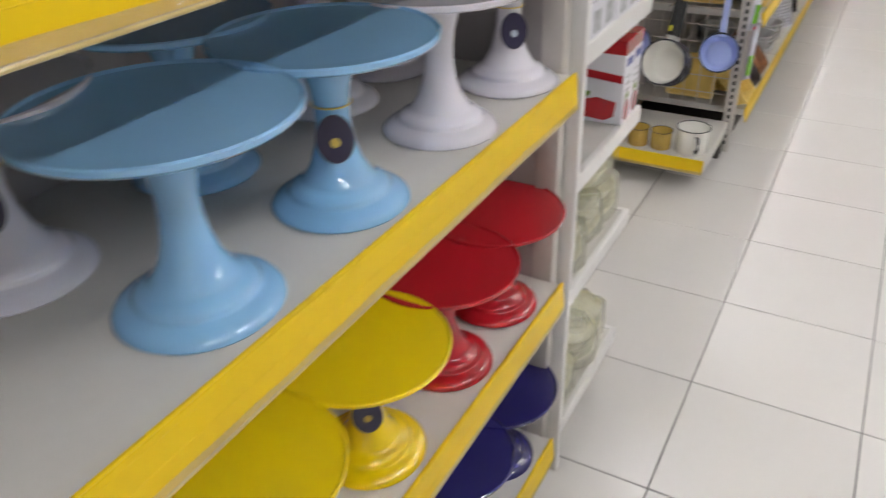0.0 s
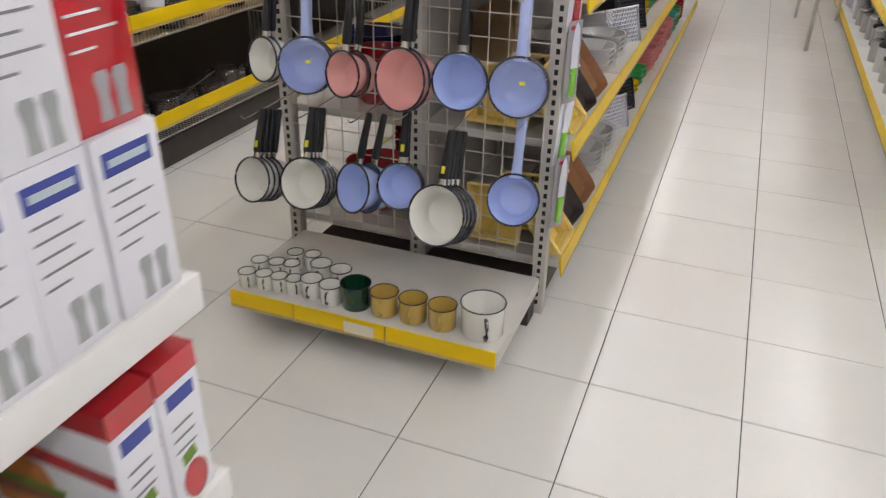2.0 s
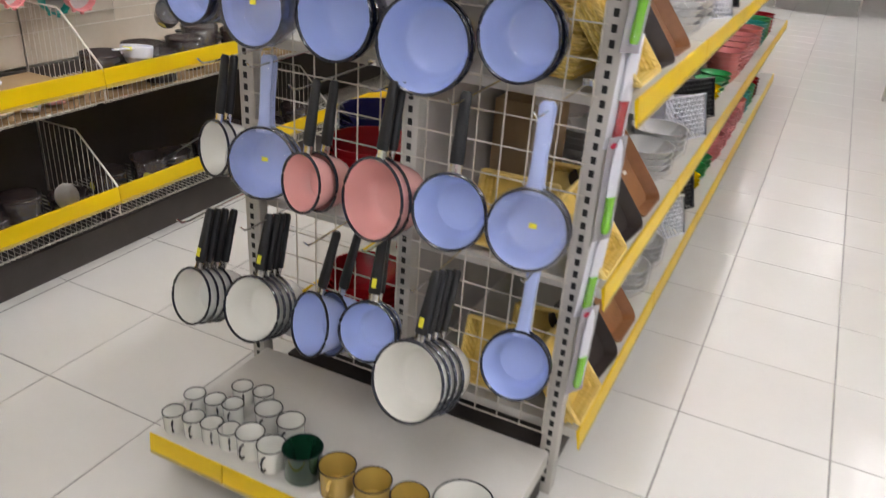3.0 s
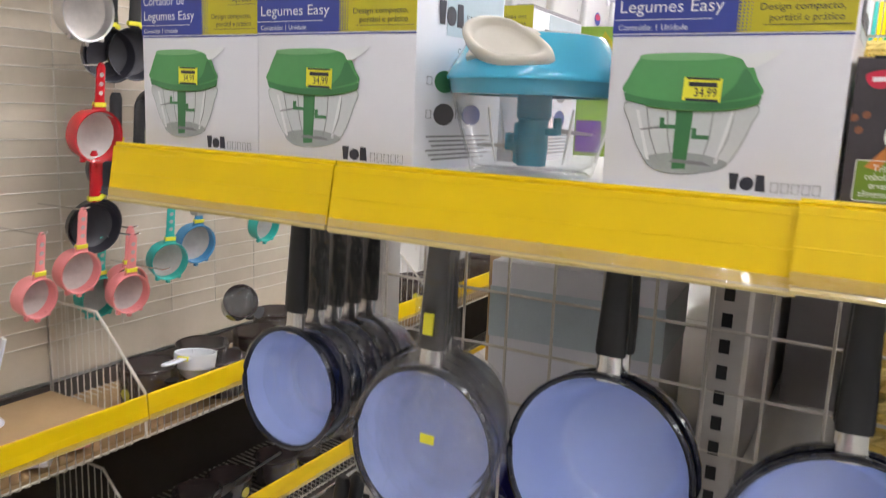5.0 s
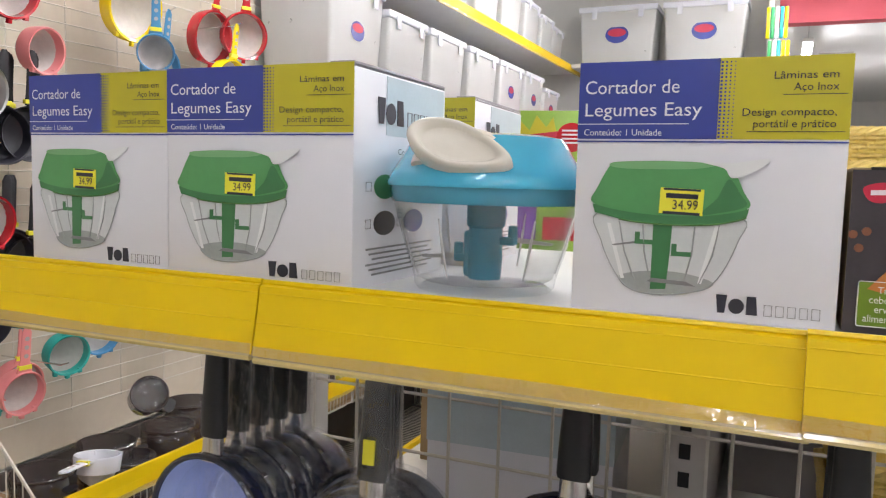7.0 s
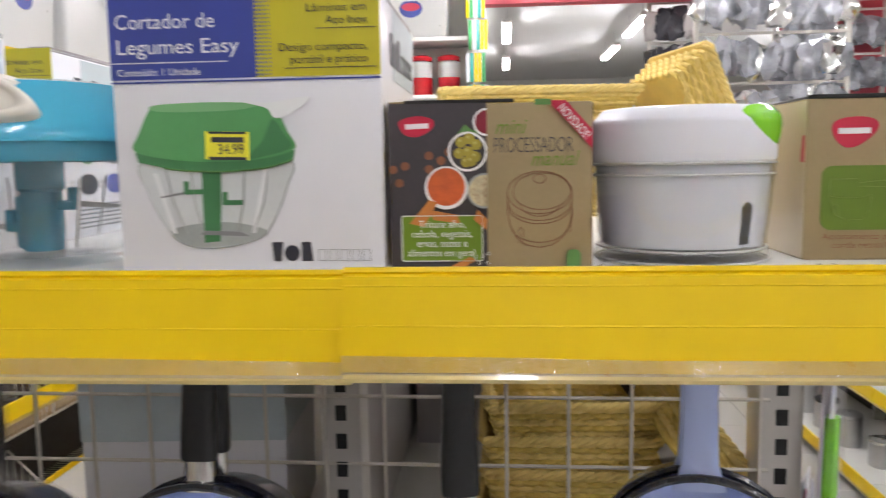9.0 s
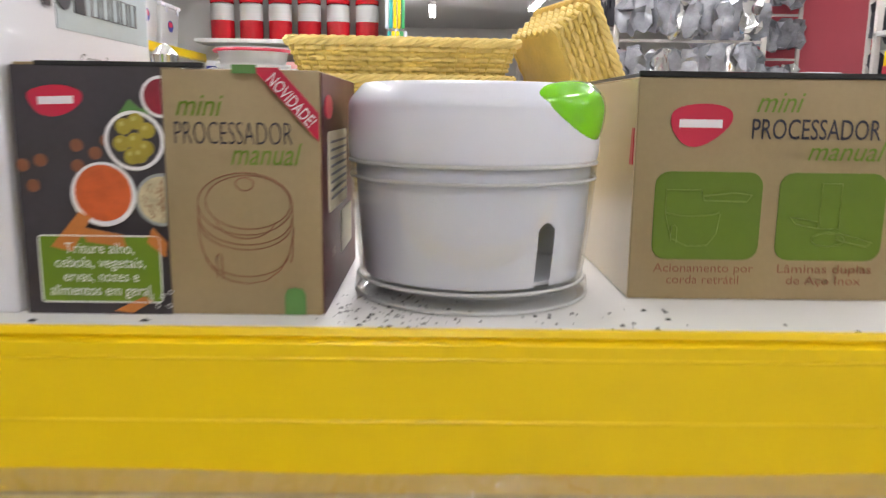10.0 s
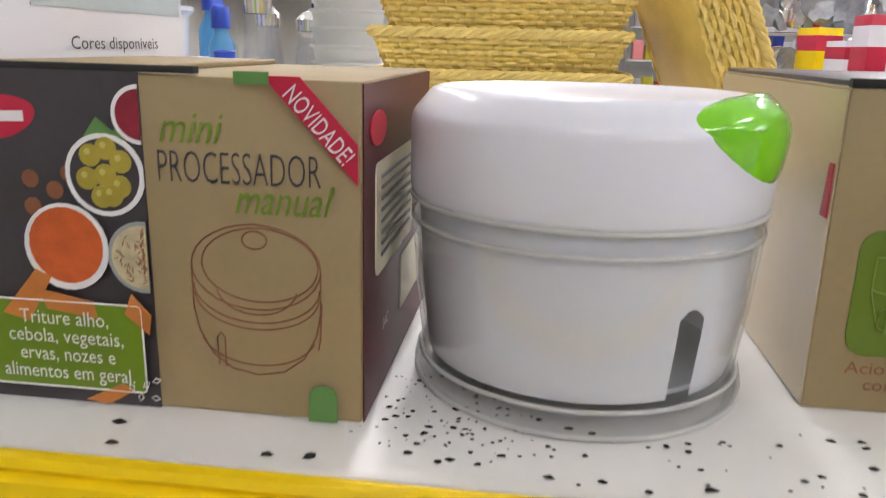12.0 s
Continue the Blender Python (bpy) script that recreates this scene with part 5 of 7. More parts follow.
def kraft_box(x, y, w, h, d, turn=0.0):
    ob = thing("kraft_processor_box", "plain kraft carton with red mark and green squares", "carton", at(x, y, TOP) @ pose(0, 0, 0, 0, 0, turn))
    part("carton", bx(B(), (0, 0, 0), (w, d, h - 0.002), 0.001), KRAFT, ob)
    part("flap", bx(B(), (0.001, 0.001, h - 0.002), (w - 0.001, d, h - 0.0004), 0.0004), DARKPR, ob, "dark top flap")
    part("flap_edge", bx(B(), (0.0, -0.0006, h - 0.0022), (w, 0.002, h + 0.0002), 0.0003), SLOT, ob)
    # left side in a paler, more coated kraft than the front
    part("clear_side", poly(B(), [(0.002, 0.001), (d, 0.001), (d, h - 0.003), (0.002, h - 0.003)], m=at(-0.0005, d, 0) @ pose(0, 0, 0, 0, 0, -90)), KRAFTL, ob, "shiny paler kraft side")
    part("side_red", poly(B(), [(d - 0.006, 0.60 * h), (d - 0.001, 0.60 * h), (d - 0.001, 0.76 * h), (d - 0.004, 0.76 * h)], m=at(-0.0010, d, 0) @ pose(0, 0, 0, 0, 0, -90)), CRIMSON, ob)
    f1, f2, f3 = at(0, -0.0005, 0), at(0, -0.0010, 0), at(0, -0.0015, 0)

    layer = [0]

    def pl(name, pts, mt, f, lab=""):
        layer[0] += 1
        return part(name, poly(B(), [(px * w, pz * h) for px, pz in pts], m=at(0, -0.0004 - 0.0001 * layer[0], 0)), mt, ob, lab)

    pl("red_mark", smooth([(0.115, 0.80), (0.135, 0.845), (0.20, 0.865), (0.28, 0.862), (0.325, 0.835), (0.325, 0.785), (0.28, 0.725), (0.22, 0.685), (0.17, 0.69), (0.13, 0.74)]), CRIMSON, f1, "red house mark")
    pl("mark_bar", [(0.145, 0.765), (0.295, 0.765), (0.295, 0.80), (0.145, 0.80)], INKW, f2)
    writing("mini", 0.13 * h, LEAFPR, ob, at(0.405 * w, -0.0006, 0.835 * h), width=0.165 * w, lean=0.35)
    writing("PROCESSADOR", 0.125 * h, INKB, ob, at(0.395 * w, -0.0006, 0.72 * h), width=0.45 * w)
    writing("manual", 0.12 * h, LEAFPR, ob, at(0.595 * w, -0.0009, 0.63 * h), width=0.275 * w, lean=0.35)
    for k, a in enumerate((0.075, 0.515)):
        part("green_square", poly(B(), rrect(a * w, (a + 0.38) * w, 0.185 * h, 0.575 * h, 0.05 * w), m=f1), SQGREEN, ob, "rounded olive green square")
        if k == 0:
            for pts, cl in (([(0.115, 0.49), (0.115, 0.39), (0.14, 0.28), (0.20, 0.245), (0.27, 0.25), (0.30, 0.30), (0.31, 0.39)], False), ([(0.115, 0.495), (0.24, 0.495), (0.25, 0.45), (0.40, 0.445), (0.42, 0.475), (0.36, 0.485), (0.25, 0.47)], False), (ring2(0.21, 0.40, 0.095, 0.02, 16, 180, 360), False), ([(0.14, 0.27), (0.14, 0.33), (0.15, 0.34), (0.16, 0.33), (0.16, 0.26)], False)):
                part("line_drawing", outline(B(), [(px * w, pz * h) for px, pz in pts], 0.00022, cl), SQLINE, ob, "thin drawn line", at(0, -0.0009, 0))
        else:
            for pts, cl in (([(0.665, 0.53), (0.665, 0.33), (0.735, 0.33), (0.735, 0.53)], True), ([(0.56, 0.38), (0.66, 0.36), (0.66, 0.33), (0.58, 0.35)], True), ([(0.74, 0.31), (0.86, 0.27), (0.84, 0.25), (0.73, 0.28)], True), (ring2(0.70, 0.28, 0.06, 0.03, 14), True)):
                part("line_drawing", outline(B(), [(px * w, pz * h) for px, pz in pts], 0.00022, cl), SQLINE, ob, "thin drawn line", at(0, -0.0009, 0))
    for s, px, pz, ww in (("Acionamento por", 0.265, 0.128, 0.36), ("corda retrátil", 0.265, 0.075, 0.26), ("Lâminas duplas", 0.70, 0.128, 0.34), ("de Aço Inox", 0.70, 0.075, 0.27)):
        writing(s, 0.055 * h, NUTPR, ob, at(px * w, -0.0006, pz * h), align="CENTER", width=ww * w)
    return ob


kraft_box(-0.6125, 3.198, 0.1180, 0.0945, 0.145, 0)

# grime along the shelf edge
bm = B()
for k in range(260):
    if k < 70:
        x, y, s = random.uniform(-1.46, -0.50), 3.1425 + abs(random.gauss(0, 0.006)), random.uniform(0.0006, 0.0021)
    elif k < 200:
        x, y, s = random.gauss(-0.714, 0.014), random.uniform(3.155, 3.205), random.uniform(0.00025, 0.0009)
    else:
        x, y, s = random.uniform(-0.74, -0.60), random.uniform(3.148, 3.18), random.uniform(0.0004, 0.0014)
    ring = [bm.verts.new((x + s * random.uniform(0.5, 1.3) * math.cos(a * math.pi / 4), y + s * random.uniform(0.4, 1.0) * math.sin(a * math.pi / 4), TOP + 0.0003)) for a in range(8)]
    tip = bm.verts.new((x, y, TOP + 0.0003 + s * 0.4))
    for a in range(8):
        bm.faces.new((ring[a], ring[(a + 1) % 8], tip))
tagged(part("grime", bm, GRIME), "black grime flecks along the white shelf edge", "dirt", kind="stuff")


# ---- wicker trays ----
def wicker(m, w, d, h, material=WICKER, second=None, label="yellow woven wicker tray on the shelf stack", rows=9):
    """A woven tray: bands of strands that weave in and out, over a solid lining."""
    ob = thing("wicker_tray", label, "tray", m, "wicker trays")
    bm = B()
    bx(bm, (-w / 2 * 0.86, -d / 2 * 0.86, 0.002), (w / 2 * 0.86, d / 2 * 0.86, 0.006), 0.001)
    part("base", bm, material, ob)
    side = (((-1, -1), (1, -1)), ((1, -1), (1, 1)), ((1, 1), (-1, 1)), ((-1, 1), (-1, -1)))
    counts = (int(w / 0.011), int(d / 0.011), int(w / 0.011), int(d / 0.011))
    lining = B()
    lv = [[lining.verts.new((px * w / 2 * g, py * d / 2 * g, z)) for px, py in ((-1, -1), (1, -1), (1, 1), (-1, 1))] for g, z in ((0.845, 0.004), (0.985, h), (0.975, h), (0.835, 0.006))]
    for p, q in zip(lv, lv[1:] + lv[:1]):
        for k in range(4):
            lining.faces.new((p[k], p[(k + 1) % 4], q[(k + 1) % 4], q[k]))
    part("lining", lining, material, ob)
    # upright stakes
    stakes = B()
    for (a, b), c in zip(side, counts):
        for k in range(c):
            f = (k + 0.5) / c
            px, py = a[0] + (b[0] - a[0]) * f, a[1] + (b[1] - a[1]) * f
            tube(stakes, [(px * w / 2 * g, py * d / 2 * g, z) for g, z in ((0.86, 0.003), (0.93, h * 0.5), (1.0, h))], 0.0019, 5)
    tagged(part("stake_weave", stakes, material, ob), kind="stuff")
    for r in range(rows):
        t = (r + 0.5) / rows
        hw, hd = w / 2 * (0.86 + 0.14 * t), d / 2 * (0.86 + 0.14 * t)
        pts = []
        n = 0
        for (a, b), c in zip(side, counts):
            tx, ty = (b[0] - a[0]) / 2, (b[1] - a[1]) / 2
            for k in range(c * 2):
                f = 0.02 + 0.96 * k / (c * 2)
                o = 0.0021 * (0 if k % 2 else (1 if (k // 2 + r) % 2 else -1))
                pts.append(((a[0] + (b[0] - a[0]) * f) * hw + o * ty, (a[1] + (b[1] - a[1]) * f) * hd - o * tx, t * h + random.uniform(-0.0004, 0.0004)))
                n += 1
        part("woven_band", tube(B(), pts, h / rows * 0.50, 6, True), second if second and r % 2 else material, ob)
    # rim: three strands laid round one another
    for q in range(3):
        pts = []
        for (a, b), sgn in zip(side, range(4)):
            ln = w if sgn % 2 == 0 else d
            tx, ty = (b[0] - a[0]) / 2, (b[1] - a[1]) / 2
            c = int(ln / 0.0045)
            for k in range(c):
                f = 0.015 + 0.97 * k / c
                ph = 2 * math.pi * (ln * f / 0.034 + q / 3)
                o, up = 0.0032 * math.cos(ph), 0.0032 * math.sin(ph)
                pts.append(((a[0] + (b[0] - a[0]) * f) * w / 2 * 1.01 + o * ty, (a[1] + (b[1] - a[1]) * f) * d / 2 * 1.01 - o * tx, h + up))
        part("rim_strand", tube(B(), pts, 0.0034, 6, True), second or material, ob, "plaited rim strand")
    return ob


G2TOP = 1.512
for k in range(4):
    wicker(at(-0.745 + 0.004 * (k % 2), 3.93, G2TOP + 0.002 + k * 0.044) @ pose(0, 0, 0, 0, 0, 1.5 * k), 0.275, 0.20, 0.052, WICKER, WICKER2)
wicker(at(-0.535, 3.90, G2TOP + 0.105) @ pose(0, 0, 0, 0, 66, 14), 0.24, 0.18, 0.055, WICKER, WICKER2, "yellow woven wicker tray leaning on the stack")


# ---- goods on the long gondola ----
def tray(m, w, h, material, label, lipcol=None, sticker=True):
    """A shallow rectangular tray with rounded corners; stands in the xz plane, its hollow side to -y."""
    ob = thing("serving_tray", label, "tray", m, "leaning trays")
    rings = []
    bm = B()
    for s, y in ((1.0, 0.0), (1.0, 0.004), (0.86, 0.040), (0.84, 0.040), (0.96, 0.0035), (0.975, 0.0)):
        rings.append([bm.verts.new((x * s, y, z * s)) for x, z in rrect(-w / 2, w / 2, -h / 2, h / 2, min(w, h) * 0.16)])
    n = len(rings[0])
    for a, b in ((rings[0], rings[1]), (rings[1], rings[2]), (rings[3], rings[4]), (rings[4], rings[5]), (rings[5], rings[0])):
        for k in range(n):
            bm.faces.new((a[k], a[(k + 1) % n], b[(k + 1) % n], b[k])).smooth = True
    part("wall", bm, material, ob, "sloping woven wall")
    part("bottom", poly(B(), rrect(-w / 2 * 0.86, w / 2 * 0.86, -h / 2 * 0.86, h / 2 * 0.86, min(w, h) * 0.14), 0.004, at(0, 0.036, 0)), material, ob)
    if sticker:
        part("sticker", poly(B(), [(0.01, -0.005), (0.035, -0.005), (0.035, 0.008), (0.01, 0.008)], 0.0006, at(0, 0.0352, 0)), INKW, ob, "small white price sticker")
    return ob


def bowl_stack(m, r, material, label, count=3, flat=0.5, wrap=False):
    ob = thing("bowl_stack", label, "bowls", m, "stacked bowls")
    for k in range(count):
        part("bowl", lathe(B(), [(0, 0.002), (r * 0.5, 0.0), (r * 0.58, 0.004), (r * 0.9, r * flat * 0.7), (r, r * flat), (r * 1.03, r * flat), (r * 0.97, r * flat * 0.97), (r * 0.88, r * flat * 0.7), (r * 0.55, 0.008), (0, 0.006)], 24, at(0, 0, k * 0.022)), material, ob)
    if wrap:
        bm = lathe(B(), [(0, 0), (r * 0.6, 0), (r * 1.05, r * flat * 0.7), (r * 1.08, r * flat + count * 0.02), (r * 0.5, r * flat + count * 0.022 + 0.01), (0, r * flat + count * 0.022)], 16)
        for v in bm.verts:
            v.co += Vector((noise.noise(v.co * 40), noise.noise(v.co * 37 + Vector((4, 0, 0))), 0)) * 0.008
        part("wrap", bm, FILM, ob, "clear film", sharp=180)
    return ob


def pierced_basket(m, w, h, d, material, label):
    """A plastic basket with round holes, seen from its front: a lattice of rings in a frame."""
    ob = thing("pierced_basket", label, "basket", m, "pierced baskets")
    bm = B()
    s = 0.021
    rows, cols = int(h / (s * 0.87)), int(w / s)
    for j in range(rows):
        for i in range(cols):
            cx = -w / 2 + s * (i + 0.5 + (0.5 if j % 2 else 0))
            cz = s * 0.87 * (j + 0.6)
            if cx > w / 2 - s * 0.4:
                continue
            rr = s * (0.44 + 0.06 * math.sin(i * 3.1 + j * 1.7))
            tube(bm, [(cx + rr * math.cos(a * math.pi / 4), 0.002, cz + rr * math.sin(a * math.pi / 4)) for a in range(8)], 0.0026, 4, True)
    tagged(part("lattice", bm, material, ob, "pierced front"), kind="stuff")
    part("frame", tube(B(), [(-w / 2, 0, 0), (w / 2, 0, 0), (w / 2, 0, h), (-w / 2, 0, h)], 0.005, 6, True), material, ob)
    for x in (-w / 2, w / 2):
        part("side", bx(B(), (x - 0.002, 0.003, 0.003), (x + 0.002, d, h * 0.97), 0.001), material, ob)
    part("back", bx(B(), (-w / 2, d - 0.004, 0.003), (w / 2, d, h * 0.97), 0.001), material, ob)
    part("base", bx(B(), (-w / 2, 0.003, 0.0), (w / 2, d, 0.004), 0.001), material, ob)
    return ob


for z in (0.20, 0.64, 1.11):
    wicker(at(-0.545, 3.680, z + 0.092) @ pose(0, 0, 0, 0, 52, 0), 0.22, 0.20, 0.055, WICKER, WICKER2, "yellow woven wicker tray standing on its edge", rows=6)
    if z > 1:
        for k in range(4):
            wicker(at(-0.705 + 0.004 * (k % 2), 3.765, z + 0.002 + 0.044 * k) @ pose(0, 0, 0, 0, 0, 2 * k - 3), 0.22, 0.19, 0.052, WICKER, WICKER2, "yellow woven wicker tray stacked behind the wire grid", rows=6)
    else:
        wicker(at(-0.705, 3.70, z + 0.100) @ pose(0, 0, 0, 74, 0, 0), 0.21, 0.19, 0.06, WICKER, WICKER2, "yellow woven wicker tray leaning behind the wire grid", rows=6)
        wicker(at(-0.62, 3.83, z + 0.105) @ pose(0, 0, 0, 72, 0, 8), 0.20, 0.20, 0.06, WICKER, WICKER2, "yellow woven wicker tray leaning behind the wire grid", rows=6)
    tray(at(-0.525, 3.91, z + 0.122) @ pose(0, 0, 0, -38, 0, 84), 0.23, 0.26, DARKW, "dark brown woven tray leaning on the shelf")
    tray(at(-0.525, 4.16, z + 0.122) @ pose(0, 0, 0, -38, 0, 88), 0.22, 0.26, BROWNW, "reddish brown woven tray leaning on the shelf")
    for k, (x, y) in enumerate(((-0.56, 4.44), (-0.56, 4.68), (-0.78, 4.52))):
        bowl_stack(at(x, y, z), 0.10, FROST, "stack of milky plastic bowls in clear film", 4, 0.6, True)
    pierced_basket(at(-0.505, 5.02, z) @ pose(0, 0, 0, -14, 0, 62), 0.25, 0.17, 0.16, PURE, "white pierced plastic basket on the shelf")
    pierced_basket(at(-0.525, 5.36, z) @ pose(0, 0, 0, -14, 0, 62), 0.25, 0.17, 0.16, BLACKP, "black pierced plastic basket on the shelf")
    for k, (mt, w) in enumerate(((YELP, "yellow"), (GREENP, "green"), (GREENP, "green"))):
        bowl_stack(at(-0.56, 5.66 + k * 0.17, z), 0.075, mt, "stack of " + w + " plastic bowls", 3, 0.6)
    for k in range(4):
        bowl_stack(at(-0.55, 6.2 + k * 0.2, z), 0.085, PINKP if z < 1 else TEALP, "stack of " + ("pink" if z < 1 else "teal") + " plastic bowls", 6, 0.7)
    for k in range(4):
        bowl_stack(at(-0.56, 7.05 + k * 0.24, z), 0.10, (PINKP, TEALP, GREENP, REDP)[k], "stack of " + ("pink", "teal", "green", "red")[k] + " plastic bowls", 6, 0.7)
# side facing the wall aisle, seen through the grid
for k, (x, y, z, mt, w) in enumerate(((-1.20, 3.76, 0.64, REDP, "red"), (-1.22, 3.78, 0.20, REDP, "red"), (-1.36, 4.05, 0.64, NAVYP, "navy blue"), (-1.2, 4.2, 0.20, REDP, "red"))):
    bowl_stack(at(x, y, z), 0.13, mt, "stack of " + w + " plastic bowls", 5, 0.75)


def carton(m, w, d, h, material, label, band=None):
    ob = thing("goods_carton", label, "carton", m, "plain cartons")
    part("carton", bx(B(), (-w / 2, -d / 2, 0), (w / 2, d / 2, h), 0.002), material, ob)
    if band is not None:
        part("band", bx(B(), (-w / 2 - 0.0008, -d / 2 - 0.0008, h * 0.55), (w / 2 + 0.0008, d / 2 + 0.0008, h * 0.85)), band, ob, "printed band")
    return ob


carton(at(-1.20, 3.75, 1.11) @ pose(0, 0, 0, 0, 0, 4), 0.26, 0.20, 0.26, CARDW, "white carton behind the wire grid", GREYBL)
carton(at(-1.36, 4.02, 1.11), 0.20, 0.22, 0.22, CARDB, "brown cardboard carton on the shelf")
carton(at(-0.86, 4.15, 1.11), 0.16, 0.24, 0.28, CARDG, "grey cardboard carton on the shelf")
carton(at(-0.86, 4.15, 0.64), 0.16, 0.24, 0.30, CARDB, "brown cardboard carton on the shelf")


def clip_knife(x, y, z, k):
    ob = thing("packaged_knife", "white and lime green knife in a hanging blister pack", "knife pack", at(x, y, z) @ pose(0, 0, 0, 0, 6 - 3 * (k % 3), 62), "hanging knife packs")
    part("backing", bx(B(), (-0.030, 0.006, -0.14), (0.030, 0.008, 0.11), 0.001), CARDW if k % 2 else CARDG, ob, "printed backing card")
    part("blade", loft(B(), [(0, 0, -0.03, 0.015, 0.002), (0, 0, 0.04, 0.017, 0.0018), (0, 0, 0.085, 0.012, 0.0014), (0, 0, 0.105, 0.003, 0.001)], 10), PURE, ob, "white coated blade")
    part("grip", loft(B(), [(0, 0, -0.12, 0.008, 0.006), (0, 0, -0.11, 0.012, 0.009), (0, 0, -0.06, 0.0105, 0.008), (0, 0, -0.03, 0.013, 0.008)], 10), LIME if k != 1 else REDP, ob, "lime green grip" if k != 1 else "red grip")
    part("mark", poly(B(), ring2(-0.012, 0.09, 0.011, 0.007, 12), 0.0006, at(0, 0.0052, 0)), CRIMSON, ob, "red printed spot")
    part("blister", loft(B(), [(0, -0.001, -0.125, 0.016, 0.010), (0, -0.001, -0.05, 0.018, 0.013), (0, -0.001, 0.08, 0.018, 0.008), (0, -0.001, 0.11, 0.006, 0.005)], 10), FILM, ob, "clear blister")


for k in range(5):
    clip_knife(-0.445 - 0.01 * (k % 2), 3.545 + 0.02 * (k % 2), 1.36 - 0.215 * k, k)

# goods on the top board
ob = thing("slicer_box", "green and red printed potato slicer carton", "carton", at(-1.285, 3.80, G2TOP) @ pose(0, 0, 0, 0, 0, 8))
part("carton", bx(B(), (0, 0, 0), (0.137, 0.09, 0.215), 0.0012), mat("lime_print", (0.25, 0.42, 0.05), 0.35, var=0.15, scale=20), ob)
part("fries_print", poly(B(), [(0.02, 0.165), (0.03, 0.20), (0.045, 0.185), (0.055, 0.208), (0.07, 0.19), (0.08, 0.205), (0.09, 0.165)], m=at(0, -0.0005, 0)), OLIVE, ob)
part("red_panel", poly(B(), [(0.01, 0.135), (0.095, 0.14), (0.095, 0.185), (0.01, 0.175)], m=at(0, -0.0008, 0)), CRIMSON, ob, "dark red name panel")
writing("BATATAS", 0.034, INKW, ob, at(0.014, -0.0012, 0.148), width=0.078)
part("red_disc", poly(B(), ring2(0.108, 0.175, 0.022, 0.022, 22), m=at(0, -0.0010, 0)), REDP, ob, "red printed disc")
for k in range(4):
    part("text_line", poly(B(), [(0.094, 0.184 - 0.006 * k), (0.122, 0.184 - 0.006 * k), (0.122, 0.1865 - 0.006 * k), (0.094, 0.1865 - 0.006 * k)], m=at(0, -0.0014, 0)), INKW, ob)
part("purple_print", poly(B(), [(0.02, 0.02), (0.06, 0.02), (0.06, 0.07), (0.02, 0.07)], m=at(0, -0.0005, 0)), mat("purple_print", (0.16, 0.05, 0.30), 0.4), ob)
part("red_print", poly(B(), [(0.07, 0.02), (0.125, 0.02), (0.125, 0.055), (0.07, 0.055)], m=at(0, -0.0005, 0)), REDP, ob)

ob = thing("juicer_tower", "white plastic juicer with stacked tiers", "juicer", at(-1.395, 4.40, G2TOP))
part("tray", lathe(B(), [(0, 0.03), (0.05, 0.03), (0.085, 0.09), (0.088, 0.095), (0.08, 0.095), (0.045, 0.04), (0, 0.04)], 28), PURE, ob)
part("foot", lathe(B(), [(0, 0), (0.06, 0), (0.062, 0.01), (0.045, 0.032), (0, 0.032)], 28), PURE, ob)
part("cup", lathe(B(), [(0, 0.09), (0.040, 0.09), (0.044, 0.17), (0.052, 0.178), (0.052, 0.186), (0, 0.188)], 24), PURE, ob)
part("spout", lathe(B(), [(0, 0.186), (0.018, 0.186), (0.016, 0.225), (0, 0.226)], 18), PURE, ob)
for k, (x, y, h, r) in enumerate(((-1.30, 4.43, 0.19, 0.024), (-1.345, 4.50, 0.235, 0.028), (-1.275, 4.38, 0.11, 0.026), (-1.46, 4.50, 0.24, 0.022))):
    ob = thing("plastic_bottle", "blue plastic bottle with ribbed cap on the shelf" if k < 3 else "white plastic bottle on the shelf", "bottle", at(x, y, G2TOP), "bottles")
    part("body", lathe(B(), [(0, 0), (r, 0), (r * 1.05, 0.006), (r * 1.05, h * 0.62), (r * 0.6, h * 0.74), (r * 0.55, h * 0.78), (0, h * 0.78)], 18), BLUEP if k < 3 else PURE, ob)
    part("cap", lathe(B(), [(r * 0.75, h * 0.78), (r * 0.78, h * 0.97), (r * 0.6, h), (0, h)], 14), mat("royal_blue", (0.02, 0.06, 0.42), 0.3) if k < 3 else PURE, ob)
for k, (x, y, h) in enumerate(((-1.215, 4.40, 0.225), (-1.24, 4.52, 0.20), (-1.165, 4.55, 0.19))):
    ob = thing("glass_dispenser", "clear glass dispenser with steel cap", "glass jar", at(x, y, G2TOP), "glass jars")
    part("body", lathe(B(), [(0, 0.004), (0.035, 0.0), (0.038, 0.006), (0.034, 0.06), (0.024, h * 0.75), (0.022, h * 0.8), (0.020, h * 0.8), (0.031, 0.06), (0.034, 0.008), (0, 0.008)], 22), FILM, ob, "clear glass body")
    part("cap", lathe(B(), [(0.025, h * 0.78), (0.026, h * 0.9), (0.012, h * 0.97), (0, h)], 18), CHROME, ob, "steel cap")
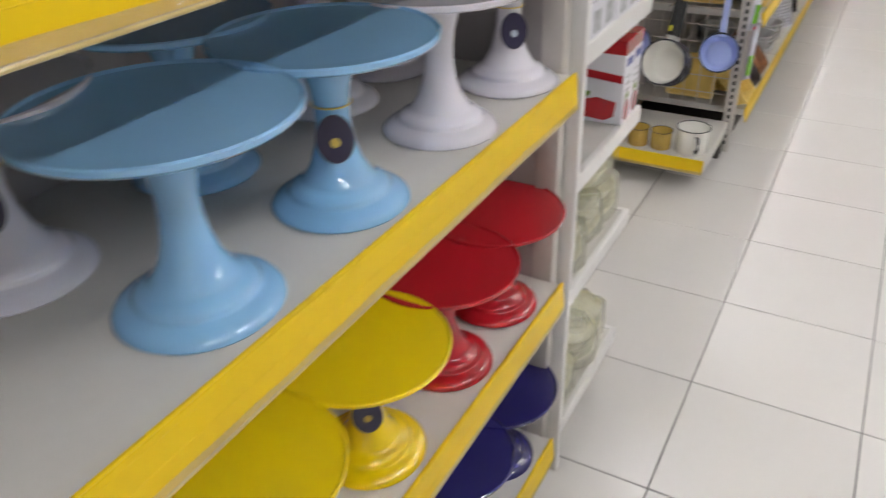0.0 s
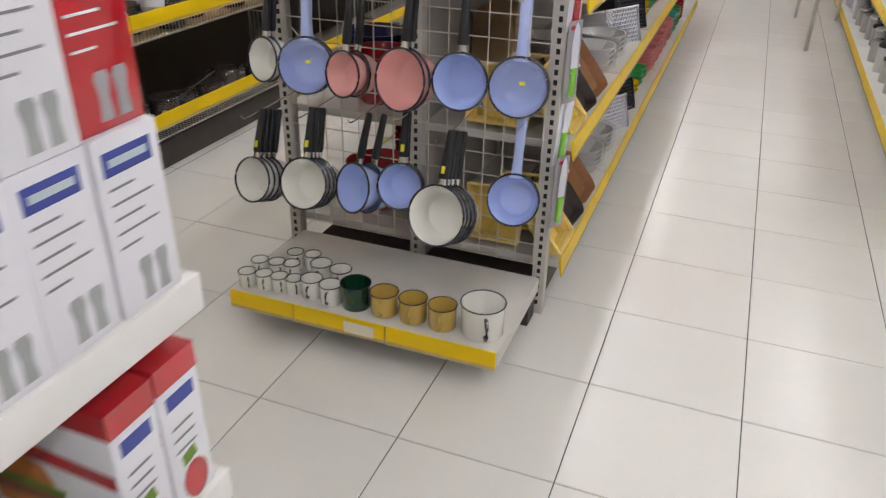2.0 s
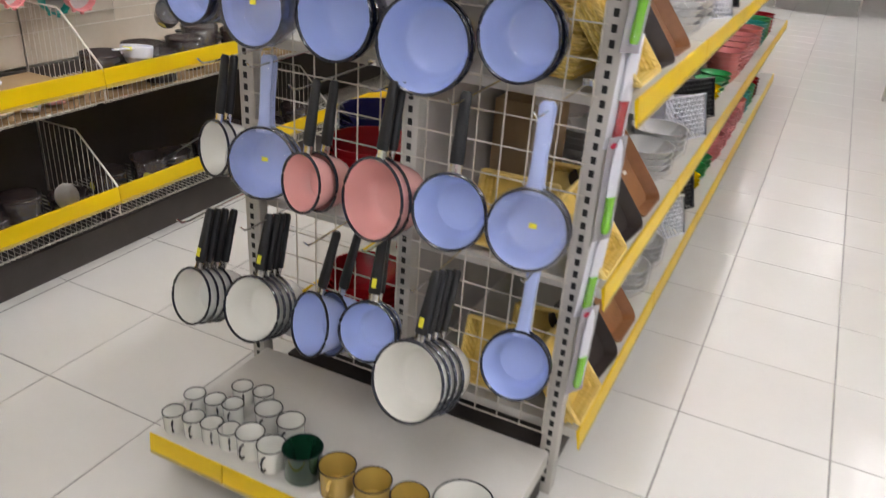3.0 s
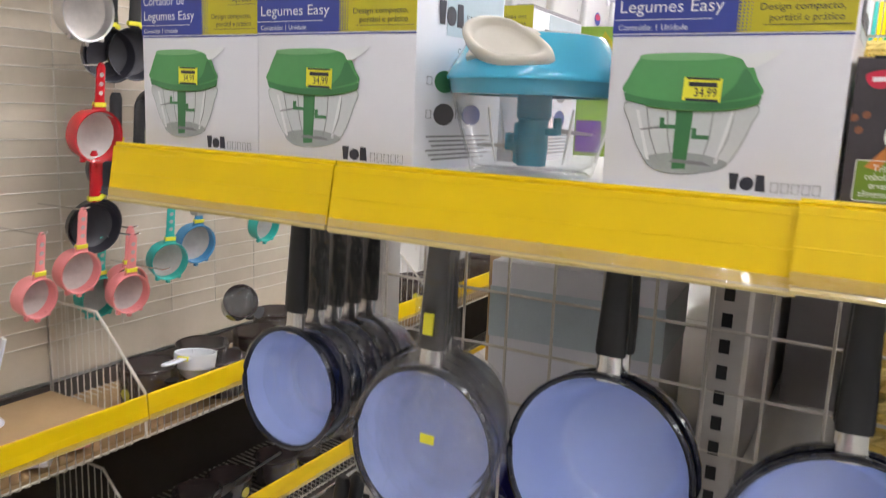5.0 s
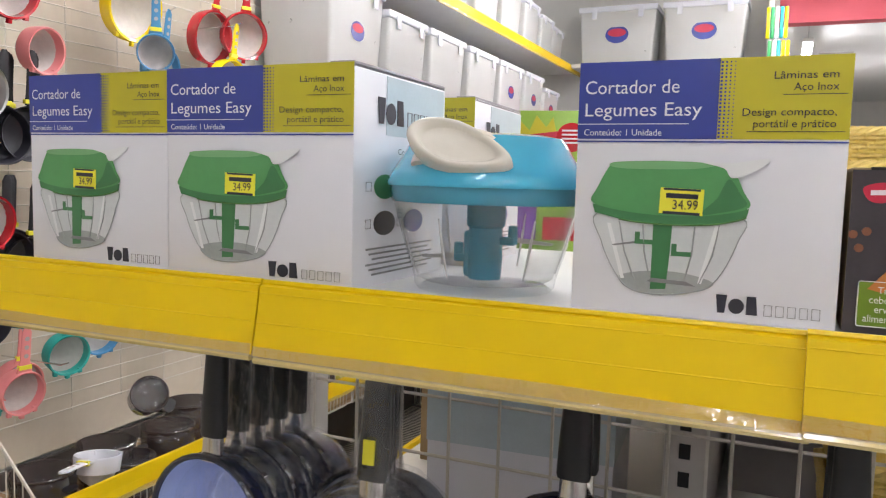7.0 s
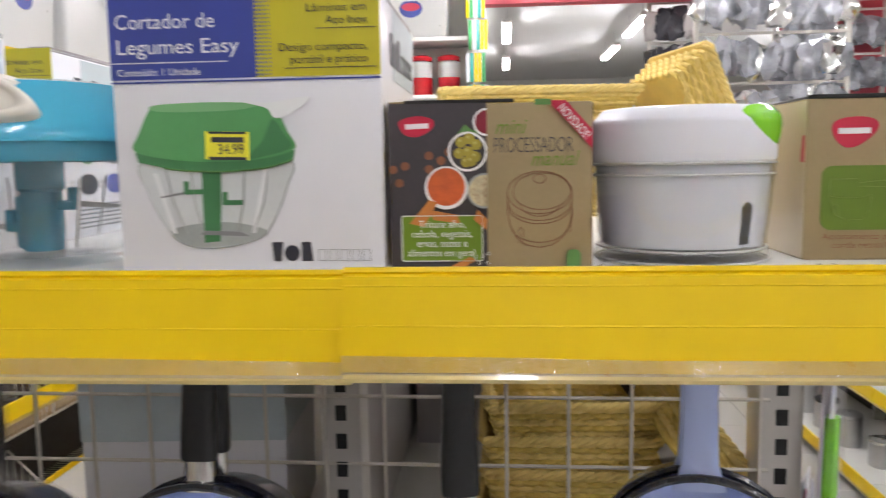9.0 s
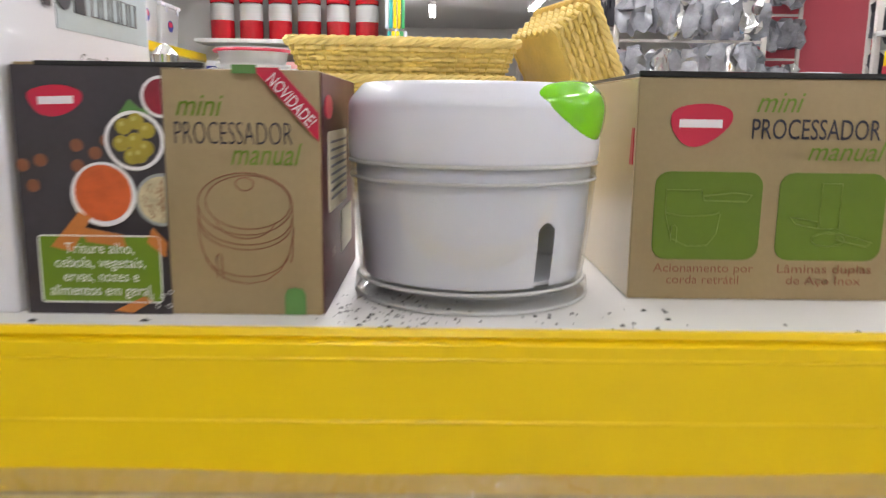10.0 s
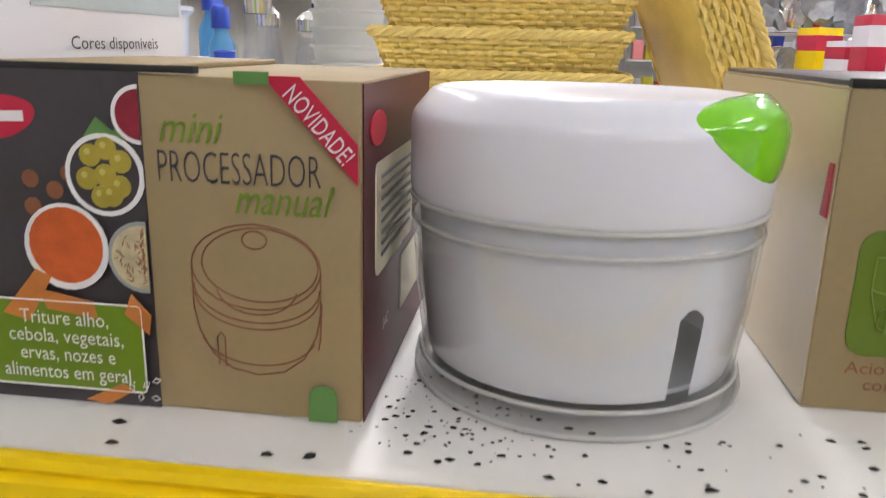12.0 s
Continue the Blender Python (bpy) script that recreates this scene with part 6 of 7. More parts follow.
for k, (x, y, n) in enumerate(((-1.05, 4.42, 5), (-0.99, 4.62, 4), (-1.12, 4.70, 5))):
    ob = thing("bowl_tower", "tall stack of milky white plastic pots", "pots", at(x, y, G2TOP), "white pots")
    for q in range(n):
        part("pot", lathe(B(), [(0, 0.002), (0.05, 0), (0.066, 0.085), (0.072, 0.09), (0.072, 0.094), (0.062, 0.09), (0.047, 0.005), (0, 0.005)], 24, at(0, 0, q * 0.031)), FROST, ob)
    part("red_rim", tube(B(), [(0.0735 * math.cos(a * math.pi / 12), 0.0735 * math.sin(a * math.pi / 12), (n - 1) * 0.031 + 0.088) for a in range(24)], 0.003, 5, True), CRIMSON if k == 0 else FROST, ob)
for k in range(5):
    carton(at(-1.2 + 0.09 * (k % 3), 5.1 + 0.26 * k, G2TOP) @ pose(0, 0, 0, 0, 0, 9 * k), 0.15, 0.14, 0.15 + 0.02 * (k % 2), (CARDW, CARDB, CARDW, CARDG, CARDW)[k], ("white", "brown", "white", "grey", "white")[k] + " cardboard carton on the top board", (None, None, BLUEPR, None, REDP)[k])


# ---- wall goods ----
def sieve(y, z, r, material, word, x=-2.70, handle=True, turn=0, tilt=8, depth=0.05):
    """A hanging strainer, its opening to +x."""
    ob = thing("strainer", word + " plastic strainer hung on the wall grid", "strainer", at(x, y, z) @ pose(0, 0, 0, tilt, 0, 90 + turn), "hanging strainers")
    m = pose(0, 0, 0, 90, 0, 0)
    part("ring", lathe(B(), [(r * 0.93, 0.004), (r, 0.006), (r * 1.03, 0.0), (r * 0.97, -depth * 0.8), (r * 0.92, -depth * 0.8), (r * 0.93, 0.004)], 32, m), material, ob)
    part("mesh", lathe(B(), [(r * 0.93, -depth * 0.5), (r * 0.7, -depth * 1.2), (r * 0.35, -depth * 1.55), (0, -depth * 1.65)], 24, m), MESHM, ob, "fine pale mesh")
    for a in (235, 270, 305):
        part("foot", bx(B(), (r * 1.02 * math.cos(radians(a)) - 0.006, -0.003, r * 1.08 * math.sin(radians(a)) - 0.006), (r * 1.02 * math.cos(radians(a)) + 0.006, 0.009, r * 1.02 * math.sin(radians(a)) + 0.006), 0.002), material, ob)
    if handle:
        h = part("handle", loft(B(), [(0, 0.003, r * 0.97, 0.022, 0.004), (0, 0.003, r + 0.03, 0.014, 0.004), (0, 0.003, r + 0.11, 0.013, 0.004), (0, 0.003, r + 0.125, 0.006, 0.003)], 10), material, ob)
        for k in range(3):
            part("handle_hole", lathe(B(), [(0, 0.0006), (0.006, 0.0006), (0.006, -0.0006), (0, -0.0006)], 12, at(0, -0.0012, r + 0.045 + k * 0.024) @ pose(0, 0, 0, 90, 0, 0)), PANEL, h, "round hole")
        part("tag", bx(B(), (-0.017, -0.0035, r + 0.008), (0.017, 0.0095, r + 0.020), 0.001), TAGY, ob, "yellow paper tag")
    hk = thing("wire_hook", "thin metal hook on the wall grid", "hook", at(0, y, z + r + 0.115), "wall hooks")
    part("rod", tube(B(), [(-2.92, 0, 0.0), (x + 0.02, 0, 0.002), (x + 0.05, 0, 0.012)], 0.0025, 6), CHROME, hk)
    return ob


def hanging_pan(y, z, r, x=-2.70, red=False, n=3):
    for k in range(n):
        ob = thing("black_pan", "black non-stick pan with pierced handle on the wall" if not red else "red-rimmed black pan hung on the wall", "pan", at(x - 0.03 * k, y + 0.028 * k, z) @ pose(0, 0, 0, 6, 0, 78 + 4 * k), "hanging black pans")
        m = pose(0, 0, 0, 90, 0, 0)
        part("bowl", lathe(B(), [(r * 0.97, 0), (r, 0.001), (r * 0.9, -0.035), (r * 0.75, -0.045), (0, -0.045), (0, -0.042), (r * 0.72, -0.041), (r * 0.86, -0.033), (r * 0.97, 0)], 26, m), DARKBAG, ob)
        part("handle", loft(B(), [(0, 0.004, r, 0.016, 0.005), (0, 0.005, r + 0.05, 0.013, 0.006), (0, 0.006, r + 0.13, 0.012, 0.006), (0, 0.006, r + 0.145, 0.006, 0.004)], 10), BLACKP if not red else REDP, ob)
        part("tag", bx(B(), (-0.018, -0.004, r + 0.004), (0.018, 0.012, r + 0.016), 0.001), TAGY, ob, "yellow paper tag")


sieve(4.06, 1.02, 0.060, PINKP, "salmon pink", turn=-6)
sieve(4.10, 1.03, 0.060, PINKP, "salmon pink", x=-2.76, turn=-10)
sieve(3.78, 1.06, 0.055, PINKP, "salmon pink", turn=8)
sieve(3.93, 1.10, 0.062, PINKP, "salmon pink", x=-2.74)
sieve(4.03, 1.00, 0.062, TEALP, "teal green", x=-2.80)
sieve(4.22, 1.09, 0.060, TEALP, "teal green", x=-2.72, turn=-14)
sieve(4.37, 1.12, 0.065, BLUEP, "blue", x=-2.76, turn=-10)
sieve(4.72, 1.14, 0.060, TEALP, "teal green", x=-2.78)
sieve(4.15, 1.93, 0.062, PINKP, "salmon pink", turn=6, handle=False)
sieve(4.07, 2.08, 0.080, REDP, "red", x=-2.72)
sieve(3.96, 1.48, 0.072, REDP, "red", x=-2.68)
sieve(3.93, 1.80, 0.075, STEEL, "steel-rimmed", x=-2.66)
sieve(4.50, 2.12, 0.105, YELP, "large yellow", x=-2.74)
sieve(4.50, 1.98, 0.055, BLUEP, "blue", x=-2.66, turn=-40)
sieve(4.68, 1.96, 0.070, BLUEP, "blue", x=-2.80)
sieve(4.90, 2.10, 0.095, REDP, "red", x=-2.78)
sieve(4.90, 1.94, 0.080, YELP, "yellow", x=-2.70)
sieve(5.00, 2.12, 0.085, REDP, "red", x=-2.72, turn=-30)
for y, z, red in ((4.05, 1.70, False), (4.13, 1.71, False), (4.05, 1.38, False), (4.13, 1.36, False), (3.98, 1.22, True), (4.22, 1.55, True), (3.92, 1.98, False)):
    hanging_pan(y, z, 0.075, -2.74, red)
# card of small pegs, and paper packs
for k, y in enumerate((3.25, 3.42, 3.55)):
    ob = thing("peg_card", "hanging card of small coloured clips", "clip card", at(-2.88, y, 1.12 + 0.05 * k) @ pose(0, 0, 0, 0, 0, 90), "clip cards")
    part("card", bx(B(), (-0.05, 0, 0.0), (0.05, 0.002, 0.14), 0.001), FILM, ob, "clear bag")
    part("header", bx(B(), (-0.05, -0.001, 0.14), (0.05, 0.003, 0.18), 0.001), BLUEP, ob, "blue paper header")
    for q in range(8):
        part("clip", bx(B(), (-0.04 + 0.045 * (q % 2), -0.004, 0.012 + 0.03 * (q // 2)), (-0.005 + 0.045 * (q % 2), 0.0, 0.022 + 0.03 * (q // 2)), 0.001), (PINKP, TAGY, BLUEEN, TAGY)[q // 2], ob, "coloured clip")


def pot(x, y, z, r, h, k, lid=True):
    ob = thing("dark_pot", "dark brown cooking pot wrapped in clear film", "pot", at(x, y, z) @ pose(0, 0, 0, 0, 0, 50 * k), "dark pots")
    part("body", lathe(B(), [(0, 0), (r * 0.88, 0), (r * 0.94, 0.006), (r * 0.98, h * 0.9), (r * 1.02, h), (r * 0.97, h), (r * 0.93, h * 0.88), (r * 0.88, 0.01), (0, 0.01)], 28), DKPOT, ob)
    part("rim", tube(B(), [(r * math.cos(a * math.pi / 14), r * math.sin(a * math.pi / 14), h) for a in range(28)], 0.003, 5, True), DKPOT, ob)
    part("handle", loft(B(), [(r + 0.015, 0, h * 0.74, 0.014, 0.02), (r + 0.017, 0, h * 0.8, 0.016, 0.022)], 10), BLACKP, ob)
    if lid:
        bm = lathe(B(), [(r * 1.01, h * 0.2), (r * 1.03, h * 0.7), (r * 1.0, h * 1.02), (r * 0.6, h * 1.03), (0, h * 1.02)], 22)
        for v in bm.verts:
            v.co += Vector((noise.noise(v.co * 30 + Vector((k, 0, 0))), noise.noise(v.co * 33), 0)) * 0.006
        part("wrap", bm, FILM, ob, "shiny clear film", sharp=180)
        part("sticker", lathe(B(), [(0, 0.001), (0.018, 0.001), (0.018, 0), (0, 0)], 14, at(0, -r * 0.98, h * 0.45) @ pose(0, 0, 0, 90, 0, 0)), OLIVE, ob, "small yellow sticker")
    return ob


UB, LB = 0.672, 0.205
for k, (y, x, h) in enumerate(((4.09, -2.67, 0.13), (4.33, -2.70, 0.13), (4.30, -2.585, 0.115), (4.54, -2.66, 0.13), (4.72, -2.74, 0.15), (4.86, -2.63, 0.13), (5.06, -2.70, 0.15), (5.3, -2.66, 0.13), (5.6, -2.68, 0.14), (5.95, -2.68, 0.14), (6.3, -2.68, 0.14))):
    pot(x, y, UB, 0.085 if k != 2 else 0.078, h, k)
tp = pot(-2.70, 4.52, UB + 0.20, 0.055, 0.11, 3)
tp.matrix_basis = at(-2.72, 4.50, UB + 0.215) @ pose(0, 0, 0, 62, 30, 40)
for k, y in enumerate((2.75, 2.95, 3.12, 3.30, 3.48, 3.66, 3.84, 4.08, 4.26, 4.45, 4.64, 4.85, 5.1, 5.4)):
    pot(-2.66 - 0.05 * (k % 2), y, LB, 0.08, 0.075 + 0.02 * (k % 3), k, True)
# white sieve lying on the pots
sv = sieve(4.16, 0.9, 0.062, PURE, "white")
sv.matrix_basis = at(-2.59, 4.20, UB + 0.150) @ pose(0, 0, 0, -82, 0, -160)
tagged(sv, "white plastic strainer lying on the dark pots")
carton(at(-2.74, 3.70, UB) @ pose(0, 0, 0, 0, 0, 0), 0.30, 0.44, 0.050, CARDB, "open brown cardboard tray in the wire basket")
carton(at(-2.76, 3.0, UB) @ pose(0, 0, 0, 0, 0, 0), 0.28, 0.5, 0.07, CARDB, "open brown cardboard tray in the wire basket")
for k in range(9):
    ob = thing("utensil_pack", "pale printed utensil packet lying in the basket", "packet", at(-2.60 + 0.02 * (k % 2), 2.95 + k * 0.105, UB + 0.004) @ pose(0, 0, 0, 0, 4, 20 * k), "utensil packets")
    part("packet", bx(B(), (-0.05, -0.03, 0), (0.05, 0.03, 0.012), 0.004), (PALE, CARDW, PINKEN)[k % 3], ob)
    part("print", bx(B(), (-0.02, -0.02, 0.0122), (0.03, 0.015, 0.0128)), (CRIMSON, GREENP, INKG)[k % 3], ob)
ob = thing("ladle", "white plastic ladle standing in the basket", "ladle", at(-2.70, 3.62, UB + 0.088) @ pose(0, 0, 0, -8, 12, 0))
part("handle", loft(B(), [(0, 0, 0.02, 0.016, 0.004), (0, 0, 0.1, 0.008, 0.004), (0, 0, 0.24, 0.011, 0.004)], 10), PURE, ob)
part("spoon", lathe(B(), [(0, -0.004), (0.03, 0.0), (0.042, 0.014), (0.04, 0.015), (0.028, 0.004), (0, 0.001)], 20), PURE, ob)
# crumpled film ball and steel spoon in the lower basket
bm = lathe(B(), [(0, -0.045), (0.03, -0.035), (0.045, 0), (0.033, 0.035), (0, 0.047)], 20)
for v in bm.verts:
    v.co += Vector((noise.noise(v.co * 60), noise.noise(v.co * 70 + Vector((3, 0, 0))), noise.noise(v.co * 66))) * 0.008
ob = thing("steel_saucer", "small round steel saucer wrapped in crumpled film", "saucer", at(-2.545, 3.74, LB + 0.125))
part("plate", lathe(B(), [(0, 0), (0.05, 0), (0.052, 0.006), (0.02, 0.012), (0, 0.014)], 24, pose(0, 0, 0, 0, 70, 0)), STEEL, ob)
part("wrap", bm, FILM, ob, "crumpled film", sharp=180)
ob = thing("serving_spoon", "long steel serving spoon across the pots", "spoon", at(-2.60, 4.34, LB + 0.115) @ pose(0, 0, 0, 60, 0, 140))
part("handle", loft(B(), [(0, 0, 0.0, 0.005, 0.002), (0, 0, 0.2, 0.009, 0.002)], 8), STEEL, ob)
part("bowl", lathe(B(), [(0, -0.006), (0.022, 0.0), (0.03, 0.006), (0, 0)], 16, at(0, 0, -0.02) @ pose(0, 0, 0, 90, 0, 0), squash=1.4), STEEL, ob)


# ---- plastic bins ----
def bin_box(m, w, d, h, label="milky plastic storage bin with lid on a high shelf", oval=True, big=0.045):
    """Stands with its printed side to -y."""
    ob = thing("storage_bin", label, "bin", m, "storage bins")
    bm = bx(B(), (-w / 2, -d / 2, 0), (w / 2, d / 2, h * 0.92), 0.018, seg=3)
    for v in bm.verts:
        s = 0.90 + 0.10 * v.co.z / h
        v.co.x, v.co.y = v.co.x * s, v.co.y * s
    part("body", smoothed(bm), FROST, ob)
    part("lid", smoothed(bx(B(), (-w / 2 - 0.006, -d / 2 - 0.006, h * 0.90), (w / 2 + 0.006, d / 2 + 0.006, h), 0.008, seg=3)), PURE, ob, "white lid")
    for s in (-1, 1):
        part("clip", bx(B(), (s * w * 0.3 - 0.02, -d / 2 - 0.012, h * 0.78), (s * w * 0.3 + 0.02, -d / 2 - 0.004, h * 0.95), 0.003), PURE, ob)
    if oval:
        part("label", poly(B(), ring2(0, h * 0.5, big, big * 0.75, 24), 0.001, at(0, -d / 2 * 0.957 - 0.001, 0)), BLUEPR, ob, "blue and red oval label")
        part("label_print", poly(B(), ring2(0, h * 0.53, big * 0.8, big * 0.35, 20), 0.001, at(0, -d / 2 * 0.957 - 0.002, 0)), CRIMSON, ob)
    return ob


R = pose(0, 0, 0, 0, 0, 90)
for y, w, h in ((5.55, 0.44, 0.42), (6.02, 0.40, 0.36), (6.50, 0.46, 0.36), (7.03, 0.46, 0.36), (7.55, 0.46, 0.36), (8.05, 0.42, 0.36), (8.5, 0.38, 0.30)):
    bin_box(at(-2.74, y, 2.02) @ R, w, 0.36, h, oval=y < 5.6 or y > 7.5, big=0.055)
for k, y in enumerate((6.6, 7.1, 7.55, 7.98, 8.36, 8.66)):
    bin_box(at(-2.74, y, 2.56) @ R, 0.42 - 0.03 * k, 0.34, 0.40 - 0.03 * k, oval=False)
for x in (-2.15, -1.50):
    bin_box(at(x, 8.98, 2.56), 0.60, 0.34, 0.44, "white plastic storage bin on the high back shelf", big=0.09)
for k in range(6):
    ob = thing("canister", "clear canister with red lid and base", "canister", at(-2.32 + k * 0.22, 8.95, 2.12), "red canisters")
    part("base", lathe(B(), [(0, 0), (0.085, 0), (0.09, 0.01), (0.09, 0.14), (0, 0.14)], 22), REDP, ob, "red lower half")
    part("body", lathe(B(), [(0.088, 0.14), (0.088, 0.26), (0.07, 0.27), (0, 0.27)], 22), FROST, ob)
    part("lid", lathe(B(), [(0.09, 0.27), (0.092, 0.30), (0.07, 0.315), (0, 0.32)], 22), REDP, ob)
for k in range(7):
    carton(at(-2.35 + k * 0.2, 8.97, 1.70), 0.17, 0.2, 0.26 + 0.03 * (k % 3), (CARDW, GREYBL, CARDW, PINKEN, CARDW, CARDG, CARDW)[k], ("white", "pale blue", "white", "pink", "white", "grey", "white")[k] + " carton on the back shelf", (BLUEPR, None, REDP, None, BLUEP, None, None)[k])
for k in range(5):
    ob = thing("hanging_bunch", "bunch of yellow and green plastic goods at the shelf end", "bunch", at(-1.0 + 0.02 * (k % 2), 8.74 - 0.03 * (k % 2), 2.9 - k * 0.24), "hanging bunches")
    for q in range(5):
        part("strip", bx(B(), (-0.07 + q * 0.03, -0.02, -0.22), (-0.045 + q * 0.03, 0.02, 0.0), 0.006), (YELP, GREENP, PURE, TEALP, YELP)[(q + k) % 5], ob)


# ---- goods across the aisle ----
def jar(m, r, h, material, lidm, label):
    ob = thing("metal_jar", label, "jar", m, "aisle jars")
    part("body", lathe(B(), [(0, 0), (r, 0), (r * 1.02, 0.008), (r * 1.02, h * 0.82), (r * 0.9, h * 0.86), (0, h * 0.86)], 20), material, ob)
    part("lid", lathe(B(), [(r * 1.03, h * 0.84), (r * 1.05, h * 0.93), (r * 0.8, h * 0.98), (r * 0.15, h * 0.98), (r * 0.15, h * 1.05), (0, h * 1.06)], 20), lidm, ob)
    return ob


random.seed(5)
for z, hh in ((0.12, 0.17), (0.56, 0.15), (1.02, 0.16)):
    for k in range(22):
        y = 4.55 + k * 0.27 + random.uniform(-0.03, 0.03)
        x = 0.97 + random.uniform(-0.02, 0.04)
        kind = random.random()
        if z > 0.5 and kind < 0.7:
            c = random.randrange(6)
            carton(at(x, y, z) @ pose(0, 0, 0, 0, 0, random.uniform(-6, 6)), 0.14, 0.20, hh * random.uniform(0.6, 1.2), (CARDW, REDP, OLIVE, GREENP, CARDG, BLUEP)[c], ("white", "red", "mustard", "green", "grey", "blue")[c] + " printed carton on the shelf", (REDP, CARDW, CRIMSON, CARDW, BLUEPR, CARDW)[c])
        elif kind < 0.85:
            jar(at(x, y, z), 0.06, hh * random.uniform(0.8, 1.2), STEEL if random.random() < 0.6 else FROST, random.choice((CHROME, BLACKP, STEEL)), "shiny steel lidded jar on the shelf")
        else:
            bowl_stack(at(x, y, z), 0.09, random.choice((STEEL, FROST, PURE)), "stack of pale bowls on the shelf", 3, 0.5)
# boxed goods on its top board
for k in range(16):
    c = k % 6
    carton(at(0.98 + 0.03 * (k % 2), 4.7 + k * 0.42, 1.5) @ pose(0, 0, 0, 0, 0, 7 * (k % 3)), 0.16, 0.22, (0.30, 0.26, 0.34, 0.22)[k % 4], (CRIMSON, CARDW, YELP, CARDG, CARDW, GREYBL)[c], ("crimson", "white", "yellow", "grey", "white", "pale blue")[c] + " printed carton on the top shelf", (CARDW, CRIMSON, CRIMSON, CARDW, BLUEPR, INKW)[c])


def hang_rack(x, y, material, label, n=6, z0=1.9, z1=2.75, r=0.07, w=0.5):
    """A tall stand of hanging packs."""
    ob = thing("hanging_rack", label, "display rack", at(x, y, 0), "tall racks")
    for s in (-1, 1):
        part("post", bx(B(), (s * w / 2 - 0.015, -0.015, 0), (s * w / 2 + 0.015, 0.015, z1 + 0.1), 0.003), POST, ob)
    for j in range(4):
        z = z1 - j * (z1 - z0) / 3
        part("rail", bx(B(), (-w / 2, -0.008, z), (w / 2, 0.008, z + 0.02), 0.002), POST, ob)
        for k in range(n + 3):
            px = -w / 2 + (k + 0.5) * w / (n + 3) + random.uniform(-0.02, 0.02)
            dz = random.uniform(-0.05, 0.02)
            bm = lathe(B(), [(0, -0.25), (r * 0.5, -0.245), (r * 0.8, -0.19), (r * 0.72, -0.13), (r * 0.82, -0.08), (r * 0.6, -0.03), (0, 0)], 10, at(px, -0.03 - 0.03 * (k % 2), z - 0.005 + dz), squash=0.4)
            for v in bm.verts:
                v.co += Vector((noise.noise(v.co * 24), noise.noise(v.co * 29 + Vector((5, 0, 0))), noise.noise(v.co * 21 + Vector((2, 0, 0))))) * 0.05
            part("pack", bm, material if (k + j) % 5 else (CHROME if material is SILVER else PANEL), ob)
    return ob


hang_rack(0.64, 9.6, DARKBAG, "dark hanging goods on a tall rack", 3, 1.9, 2.9, 0.09, 0.36)
hang_rack(1.02, 8.2, SILVER, "silver packs hanging on a tall rack", 8, 1.75, 2.75, 0.09, 1.0)
hang_rack(1.95, 9.6, SILVER, "silver and grey packs on a tall rack", 6, 1.7, 2.8, 0.09, 0.9)
hang_rack(2.9, 8.6, DARKBAG, "dark utensil packs on a tall rack", 6, 1.7, 2.8, 0.09, 0.9)
part_red = thing("red_screen", "coral red painted screen above the far shelves", "screen", at(2.5, 9.7, 0))
part("panel", bx(B(), (-0.5, 0, 1.9), (0.6, 0.04, 2.9), 0.004), HOTPINK, part_red)
for x in (-0.45, 0.55):
    part("leg", bx(B(), (x - 0.02, 0.041, 0), (x + 0.02, 0.07, 2.9), 0.003), POST, part_red)
g4 = thing("far_gondola", "tall white shelving across the far side", "shelving", at(0, 0, 0))
for z in (0.6, 1.1, 1.6, 2.16):
    board(g4, (2.2, 7.2, z - 0.03), (2.7, 8.1, z), SHELFW)
    strip(g4, 2.2, 2.7, 7.19, z + 0.002, 0.05)
for x in (2.2, 2.69):
    part("upright", bx(B(), (x, 8.06, 0), (x + 0.04, 8.1, 2.6), 0.003), POST, g4)
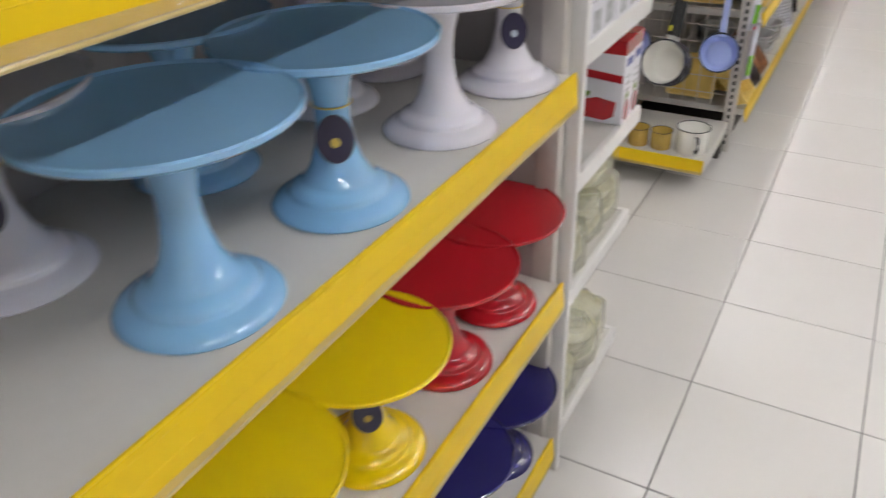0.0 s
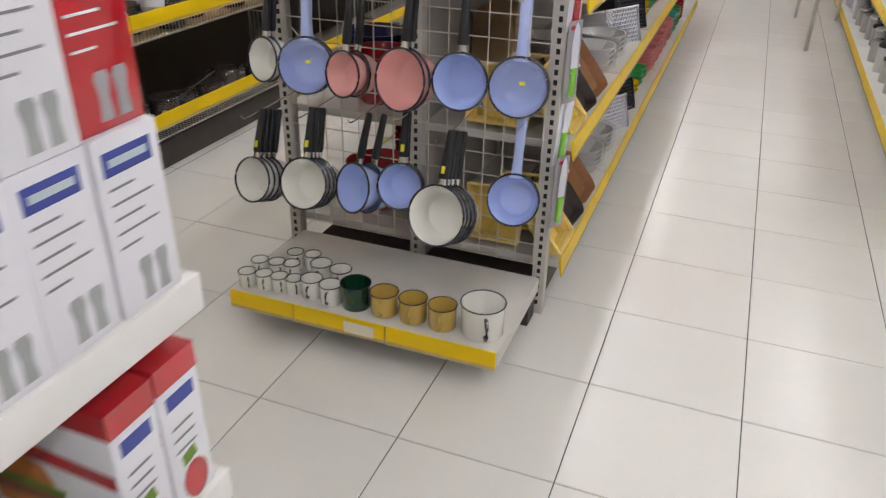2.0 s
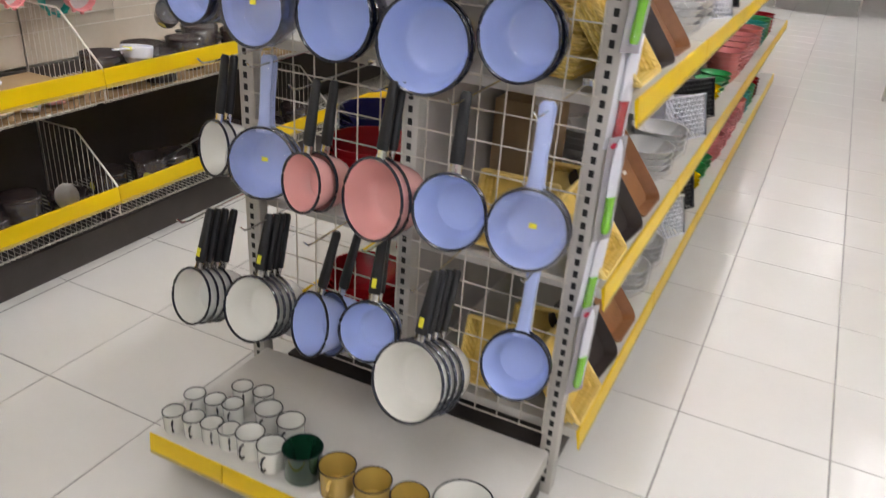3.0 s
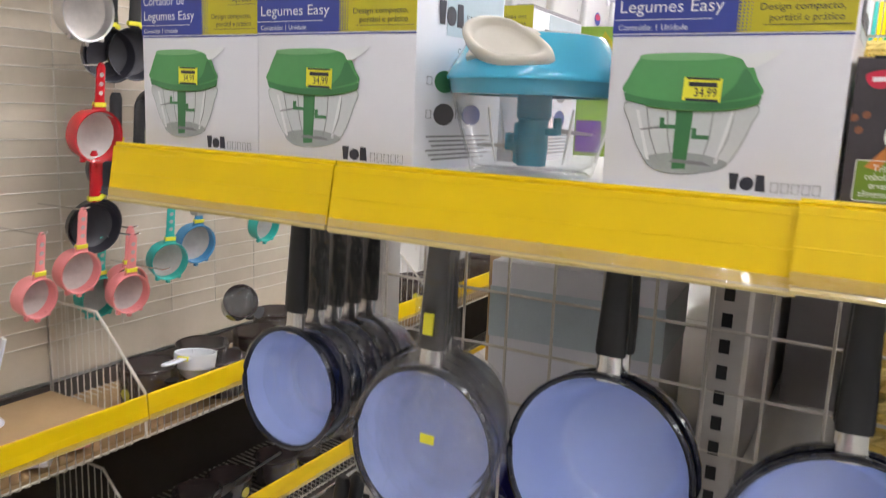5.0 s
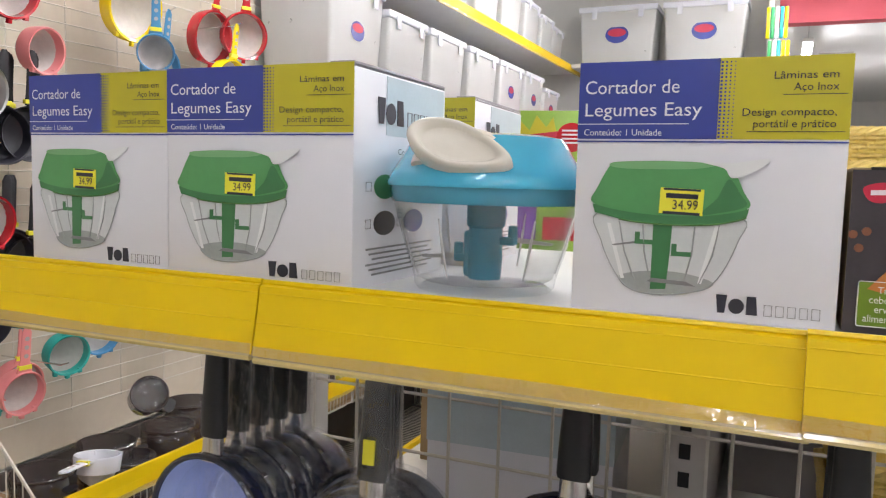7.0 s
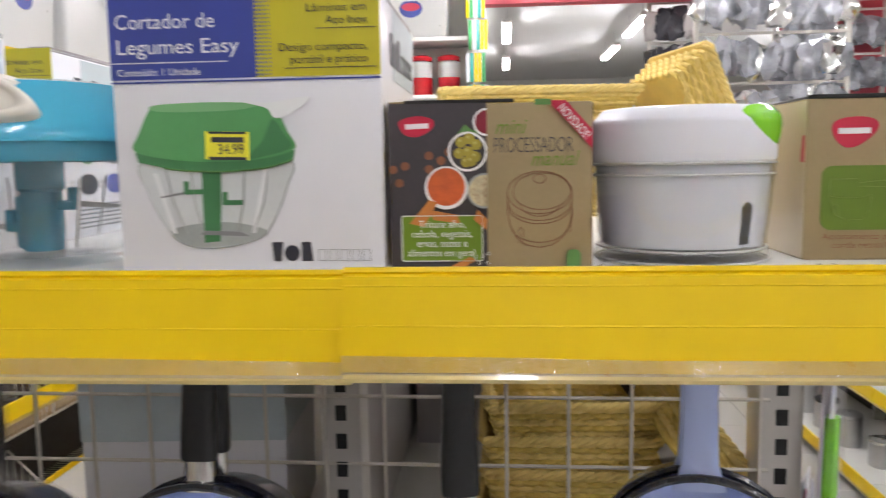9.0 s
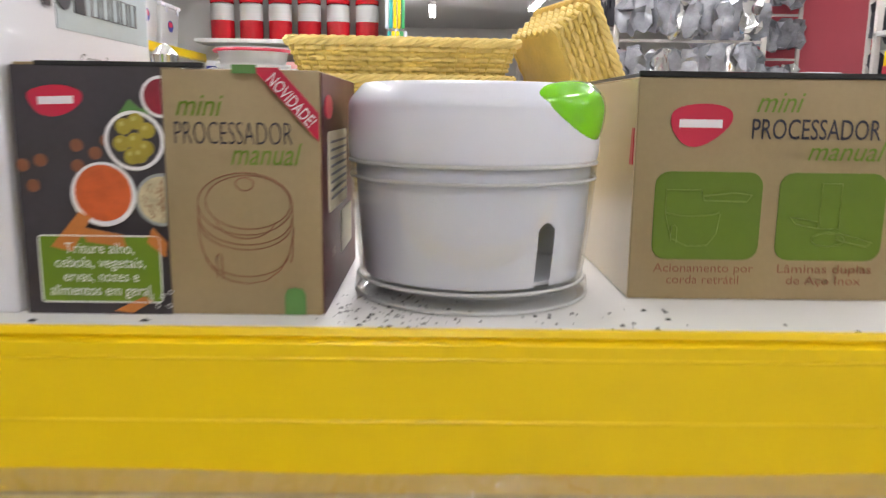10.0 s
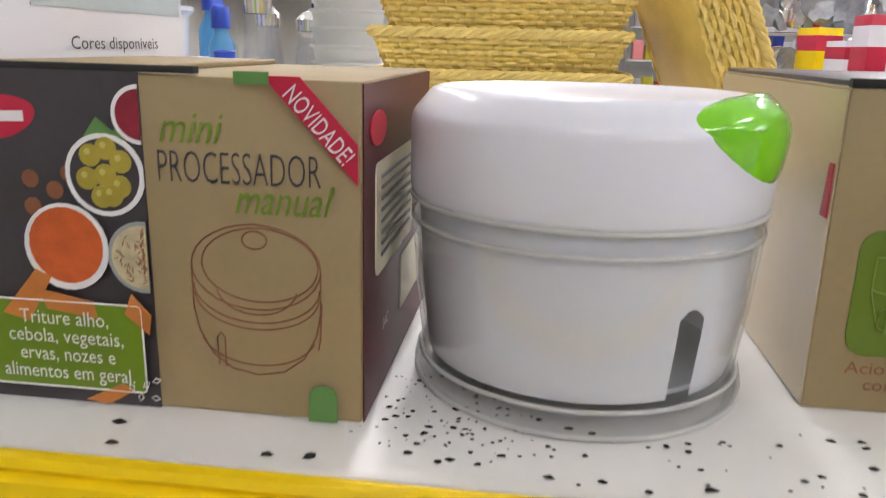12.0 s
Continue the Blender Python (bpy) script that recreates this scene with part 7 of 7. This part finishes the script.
for k in range(6):
    carton(at(2.28 + 0.13 * (k % 3), 7.32 + 0.3 * (k // 3), 2.16), 0.11, 0.2, 0.16 + 0.05 * (k % 2), (REDP, TAGY, CARDW)[k % 3], ("red", "yellow", "white")[k % 3] + " printed carton on a far shelf", (TAGY, REDP, BLUEPR)[k % 3])
    carton(at(2.28 + 0.13 * (k % 3), 7.32 + 0.3 * (k // 3), 1.60), 0.11, 0.2, 0.26 + 0.08 * (k % 2), (BLUEP, CRIMSON, CARDG)[k % 3], ("blue", "crimson", "grey")[k % 3] + " printed carton on a far shelf", (CARDW, CARDW, REDP)[k % 3])
# far aisle goods that close the view
for k in range(5):
    g = thing("distant_gondola", "distant shop shelving stacked with mixed goods", "shelving", at(-0.4 + k * 1.7, 15.2 + 0.5 * (k % 2), 0), "distant shelving")
    for z in (0.3, 0.9, 1.5, 2.0):
        board(g, (-0.6, 0, z - 0.03), (0.6, 0.45, z), SHELFW)
        for q in range(6):
            part("goods_box", bx(B(), (-0.56 + q * 0.19, 0.03, z), (-0.40 + q * 0.19, 0.3, z + 0.2 + 0.15 * random.random()), 0.004), random.choice((CARDW, REDP, BLUEP, OLIVE, CARDG, GREENP, PINKP, DARKBAG)), g)
    for x in (-0.62, 0.6):
        part("upright", bx(B(), (x, 0.42, 0), (x + 0.03, 0.46, 2.4), 0.003), POST, g)


# floor tiles
tiles = {}
rest = B()
bm = B()
bx(bm, (0.0015, 0.0015, -0.004), (TW - 0.0015, TD - 0.0015, 0.0), 0.0015, seg=1)
tile_mesh = bpy.data.meshes.new("floor_tile")
bm.to_mesh(tile_mesh)
bm.free()
tile_mesh.materials.append(TILE)
count = 0
for i in range(int((X0 - TX) / TW) - 1, int((X1 - TX) / TW) + 1):
    for j in range(int((Y0 - TY) / TD) - 1, int((Y1 - TY) / TD) + 1):
        x, y = TX + i * TW, TY + j * TD
        if -2.7 < x < 0.9 and 0.3 < y < 14.5:
            ob = new("floor_tile", tile_mesh)
            ob.parent, ob.location = floor, (x, y, 0)
        else:
            a, b, c, d = max(x, X0) + 0.0015, min(x + TW, X1) - 0.0015, max(y, Y0) + 0.0015, min(y + TD, Y1) - 0.0015
            if b > a and d > c:
                rest.faces.new([rest.verts.new(p) for p in ((a, c, 0), (b, c, 0), (b, d, 0), (a, d, 0))])
tagged(part("outer_tiles", rest, TILE, floor), kind="stuff")
